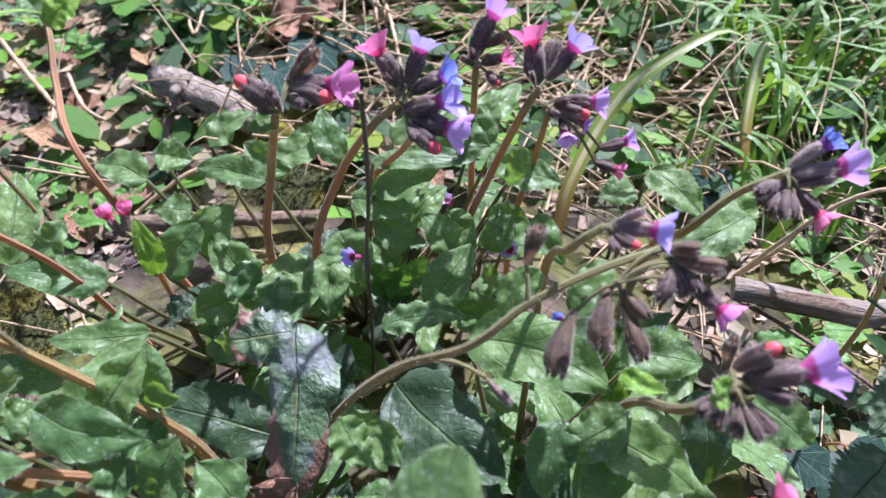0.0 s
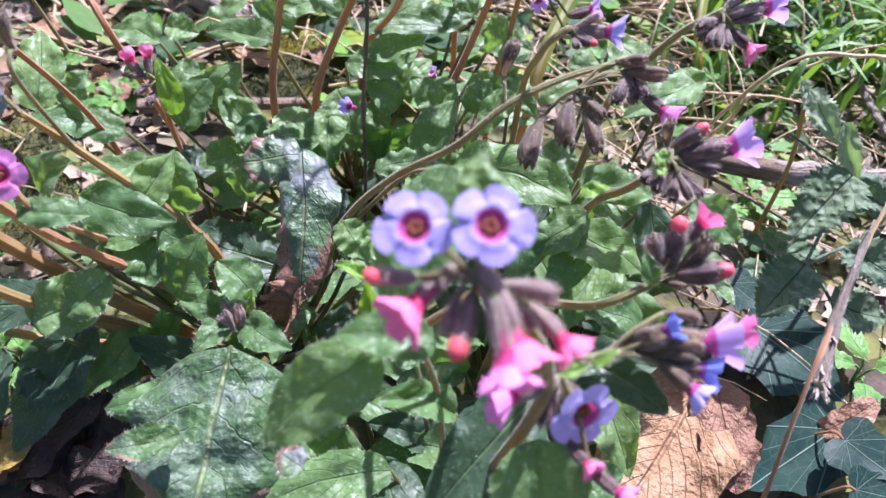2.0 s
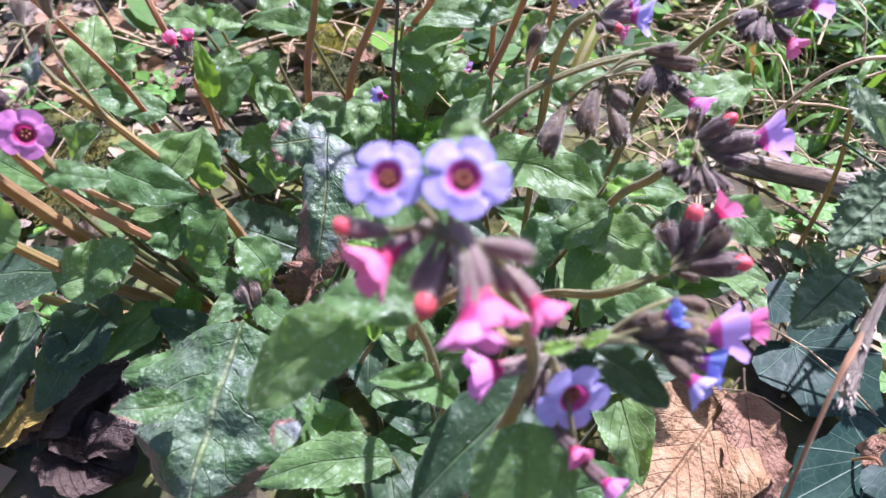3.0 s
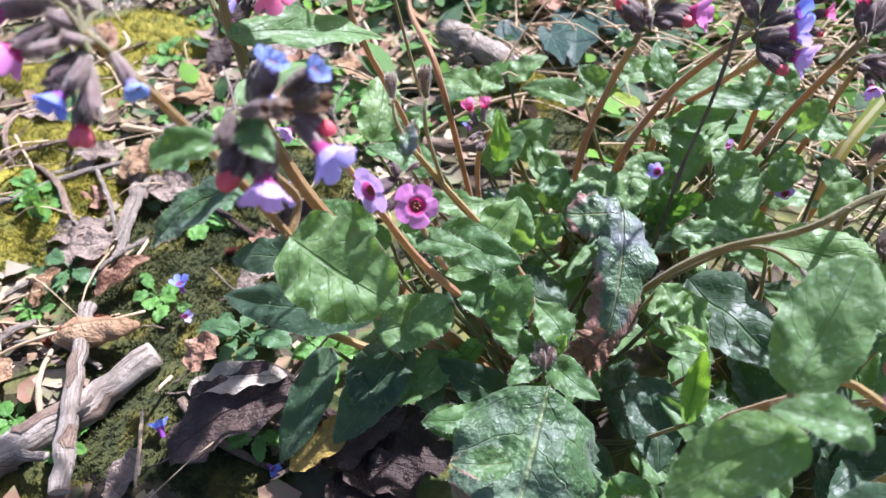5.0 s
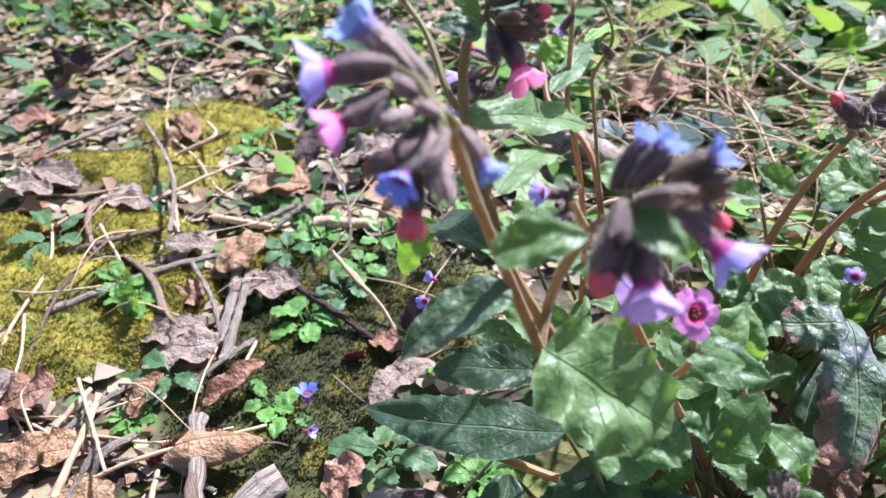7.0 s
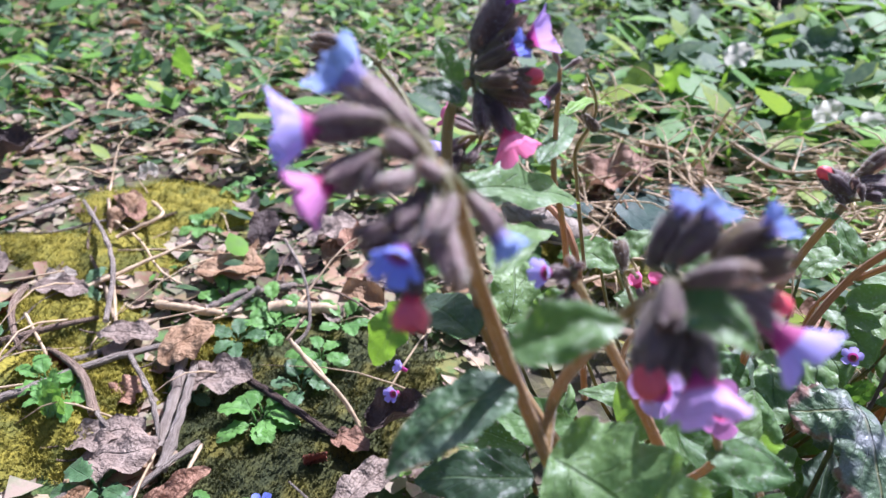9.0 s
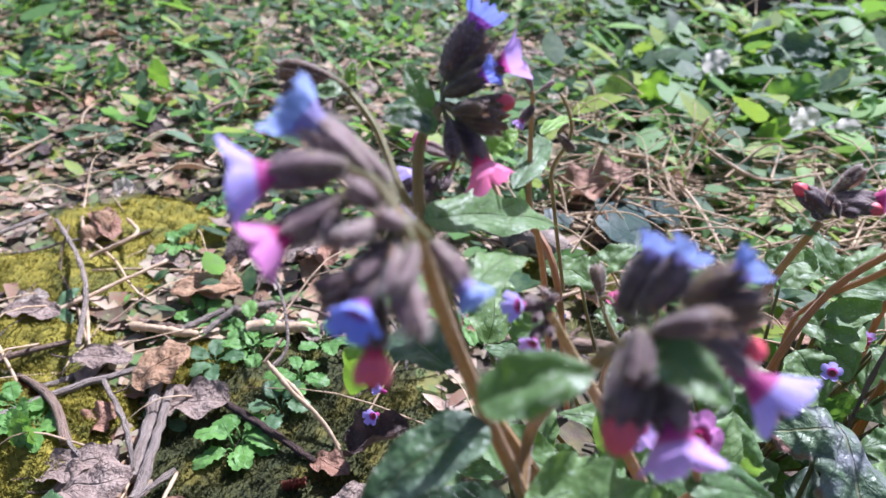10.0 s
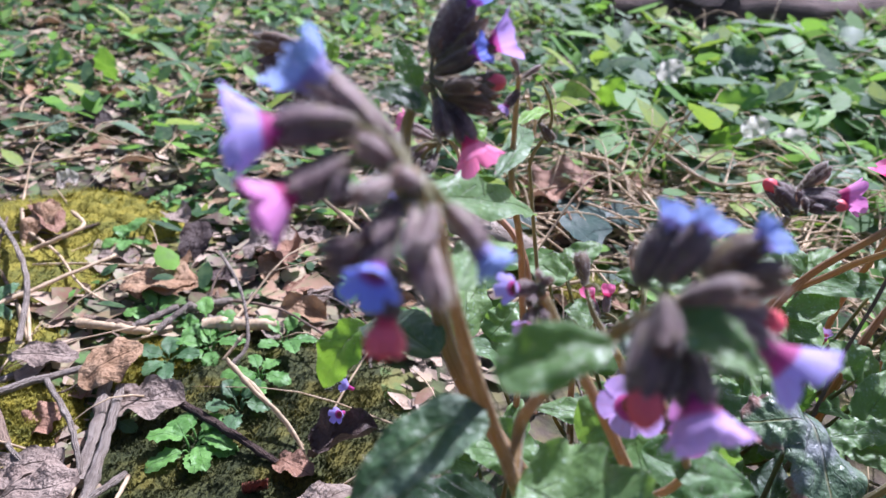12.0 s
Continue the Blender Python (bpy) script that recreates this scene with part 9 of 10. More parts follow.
dry_leaf((0.0970, 0.6300, 0.0580), (0.1230, 0.6230, 0.0720), 0.0180, DRY_WHITE, seed=49, roll=0.2, normal=(-0.2, -0.75, 0.6), label="bleached whitish leaf among green herbs")
dry_leaf((-0.6080, 0.4200, 0.0100), (-0.5830, 0.4230, 0.0200), 0.0190, DRY_WHITE, seed=50, roll=0.1, normal=(0, -0.5, 0.85), label="small bleached leaf on moss")
broad_leaf((-0.0800, 0.7550, 0.0330), (-0.0620, 0.7450, 0.0760), 0.0330, LEAF_YOUNG, (-0.1, -0.8, 0.5), 401, "bright yellow-green herb leaf catching the sun")
broad_leaf((-0.1230, 0.7550, 0.0250), (-0.1080, 0.7450, 0.0760), 0.0360, NETTLE, (0.1, -0.8, 0.5), 402, "grey-green rounded herb leaf standing upright")
broad_leaf((0.0390, 0.6650, 0.0300), (0.0680, 0.6550, 0.0600), 0.0250, LEAF_YOUNG, (0.0, -0.7, 0.6), 403, "bright yellow-green herb leaf catching the sun")
broad_leaf((0.1100, 0.9400, 0.0500), (0.1900, 0.9300, 0.0700), 0.0480, NETTLE, (0.0, -0.6, 0.8), 404, "large grey-green herb leaf")
broad_leaf((0.1300, 0.6300, 0.0250), (0.1900, 0.6000, 0.0420), 0.0420, HERB_DARK, (0.0, -0.5, 0.85), 405, "large dark green herb leaf")
broad_leaf((-0.0150, 0.8900, 0.0400), (-0.0600, 0.8600, 0.0700), 0.0350, HERB, (0.0, -0.6, 0.8), 406, "fresh green herb leaf among others")
broad_leaf((0.1850, 0.7200, 0.0400), (0.1500, 0.7000, 0.0750), 0.0340, HERB, (0.0, -0.6, 0.8), 407, "fresh green herb leaf among others")
broad_leaf((0.0700, 0.7700, 0.0450), (0.1200, 0.7500, 0.0780), 0.0360, HERB, (0.0, -0.6, 0.8), 408, "fresh green herb leaf among others")
broad_leaf((-0.6850, 0.5300, 0.0120), (-0.6450, 0.5000, 0.0260), 0.0280, NETTLE, (0.0, -0.5, 0.85), 409, "grey-green rounded herb leaf on the litter")
broad_leaf((-0.7800, 0.6800, 0.0150), (-0.7300, 0.6600, 0.0450), 0.0340, HERB, (0.0, -0.6, 0.8), 410, "fresh green herb leaf among others")
broad_leaf((-0.7000, 0.6900, 0.0150), (-0.6900, 0.6700, 0.0600), 0.0300, HERB, (0.1, -0.7, 0.7), 411, "fresh green herb leaf among others")
broad_leaf((-0.9200, 0.7400, 0.0120), (-0.8700, 0.7100, 0.0400), 0.0400, HERB_DARK, (0.0, -0.6, 0.8), 412, "large dark green herb leaf")
broad_leaf((-0.5700, 0.6100, 0.0150), (-0.5400, 0.5800, 0.0420), 0.0290, HERB_DARK, (0.0, -0.6, 0.8), 413, "large dark green herb leaf")
dry_leaf((-0.7521, 0.3975, 0.0100), (-0.7249, 0.4353, 0.0280), 0.0420, DRY_DARK, seed=23, roll=0.8, label='dark curled dry leaf on soil')
dry_leaf((-0.6037, 0.3848, 0.0080), (-0.5452, 0.3299, 0.0200), 0.0215, DRY_BROWN, seed=24)
dry_leaf((-0.5098, 0.0512, 0.0080), (-0.4781, 0.0671, 0.0200), 0.0299, DRY_BROWN, seed=25)
dry_leaf((-0.4751, 0.0200, 0.0060), (-0.4380, 0.0403, 0.0120), 0.0248, DRY_TAN, seed=26)
dry_leaf((-0.4481, 0.1123, 0.0080), (-0.4032, 0.1225, 0.0180), 0.0305, DRY_GREY, seed=27, roll=0.05)
dry_leaf((-0.6770, 0.2364, 0.0100), (-0.6133, 0.2264, 0.0200), 0.0234, DRY_GREY, seed=41, roll=0.1)
dry_leaf((-0.4715, 0.2880, 0.0120), (-0.4150, 0.2901, 0.0180), 0.0330, DRY_TAN, seed=42, roll=0.05, label='flat tan dry leaf beside moss')
dry_leaf((-0.5783, 0.2377, 0.0100), (-0.5272, 0.2363, 0.0180), 0.0205, DRY_GREY, seed=43, roll=0.1)
dry_leaf((-0.5711, 0.3248, 0.0100), (-0.5609, 0.3607, 0.0300), 0.0235, DRY_TAN, seed=44)
dry_leaf((-0.3992, 0.3383, 0.0150), (-0.3642, 0.3609, 0.0300), 0.0297, DRY_GREY, seed=45)
dry_leaf((-0.4310, 0.0640, 0.0080), (-0.4220, 0.0906, 0.0200), 0.0150, DRY_TAN, seed=46, roll=0.5)
dry_leaf((-0.4701, 0.0087, 0.0100), (-0.4573, 0.0372, 0.0200), 0.0243, DRY_TAN, seed=47)
dry_leaf((-0.2973, 0.0423, 0.0200), (-0.2856, 0.0621, 0.0300), 0.0201, DRY_BROWN, seed=28)
dry_leaf((-0.3914, 0.0796, 0.0120), (-0.3674, 0.1139, 0.0200), 0.0134, DRY_BROWN, seed=29, roll=0.9)
dry_leaf((-0.2957, 0.1010, 0.0200), (-0.2675, 0.1386, 0.0220), 0.0199, DRY_GREY, seed=30)
dry_leaf((-0.6707, 0.2678, 0.0080), (-0.6070, 0.2491, 0.0140), 0.0292, DRY_GREY, seed=31)
dry_leaf((0.1438, 0.0736, 0.0140), (0.0863, -0.0009, 0.0180), 0.0704, DRY_TAN, seed=32, roll=0.25, arch=0.06, wave=0.32, label='large crinkled tan leaf with torn edges')
dry_leaf((0.1505, 0.0725, 0.0200), (0.1489, 0.0126, 0.0140), 0.0313, DRY_BROWN, seed=33, label='red-brown dry leaf beside ivy')
dry_leaf((0.1967, 0.0436, 0.0150), (0.2235, 0.0555, 0.0350), 0.0148, DRY_BROWN, seed=34, label='red-brown dry leaf beside ivy')
dry_leaf((-0.1952, 0.0407, 0.0120), (-0.1574, 0.0058, 0.0120), 0.0408, DRY_DARK, seed=35, label='dark brown dead leaf under the lungwort')
dry_leaf((-0.1914, 0.0126, 0.0120), (-0.1470, -0.0015, 0.0120), 0.0394, DRY_DARK, seed=36, label='dark brown dead leaf under the lungwort')
dry_leaf((-0.3376, 0.3743, 0.0120), (-0.2893, 0.3417, 0.0200), 0.0257, DRY_TAN, seed=37)
dry_leaf((-0.1825, 0.5095, 0.0100), (-0.1116, 0.5083, 0.0400), 0.0550, DRY_BROWN, seed=38)
dry_leaf((-0.0439, 0.3242, 0.0200), (-0.0158, 0.2846, 0.0400), 0.0306, DRY_BROWN, seed=39)
dry_leaf((-0.2145, 0.0019, 0.0200), (-0.1832, 0.0336, 0.0360), 0.0179, DRY_YELLOW, seed=48, roll=0.2, label='half yellow, half brown dead leaf')
catkin(((-0.5940, 0.1850, 0.0100), (-0.5846, 0.2028, 0.0120), (-0.5791, 0.2234, 0.0100)), 0.0042, 1)
catkin(((-0.4020, 0.0397, 0.0100), (-0.3945, 0.0505, 0.0140), (-0.3849, 0.0625, 0.0120), (-0.3653, 0.0676, 0.0100)), 0.0036, 2)
catkin(((-0.5150, 0.1803, 0.0120), (-0.5006, 0.1717, 0.0120), (-0.4900, 0.1628, 0.0100)), 0.0036, 3)
catkin(((-0.1351, 0.1353, 0.0120), (-0.1230, 0.1397, 0.0140), (-0.1083, 0.1359, 0.0100)), 0.0044, 4)
catkin(((-0.3262, 0.1367, 0.0100), (-0.3148, 0.1405, 0.0120)), 0.003, 5)
feather_herb((-0.1481, 0.0692, 0.0200), (-0.1337, 0.0777, 0.0620), 0.0134, 3, 1, "small bright green herb with finely divided leaves")
feather_herb((-0.0402, 0.2081, 0.0350), (-0.0357, 0.2108, 0.0600), 0.0170, 9, 2, "small bright green herb with finely divided leaves")
feather_herb((-0.1015, 0.0699, 0.0200), (-0.1029, 0.0714, 0.0500), 0.0121, 2, 3, "small bright green herb with finely divided leaves")
feather_herb((-0.4826, 0.1321, 0.0080), (-0.4734, 0.1393, 0.0300), 0.0129, 3, 4, "small bright green herb with finely divided leaves")
feather_herb((-0.4803, 0.1345, 0.0080), (-0.4766, 0.1376, 0.0300), 0.0137, 3, 5, "small bright green herb with finely divided leaves")
moss_patch(-0.5711, 0.3020, 0.075, 0.05, 0.016, MOSS, 1500, 1, "golden moss cushion on the woodland soil")
moss_patch(-0.5397, 0.2227, 0.06, 0.035, 0.012, MOSS, 1500, 2, "golden moss cushion on the woodland soil")
moss_patch(-0.5760, 0.1521, 0.06, 0.05, 0.014, MOSS, 1500, 3, "golden moss cushion on the woodland soil")
moss_patch(-0.5101, 0.1004, 0.045, 0.035, 0.012, MOSS, 1500, 4, "golden moss cushion on the woodland soil")
moss_patch(-0.4965, 0.1670, 0.05, 0.03, 0.01, MOSS, 1500, 5, "golden moss cushion on the woodland soil")
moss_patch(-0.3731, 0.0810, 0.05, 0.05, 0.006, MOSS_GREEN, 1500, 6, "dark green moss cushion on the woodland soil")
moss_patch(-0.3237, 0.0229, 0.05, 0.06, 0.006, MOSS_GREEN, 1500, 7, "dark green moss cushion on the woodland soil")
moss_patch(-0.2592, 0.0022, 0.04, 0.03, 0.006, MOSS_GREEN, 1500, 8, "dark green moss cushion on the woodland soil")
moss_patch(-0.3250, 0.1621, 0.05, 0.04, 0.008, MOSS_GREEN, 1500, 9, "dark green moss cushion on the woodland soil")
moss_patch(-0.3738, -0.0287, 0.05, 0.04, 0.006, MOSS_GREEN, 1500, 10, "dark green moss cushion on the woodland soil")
moss_patch(-0.5495, 0.3849, 0.08, 0.05, 0.012, MOSS, 1500, 11, "golden moss cushion on the woodland soil")
moss_patch(-0.5654, 0.3800, 0.08, 0.06, 0.014, MOSS, 1500, 12, "golden moss cushion on the woodland soil")
moss_patch(-0.4674, 0.1321, 0.04, 0.04, 0.008, MOSS, 1500, 13, "golden moss cushion on the woodland soil")
moss_patch(-0.1550, 0.3914, 0.06, 0.04, 0.008, MOSS, 1500, 14, "golden moss cushion on the woodland soil")
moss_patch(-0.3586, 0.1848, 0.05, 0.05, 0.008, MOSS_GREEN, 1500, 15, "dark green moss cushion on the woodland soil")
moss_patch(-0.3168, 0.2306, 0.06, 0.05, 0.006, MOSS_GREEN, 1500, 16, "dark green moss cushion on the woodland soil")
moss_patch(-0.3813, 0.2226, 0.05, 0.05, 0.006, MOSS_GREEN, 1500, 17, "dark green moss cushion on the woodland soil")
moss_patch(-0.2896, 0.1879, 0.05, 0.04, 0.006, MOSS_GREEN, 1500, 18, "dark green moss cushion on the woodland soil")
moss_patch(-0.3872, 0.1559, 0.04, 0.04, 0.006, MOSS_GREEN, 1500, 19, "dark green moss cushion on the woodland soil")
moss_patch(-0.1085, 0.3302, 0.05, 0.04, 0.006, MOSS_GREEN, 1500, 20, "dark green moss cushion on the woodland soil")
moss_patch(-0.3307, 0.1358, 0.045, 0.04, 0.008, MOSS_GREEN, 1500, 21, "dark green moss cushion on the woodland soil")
moss_patch(-0.4207, 0.2224, 0.035, 0.025, 0.01, MOSS, 1500, 22, "golden moss cushion on the woodland soil")
moss_patch(-0.3248, 0.0858, 0.04, 0.035, 0.007, MOSS_GREEN, 1500, 23, "dark green moss cushion on the woodland soil")
moss_patch(-0.4616, 0.1702, 0.03, 0.025, 0.01, MOSS, 1500, 24, "golden moss cushion on the woodland soil")
moss_patch(-0.6232, 0.2929, 0.06, 0.03, 0.012, MOSS, 1500, 25, "golden moss cushion on the woodland soil")
moss_patch(-0.6306, 0.1913, 0.05, 0.03, 0.012, MOSS, 1500, 26, "golden moss cushion on the woodland soil")
moss_patch(-0.3816, 0.1040, 0.03, 0.03, 0.006, MOSS_GREEN, 1500, 27, "dark green moss cushion on the woodland soil")
herb(-0.3930, -0.0065, 0.016, 5, HERB, 1, "bright green toothed seedling on the litter")
herb(-0.4181, -0.0022, 0.012, 5, HERB, 2, "bright green toothed seedling on the litter")
herb(-0.3518, -0.0112, 0.016, 5, HERB, 3, "bright green toothed seedling on the litter")
herb(-0.2463, 0.0223, 0.02, 5, HERB, 4, "bright green toothed seedling on the litter")
herb(-0.2310, 0.0766, 0.018, 5, HERB, 5, "bright green toothed seedling on the litter")
herb(-0.4271, 0.0934, 0.02, 4, HERB_DARK, 6, "dark green toothed seedling on the litter")
herb(-0.4332, 0.0650, 0.014, 5, HERB, 7, "bright green toothed seedling on the litter")
herb(-0.3472, 0.0945, 0.018, 5, HERB, 8, "bright green toothed seedling on the litter")
herb(-0.2865, 0.0787, 0.024, 5, HERB_DARK, 9, "dark green toothed seedling on the litter")
herb(-0.3699, -0.0194, 0.014, 5, HERB_DARK, 10, "dark green toothed seedling on the litter")
herb(-0.5777, 0.1455, 0.018, 6, HERB, 11, "bright green toothed seedling on the litter")
herb(-0.5258, 0.1089, 0.016, 5, HERB, 12, "bright green toothed seedling on the litter")
herb(-0.3641, 0.1676, 0.022, 5, HERB, 13, "bright green toothed seedling on the litter")
herb(-0.4247, 0.0971, 0.024, 4, HERB_DARK, 14, "dark green toothed seedling on the litter")
herb(-0.4256, 0.0631, 0.016, 5, HERB, 15, "bright green toothed seedling on the litter")
herb(-0.2777, 0.0794, 0.03, 4, HERB_DARK, 16, "dark green toothed seedling on the litter")
herb(-0.2258, 0.0790, 0.022, 5, HERB, 17, "bright green toothed seedling on the litter")
herb(-0.5822, 0.1899, 0.03, 5, HERB_DARK, 18, "dark green toothed seedling on the litter")
herb(-0.4830, 0.1472, 0.02, 6, HERB, 19, "bright green toothed seedling on the litter")
herb(-0.3870, 0.2416, 0.022, 6, HERB, 20, "bright green toothed seedling on the litter")
herb(-0.3461, 0.2193, 0.022, 6, HERB, 21, "bright green toothed seedling on the litter")
herb(-0.3402, 0.2540, 0.022, 5, HERB, 22, "bright green toothed seedling on the litter")
herb(-0.4068, 0.2227, 0.022, 6, HERB_DARK, 23, "dark green toothed seedling on the litter")
herb(-0.3647, 0.1603, 0.022, 5, HERB, 24, "bright green toothed seedling on the litter")
herb(-0.3975, 0.2596, 0.022, 6, HERB, 25, "bright green toothed seedling on the litter")
herb(-0.4345, 0.2643, 0.022, 6, HERB, 26, "bright green toothed seedling on the litter")
herb(-0.3501, 0.1939, 0.022, 5, HERB_DARK, 27, "dark green toothed seedling on the litter")
herb(-0.4139, 0.1719, 0.018, 4, HERB_DARK, 28, "dark green toothed seedling on the litter")
herb(-0.5024, 0.1587, 0.022, 6, HERB, 29, "bright green toothed seedling on the litter")
herb(-0.5060, 0.3551, 0.022, 5, HERB, 30, "bright green toothed seedling on the litter")
herb(-0.5444, 0.2472, 0.024, 4, HERB_DARK, 31, "dark green toothed seedling on the litter")
herb(-0.5038, 0.4252, 0.02, 5, HERB, 32, "bright green toothed seedling on the litter")
herb(-0.3002, 0.3263, 0.026, 7, HERB, 33, "bright green toothed seedling on the litter")
herb(-0.2659, 0.2754, 0.022, 5, HERB, 34, "bright green toothed seedling on the litter")
herb(0.2078, 0.2090, 0.03, 6, HERB, 35, "bright green toothed seedling on the litter")
herb(-0.0469, 0.2688, 0.02, 9, HERB_DARK, 36, "dark green toothed seedling on the litter")
herb(0.2531, 0.4269, 0.03, 6, HERB, 37, "bright green toothed seedling on the litter")
herb(0.2105, 0.1589, 0.03, 5, HERB_DARK, 38, "dark green toothed seedling on the litter")
herb(0.2319, 0.2693, 0.025, 5, HERB, 39, "bright green toothed seedling on the litter")
herb(-0.2476, 0.2917, 0.02, 5, HERB, 40, "bright green toothed seedling on the litter")
herb(-0.2392, 0.3028, 0.02, 6, HERB, 41, "bright green toothed seedling on the litter")
herb(-0.3401, 0.4755, 0.03, 5, HERB, 42, "bright green toothed seedling on the litter")
herb(-0.1247, 0.5269, 0.03, 6, HERB_DARK, 43, "dark green toothed seedling on the litter")
herb(-0.2161, 0.4883, 0.03, 5, HERB_DARK, 44, "dark green toothed seedling on the litter")
herb(-0.0035, 0.5220, 0.03, 6, HERB, 45, "bright green toothed seedling on the litter")
herb(0.1382, 0.3392, 0.03, 5, HERB, 46, "bright green toothed seedling on the litter")
herb(-0.3592, 0.0962, 0.018, 5, HERB, 47, "bright green toothed seedling on the litter")
herb(0.2392, 0.0829, 0.03, 4, HERB, 48, "bright green toothed seedling on the litter")
strap("grass_blade", ((0.0476, 0.2270, 0.0300), (0.0557, 0.2460, 0.0550), (0.0616, 0.2633, 0.0800), (0.0800, 0.2783, 0.1250), (0.1032, 0.2882, 0.1450), (0.1347, 0.3071, 0.1500), (0.1632, 0.3262, 0.1300)), 0.0085, STRIPED, "long arching grass blade with a pale midstripe", "grass blade")
strap("grass_blade", ((0.1993, 0.3206, 0.0100), (0.1874, 0.3346, 0.0500), (0.1804, 0.3426, 0.0900), (0.1837, 0.3544, 0.1100), (0.1920, 0.3559, 0.1100)), 0.0095, STRIPED, "upright green grass blade with a pale midstripe", "grass blade")
strap("grass_blade", ((0.1683, 0.3195, 0.0100), (0.1690, 0.3394, 0.0400), (0.1837, 0.3575, 0.0600)), 0.006, STRIPED, "short grass blade with a pale midstripe", "grass blade")
strap("grass_blade", ((0.1598, 0.3595, 0.0100), (0.1761, 0.3820, 0.0400), (0.1925, 0.4086, 0.0700)), 0.0055, BLADE, "green grass blade in a tuft", "grass blade", group='grass tuft')
strap("grass_blade", ((0.1787, 0.3310, 0.0100), (0.2016, 0.3399, 0.0300), (0.1725, 0.3540, 0.0900)), 0.0055, BLADE, "green grass blade in a tuft", "grass blade", group='grass tuft')
strap("grass_blade", ((0.2502, 0.4146, 0.0100), (0.2647, 0.4329, 0.0600), (0.3177, 0.4566, 0.0700)), 0.0055, BLADE, "green grass blade in a tuft", "grass blade", group='grass tuft')
strap("grass_blade", ((0.2213, 0.4422, 0.0100), (0.2477, 0.4626, 0.0500), (0.2687, 0.4875, 0.0600)), 0.0055, BLADE, "green grass blade in a tuft", "grass blade", group='grass tuft')
strap("grass_blade", ((0.2767, 0.4749, 0.0100), (0.2977, 0.4802, 0.0500), (0.3336, 0.4939, 0.0600)), 0.0055, BLADE, "green grass blade in a tuft", "grass blade", group='grass tuft')
strap("grass_blade", ((0.2210, 0.4015, 0.0200), (0.2570, 0.3948, 0.0500), (0.2991, 0.3802, 0.0500)), 0.0055, BLADE, "green grass blade in a tuft", "grass blade", group='grass tuft')
strap("grass_blade", ((0.2769, 0.4442, 0.0100), (0.3006, 0.4487, 0.0400), (0.3257, 0.4499, 0.0500)), 0.0055, BLADE, "green grass blade in a tuft", "grass blade", group='grass tuft')
strap("grass_blade", ((0.1483, 0.3188, 0.0100), (0.1169, 0.3210, 0.0600), (0.0994, 0.3145, 0.0700)), 0.0055, BLADE, "green grass blade in a tuft", "grass blade", group='grass tuft')
strap("grass_blade", ((0.3124, 0.4683, 0.0100), (0.2656, 0.4632, 0.0500), (0.2500, 0.4706, 0.0500)), 0.0055, BLADE, "green grass blade in a tuft", "grass blade", group='grass tuft')
strap("grass_blade", ((0.2155, 0.3496, 0.0100), (0.1883, 0.3461, 0.0500), (0.1834, 0.3577, 0.0500)), 0.0055, BLADE, "green grass blade in a tuft", "grass blade", group='grass tuft')
strap("grass_blade", ((0.3039, 0.4166, 0.0100), (0.2540, 0.3205, 0.0600), (0.2684, 0.3265, 0.0500)), 0.0055, BLADE, "green grass blade in a tuft", "grass blade", group='grass tuft')
strap("grass_blade", ((0.1473, 0.3355, 0.0100), (0.1529, 0.3371, 0.0200), (0.1691, 0.3284, 0.0500)), 0.0055, BLADE, "green grass blade in a tuft", "grass blade", group='grass tuft')
strap("grass_blade", ((0.2485, 0.4583, 0.0100), (0.2669, 0.4698, 0.0300), (0.2920, 0.4377, 0.0500)), 0.0055, BLADE, "green grass blade in a tuft", "grass blade", group='grass tuft')
strap("grass_blade", ((0.3169, 0.5267, 0.0100), (0.3297, 0.5058, 0.0400), (0.3346, 0.4735, 0.0500)), 0.0055, BLADE, "green grass blade in a tuft", "grass blade", group='grass tuft')
strap("grass_blade", ((0.1809, 0.2831, 0.0200), (0.1775, 0.2955, 0.0500), (0.1688, 0.2968, 0.0800)), 0.006, BLADE, "upright fresh green grass blade", "grass blade")
dead_nettle((0.1999, 0.1734, 0.0053), (((0.1719, 0.1642, 0.1400), (0.1866, 0.1437, 0.1250), 0.0135, (-0.28, -0.39, 0.88)), ((0.1694, 0.1593, 0.1420), (0.1615, 0.1584, 0.1500), 0.0077, (-0.27, -0.41, 0.87)), ((0.1908, 0.1533, 0.1300), (0.2102, 0.1432, 0.1000), 0.0123, (-0.30, -0.36, 0.88)), ((0.2003, 0.1385, 0.1100), (0.1695, 0.1109, 0.0900), 0.0285, (-0.28, -0.33, 0.90))))
dead_nettle((0.2547, 0.1678, 0.0000), (((0.1844, 0.1095, 0.0750), (0.1603, 0.0864, 0.0600), 0.0280, (-0.25, -0.28, 0.93)), ((0.2045, 0.1174, 0.0800), (0.2321, 0.0965, 0.0700), 0.0224, (-0.31, -0.28, 0.91)), ((0.2011, 0.0984, 0.0600), (0.2343, 0.0945, 0.0500), 0.0245, (-0.30, -0.26, 0.92)), ((0.2132, 0.1532, 0.0900), (0.2408, 0.1401, 0.0800), 0.0206, (-0.31, -0.33, 0.89))))
ivy_leaf((0.1798, 0.1065, 0.0180), (0.2168, 0.0613, 0.0220), 0.0566, 232)
ivy_leaf((0.2101, 0.0486, 0.0150), (0.1549, 0.0136, 0.0200), 0.0419, 233)
ivy_leaf((0.2010, 0.0363, 0.0300), (0.2177, 0.0160, 0.0350), 0.0320, 234)
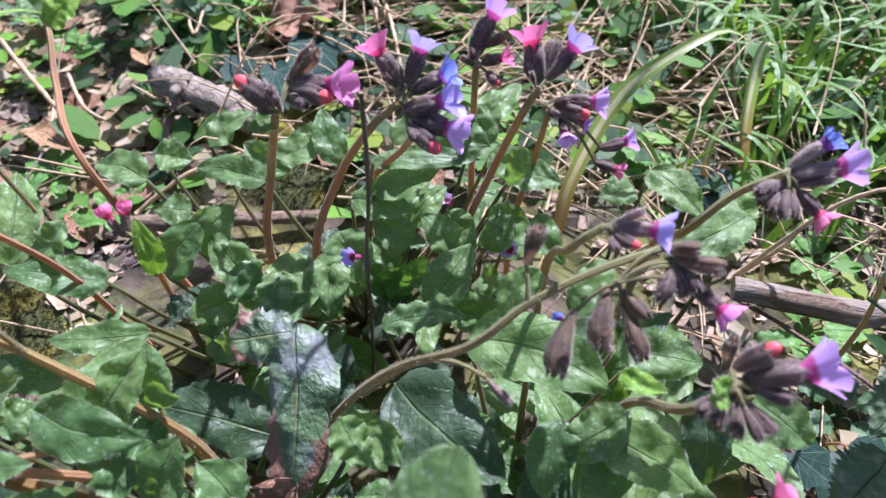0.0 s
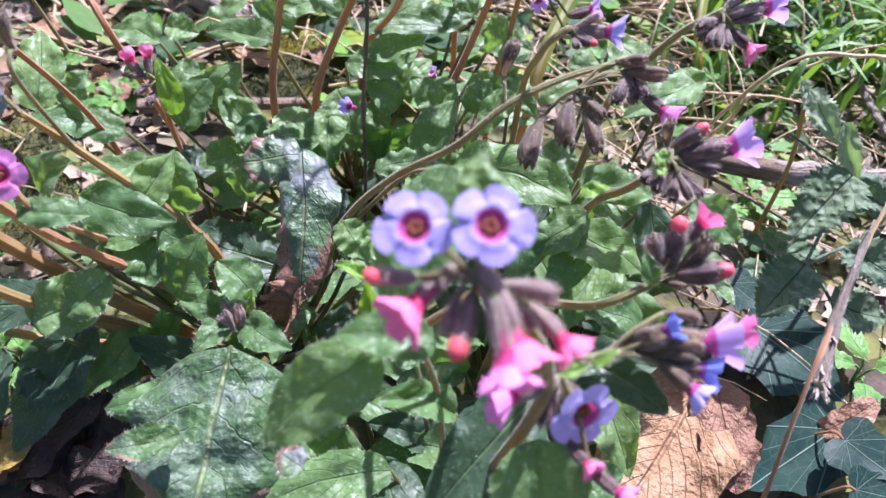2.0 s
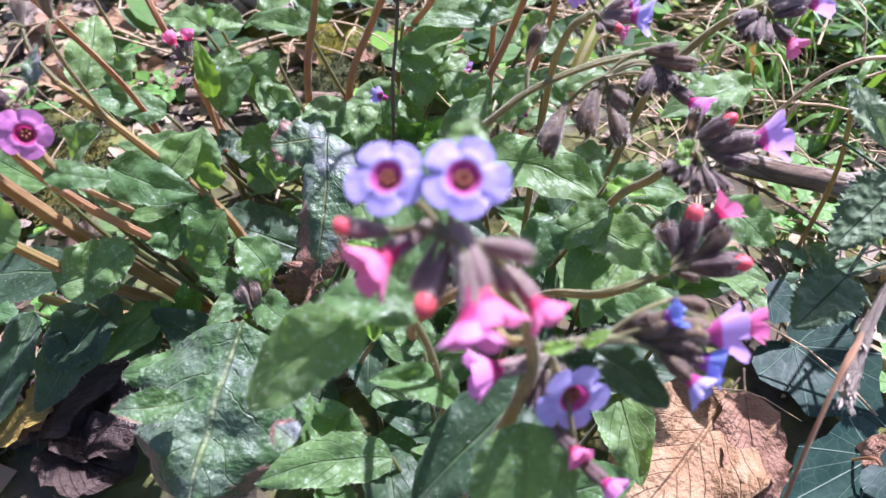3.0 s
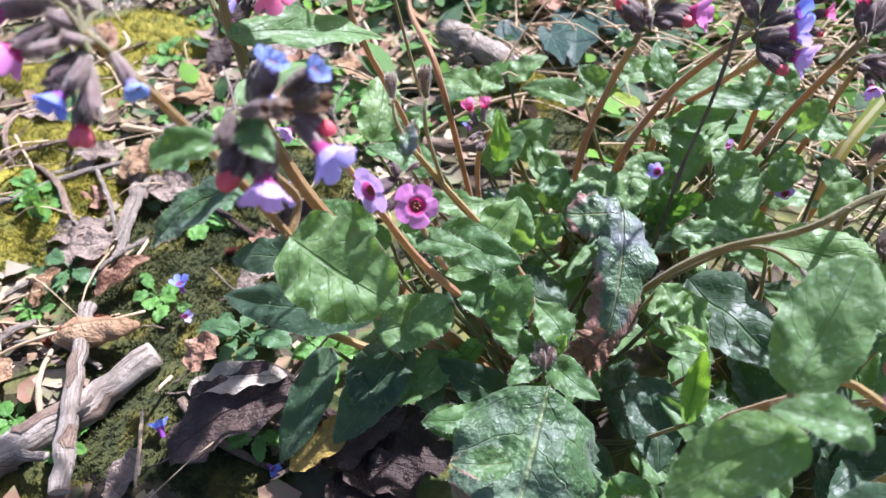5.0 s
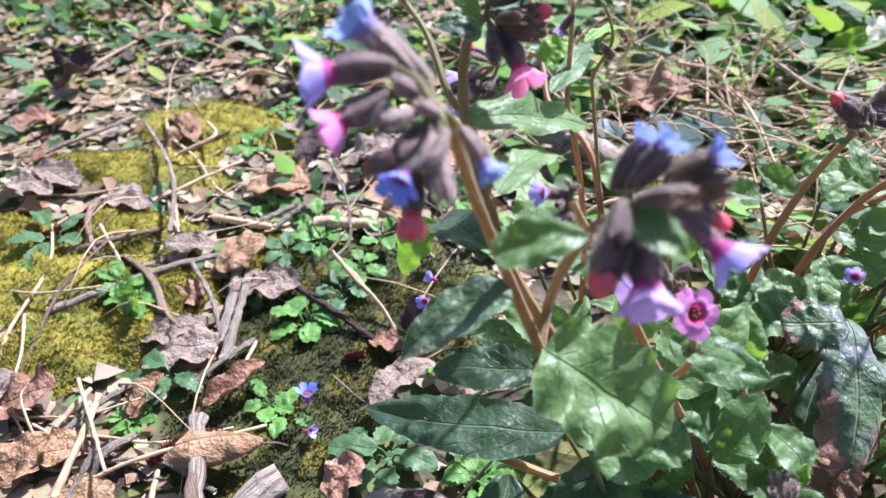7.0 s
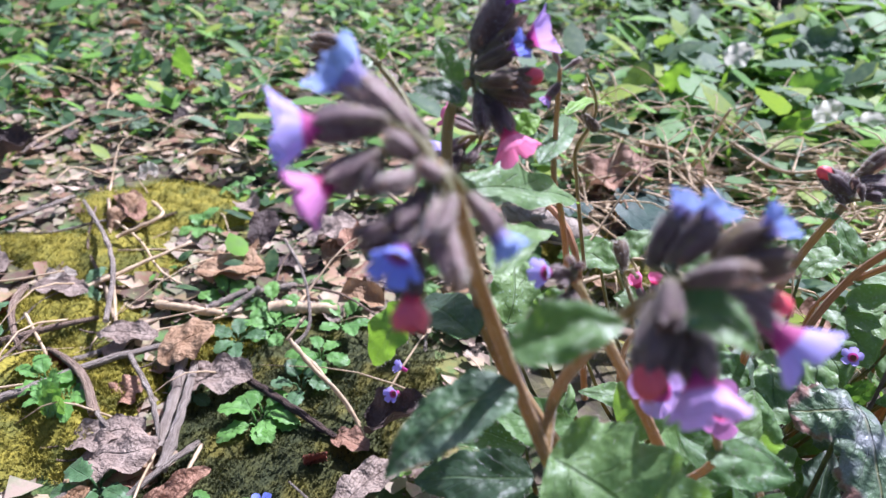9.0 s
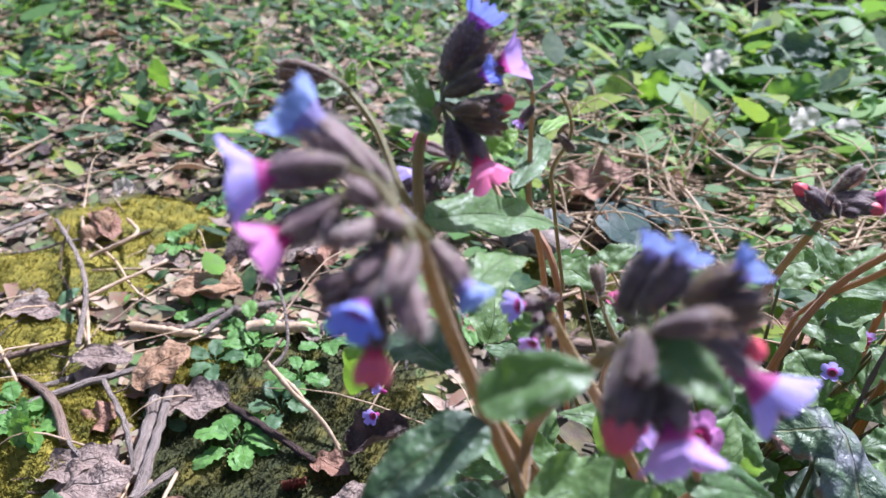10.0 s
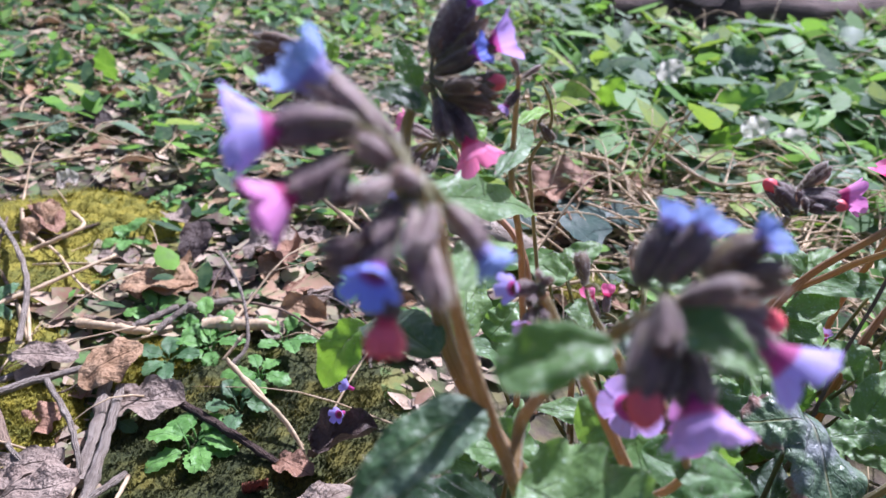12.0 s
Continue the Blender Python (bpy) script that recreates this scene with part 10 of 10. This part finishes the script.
ivy_leaf((0.1978, 0.0118, 0.0300), (0.2193, 0.0074, 0.0300), 0.0233, 235)
ivy_leaf((-0.1445, 0.4043, 0.0500), (-0.1252, 0.3567, 0.0500), 0.0232, 236)
ivy_leaf((-0.1280, 0.4738, 0.0300), (-0.1191, 0.3899, 0.0300), 0.0446, 237)
ivy_leaf((0.1810, 0.3381, 0.0200), (0.1573, 0.2993, 0.0200), 0.0353, 238)
ivy_leaf((0.2013, 0.1330, 0.0200), (0.2122, 0.1107, 0.0200), 0.0341, 239)
ivy_leaf((0.1671, 0.1278, 0.0300), (0.1838, 0.1118, 0.0300), 0.0277, 240)
ivy_leaf((-0.1815, 0.4386, 0.0300), (-0.1879, 0.4089, 0.0300), 0.0271, 241)
ivy_leaf((-0.0983, 0.4732, 0.0300), (-0.0759, 0.4423, 0.0300), 0.0327, 242)
ivy_leaf((-0.0929, 0.8168, 0.0300), (-0.0951, 0.6928, 0.0300), 0.0437, 243)
ivy_leaf((0.1817, 1.0041, 0.0300), (0.2179, 0.9594, 0.0300), 0.0693, 244)
fallen_corolla((-0.3301, 0.0914, 0.0160), (-0.3300, 0.0942, 0.0300), "blue")
fallen_corolla((-0.2941, 0.0016, 0.0060), (-0.3012, 0.0104, 0.0120), "blue")
fallen_corolla((-0.2348, 0.0062, 0.0060), (-0.2266, 0.0030, 0.0080), "blue")
fallen_corolla((-0.3281, 0.0806, 0.0100), (-0.3233, 0.0804, 0.0120), "violet")
fallen_corolla((-0.0058, 0.2489, 0.0700), (-0.0090, 0.2484, 0.0780), "lilac")
fallen_corolla((-0.0481, 0.1961, 0.0900), (-0.0542, 0.1904, 0.0970), "violet")
fallen_corolla((0.0315, 0.2244, 0.0600), (0.0259, 0.2202, 0.0700), "violet")
fallen_corolla((0.0549, 0.1806, 0.0600), (0.0506, 0.1790, 0.0650), "blue")
fallen_corolla((-0.2744, 0.1778, 0.0500), (-0.2817, 0.1757, 0.0550), "violet")
fallen_corolla((-0.2810, 0.1813, 0.0300), (-0.2849, 0.1726, 0.0350), "violet")
fallen_corolla((-0.1792, 0.2558, 0.0500), (-0.1816, 0.2596, 0.0550), "blue")


# ---- scattered litter and carpet ----
rng = random.Random(11)


def under_clump(x, y):
    """Dark soil shaded by the lungwort leaves."""
    return ((x + 0.045) / 0.20) ** 2 + ((y - 0.13) / 0.20) ** 2 < 1.0


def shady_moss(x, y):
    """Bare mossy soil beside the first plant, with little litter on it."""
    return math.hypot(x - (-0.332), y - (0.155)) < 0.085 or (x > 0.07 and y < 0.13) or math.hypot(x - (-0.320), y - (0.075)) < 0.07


def litter_density(x, y):
    """Leaf litter lies thick beside the moss and thins out between the plants and the straw."""
    if under_clump(x, y):
        return 0.0
    if shady_moss(x, y):
        return 0.15
    if x > -0.17 and y < 0.9:
        return 0.10
    return 0.9


def straw_mat(x, y):
    """The heap of dry grass behind the clump."""
    return -0.16 < x < 0.25 and 0.40 < y < 0.68


litter_meshes = []
for i, mt in enumerate((DRY_TAN, DRY_BROWN, DRY_GREY, DRY_BROWN, DRY_GREY, DRY_DARK, DRY_TAN, DRY_TAN, DRY_BROWN, DRY_GREY)):
    bm = bmesh.new()
    ln = 0.030 + 0.004 * (i % 4)
    add_leaf(bm, (-ln / 2, 0, 0.004), (ln / 2, 0, 0.005), ln * (0.5 + 0.05 * (i % 3)), (0, 0, 1), 0.05 + 0.02 * (i % 3), 0.15, 0.3, 2.0, 100 + i, (0.45, 0.5), 6, 10, 0.0, 0.10, 0, 0, 0.04 + 0.22 * (i % 4))
    for f in bm.faces:
        f.smooth = True
    me = bpy.data.meshes.new("dry_leaf")
    bm.to_mesh(me)
    bm.free()
    me.materials.append(mt)
    litter_meshes.append((me, ("tan", "brown", "grey-brown", "brown", "grey-brown", "dark", "tan", "tan", "brown", "grey-brown")[i]))
count = 0
while count < 220:
    x, y = rng.uniform(-1.0, 0.6), rng.uniform(-0.2, 1.0)
    if under_clump(x, y) and rng.random() < 0.85:
        continue
    if (on_moss(x, y) and rng.random() < 0.85) or (shady_moss(x, y) and rng.random() < 0.8):
        continue
    if rng.random() > (1.0 if x < -0.15 else 0.22) * (1.0 if y < 0.6 else 0.6):
        continue
    me, word = rng.choice(litter_meshes)
    ob = new("dry_leaf", me)
    ob.matrix_basis = pose(x, y, ground_height(x, y) + rng.uniform(0.0, 0.004), rng.uniform(-28, 22), rng.uniform(-24, 24), rng.uniform(0, 360)) @ Matrix.Scale(rng.uniform(0.6, 1.2), 4)
    tagged(ob, word + " dry leaf in the woodland litter", "dry leaf", "leaf litter")
    count += 1
twig_meshes = []
for i, mt in enumerate((TWIG, BARK, STRAW, BARK, STRAW, TWIG)):
    bm = bmesh.new()
    q = random.Random(200 + i)
    ln = 0.05 + 0.012 * i
    line = curve_points([(-ln / 2, 0, 0.003), (-ln / 6, q.uniform(-1, 1) * ln * 0.08, 0.006), (ln / 6, q.uniform(-1, 1) * ln * 0.1, 0.006), (ln / 2, 0, 0.003)], 10)
    add_tube(bm, line, lambda s: 0.0015 * (1 - 0.5 * s) * (1.5 if i < 2 else 0.7), 6, 0.12, q)
    for f in bm.faces:
        f.smooth = True
    me = bpy.data.meshes.new("twig")
    bm.to_mesh(me)
    bm.free()
    me.materials.append(mt)
    twig_meshes.append((me, ("brown", "grey", "straw-coloured", "pale grey", "pale", "brown")[i]))
for i in range(130):
    x, y = (rng.uniform(-0.95, 0.6), rng.uniform(-0.15, 0.95)) if i < 80 else (rng.uniform(-0.62, -0.26), rng.uniform(-0.12, 0.32))
    if shady_moss(x, y) and rng.random() < 0.75:
        continue
    me, word = rng.choice(twig_meshes)
    ob = new("twig", me)
    ob.matrix_basis = pose(x, y, ground_height(x, y) + rng.uniform(0.0, 0.005), rng.uniform(-8, 8), rng.uniform(-14, 6), rng.uniform(0, 360)) @ Matrix.Scale(rng.uniform(0.6, 1.6), 4)
    tagged(ob, word + " dead twig on the litter", "twig", "twigs")


def crumbs(name, material, n, area, size, seed, label):
    """Broken litter: countless flat crumbs of leaf and bark."""
    q = random.Random(seed)
    bm = bmesh.new()
    for _ in range(n):
        x, y = q.uniform(area[0], area[1]), q.uniform(area[2], area[3])
        if on_moss(x, y) or under_clump(x, y) or (shady_moss(x, y) and q.random() < 0.8):
            continue
        if q.random() > min(x - area[0], area[1] - x, y - area[2], area[3] - y) / 0.6 + 0.3 * noise.noise(Vector((x * 3, y * 3, 5.0))):
            continue
        c = Vector((x, y, ground_height(x, y) + q.uniform(0.0, 0.004)))
        a = Vector((q.uniform(-1, 1), q.uniform(-1, 1), q.uniform(-0.3, 0.3))).normalized() * size * q.uniform(0.3, 1.3)
        b = a.cross(Vector((q.uniform(-0.4, 0.4), q.uniform(-0.4, 0.4), 1))).normalized() * a.length * q.uniform(0.15, 0.7)
        v = [bm.verts.new(c + p) for p in (-a - b * 0.6, a * 0.8 - b, a + b * 0.5, b * 1.2 - a * 0.2 + Vector((0, 0, size * 0.15)))]
        bm.faces.new(v)
    return lone(name, bm, material, (0, 0, 0), label, "leaf litter", "", "stuff", False)


CRUMB = plain("litter_crumbs", (0.24, 0.165, 0.11), (0.44, 0.345, 0.26), 30.0, 0.85, 0.1, 0.3, 0.0005, (0.09, 0.06, 0.045), 6.0, 0.0)
crumbs("litter_crumbs", CRUMB, 48000, (-1.5, 1.2, -0.9, 1.6), 0.006, 31, "crumbled brown leaf and bark litter")


def back_density(x, y):
    d = math.hypot(x + 0.1, y - 0.1)
    base = min(1.0, max(0.0, (d - 0.28) / 0.35))
    left = (0.24 if y < 0.5 else 0.5 if y < 0.9 else 0.75) if x < -0.25 else 1.0 if straw_mat(x, y) else 0.5 if 0.2 < x < 0.6 and y < 0.65 else 1.0
    return base * left * (0.55 + 0.9 * noise.noise(Vector((x * 5, y * 5, 1.7))))


def islands(name, cols, thin=0.25):
    """Carpet leaves, each with a tone of its own."""
    m = Nodes(name)
    ramp = m.t.nodes.new("ShaderNodeValToRGB")
    ramp.color_ramp.interpolation = "CONSTANT"
    for i, c in enumerate(cols):
        e = ramp.color_ramp.elements[i] if i < 2 else ramp.color_ramp.elements.new(i / len(cols))
        e.position, e.color = i / len(cols), (*c, 1)
    m.link(m.island(), ramp.inputs[0])
    col = m.mix(m.math("MULTIPLY", m.step(m.noise(120.0, 3.0), 0.4, 0.65), 0.4), ramp.outputs[0], (0.16, 0.24, 0.09))
    m.bump(m.noise(160.0, 3.0), 0.4, 0.0012)
    return m.done(col, 0.55, thin, m.mix(0.4, col, (0.26, 0.46, 0.04)) if thin > 0.2 else col, 0.22)


CARPET = islands("carpet_leaves", ((0.030, 0.075, 0.040), (0.10, 0.25, 0.040), (0.040, 0.10, 0.045), (0.17, 0.36, 0.045), (0.030, 0.075, 0.035), (0.085, 0.19, 0.050), (0.26, 0.34, 0.045), (0.13, 0.21, 0.13)), 0.42)
CARPET_DRY = islands("carpet_dry", ((0.34, 0.215, 0.135), (0.22, 0.125, 0.080), (0.32, 0.25, 0.19), (0.12, 0.075, 0.055), (0.42, 0.31, 0.22), (0.20, 0.145, 0.11)), 0.15)
carpet("herb_carpet", CARPET, 19000, (-2.2, 2.0, -0.4, 2.6), 0.024, 51, "carpet of small green woodland herbs", 6, back_density, 0.035)
carpet("herb_carpet", CARPET, 9000, (-3.6, 3.6, 1.0, 5.0), 0.040, 52, "far carpet of green woodland herbs", 6, None, 0.06)
carpet("herb_carpet", CARPET, 6000, (-0.35, 1.5, 0.1, 1.7), 0.021, 61, "carpet of small green woodland herbs", 6, back_density, 0.04)
carpet("broad_herbs", CARPET, 13000, (-0.5, 2.0, 0.35, 2.6), 0.046, 53, "dense broad-leaved green herbs behind the lungwort", 6, lambda x, y: (0.45 + 0.9 * max(0.0, noise.noise(Vector((x * 4, y * 4, 2.0))) + 0.25)) if x > -0.1 and y > 0.62 else 0.05, 0.06)
carpet("seedling_carpet", CARPET, 900, (-1.3, -0.2, 0.05, 0.9), 0.016, 56, "tiny green seedlings between dry leaves", 5, None, 0.012)
carpet("seedling_carpet", CARPET, 800, (0.2, 0.8, 0.17, 0.6), 0.016, 57, "small green herbs under ivy and grass", 5, None, 0.025)
carpet("seedling_carpet", CARPET, 560, (-0.35, 0.45, 0.24, 0.7), 0.026, 58, "small green herbs behind the stems", 5, None, 0.03)
carpet("rosette_herbs", CARPET, 1700, (-1.7, -0.1, 0.22, 1.7), 0.032, 64, "low rosettes of narrow green leaves in the litter", 6, lambda x, y: 0.9 if math.hypot(x + 0.35, y - 0.15) > 0.22 else 0.0, 0.010, 0.6, (0.24, 0.42))
carpet("litter_carpet", CARPET_DRY, 9000, (-2.4, 2.2, -1.2, 2.6), 0.026, 54, "brown leaf litter between the herbs", 3, litter_density, 0.006, 0.16)
carpet("litter_carpet", CARPET_DRY, 9000, (-1.4, 0.9, -0.5, 1.1), 0.019, 59, "broken brown leaf litter on the soil", 3, litter_density, 0.004, 0.16)


def outer(x, y):
    """Thicker with distance, so that the near carpets run into the far one without an edge."""
    return min(1.0, max(0.0, (math.hypot(x + 0.1, y - 0.4) - 0.7) / 0.9)) * max(0.0, 1.15 - math.hypot(x, y - 0.5) / 7.5)


carpet("far_herb_carpet", CARPET, 22000, (-6.0, 6.0, -5.0, 7.0), 0.055, 62, "thin carpet of green herbs over the woodland floor", 6, outer, 0.07)
carpet("far_litter_carpet", CARPET_DRY, 16000, (-6.0, 6.0, -5.0, 7.0), 0.05, 63, "brown leaf litter over the woodland floor", 3, outer, 0.008, 0.16)
carpet("yellow_herbs", CARPET, 900, (0.1, 1.3, 0.5, 1.6), 0.045, 60, "taller broad green leaves among the herbs", 3, None, 0.08)
straw_rng = random.Random(77)
bm = bmesh.new()
for _ in range(520):
    x, y = straw_rng.uniform(-1.4, 1.2), straw_rng.uniform(0.0, 1.9)
    ang, ln = straw_rng.uniform(0, 6.28), straw_rng.uniform(0.05, 0.16)
    if x < -0.2 and y < 0.55 and straw_rng.random() < 0.5:
        continue
    p = Vector((x, y, ground_height(x, y) + 0.004))
    d = Vector((math.cos(ang), math.sin(ang), straw_rng.uniform(0.0, 0.45)))
    add_tube(bm, curve_points((p, p + d * ln * 0.5 + Vector((0, 0, 0.012)), p + Vector((d.x, d.y, d.z * 0.5)) * ln), 7), lambda s: 0.0008 * (1.2 - s), 4)
for k in range(440):
    x, y = (straw_rng.uniform(-0.25, 0.5), straw_rng.uniform(0.28, 0.75)) if k < 280 else (straw_rng.uniform(0.0, 1.1), straw_rng.uniform(0.5, 1.5)) if k < 390 else (straw_rng.uniform(-0.9, -0.2), straw_rng.uniform(0.0, 0.9))
    ang, ln = straw_rng.uniform(0, 6.28), straw_rng.uniform(0.04, 0.14) * (1.5 if 280 <= k < 390 else 1)
    p = Vector((x, y, ground_height(x, y) + 0.004 + (straw_rng.uniform(0.02, 0.07) if 280 <= k < 390 else straw_rng.uniform(0.0, 0.05) if k < 280 else 0)))
    d = Vector((math.cos(ang), math.sin(ang), straw_rng.uniform(0.0, 0.7)))
    add_tube(bm, curve_points((p, p + d * ln * 0.5 + Vector((0, 0, 0.012)), p + Vector((d.x, d.y, d.z * 0.5)) * ln), 7), lambda s: 0.0009 * (1.2 - s), 4)
for _ in range(230):
    x, y = straw_rng.uniform(-0.18, 0.26), straw_rng.gauss(0.53, 0.075)
    ang, ln = straw_rng.gauss(0.15, 0.55), straw_rng.uniform(0.05, 0.15)
    p = Vector((x - ln * 0.4, y, ground_height(x, y) + straw_rng.uniform(0.003, 0.022)))
    d = Vector((math.cos(ang), math.sin(ang), straw_rng.uniform(-0.06, 0.20)))
    add_tube(bm, curve_points((p, p + d * ln * 0.5 + Vector((0, 0, straw_rng.uniform(0.0, 0.012))), p + d * ln), 6), lambda q: 0.0011 * (1.2 - 0.6 * q), 4)
for _ in range(420):
    x, y = straw_rng.uniform(0.08, 0.6), straw_rng.uniform(0.18, 0.5)
    ang, ln = straw_rng.uniform(0, 6.28), straw_rng.uniform(0.03, 0.10)
    p = Vector((x, y, ground_height(x, y) + straw_rng.uniform(0.002, 0.02)))
    d = Vector((math.cos(ang), math.sin(ang), straw_rng.uniform(-0.05, 0.25)))
    add_tube(bm, curve_points((p, p + d * ln * 0.5 + Vector((0, 0, 0.006)), p + d * ln), 6), lambda q: 0.0006 * (1.2 - 0.6 * q), 4)
lone("dry_grass", bm, STRAW, (0, 0, 0), "scattered bleached grass stalks over the woodland floor", "dry grass", "", "stuff")

bm = bmesh.new()
uvl = bm.loops.layers.uv.verify()
for k in range(900):
    x, y = (straw_rng.uniform(-0.1, 1.2), straw_rng.uniform(0.33, 1.6)) if k < 480 else (straw_rng.uniform(0.20, 0.55), straw_rng.uniform(0.28, 0.66))
    if x < 0.12 and y < 0.5:
        continue
    ang, ln = straw_rng.uniform(0, 6.28), straw_rng.uniform(0.06, 0.15)
    p = Vector((x, y, ground_height(x, y)))
    o = Vector((math.cos(ang), math.sin(ang), 0))
    line = curve_points((p, p + o * ln * 0.2 + Vector((0, 0, ln * 0.5)), p + o * ln * 0.6 + Vector((0, 0, ln * straw_rng.uniform(0.35, 0.7)))), 7)
    sd = o.cross(Vector((0, 0, 1)))
    prev = None
    for i, q in enumerate(line):
        w = (0.0022 if k < 480 else 0.0030) * (1 - (i / 6) ** 2) + 0.0002
        pair = (bm.verts.new(q - sd * w), bm.verts.new(q + sd * w))
        if prev:
            f = bm.faces.new((prev[0], prev[1], pair[1], pair[0]))
            for loop, uv in zip(f.loops, ((0.2, i / 7), (0.8, i / 7), (0.8, (i + 1) / 7), (0.2, (i + 1) / 7))):
                loop[uvl].uv = uv
        prev = pair
lone("grass", bm, BLADE, (0, 0, 0), "thin green grass blades among woodland herbs", "grass", "", "stuff")
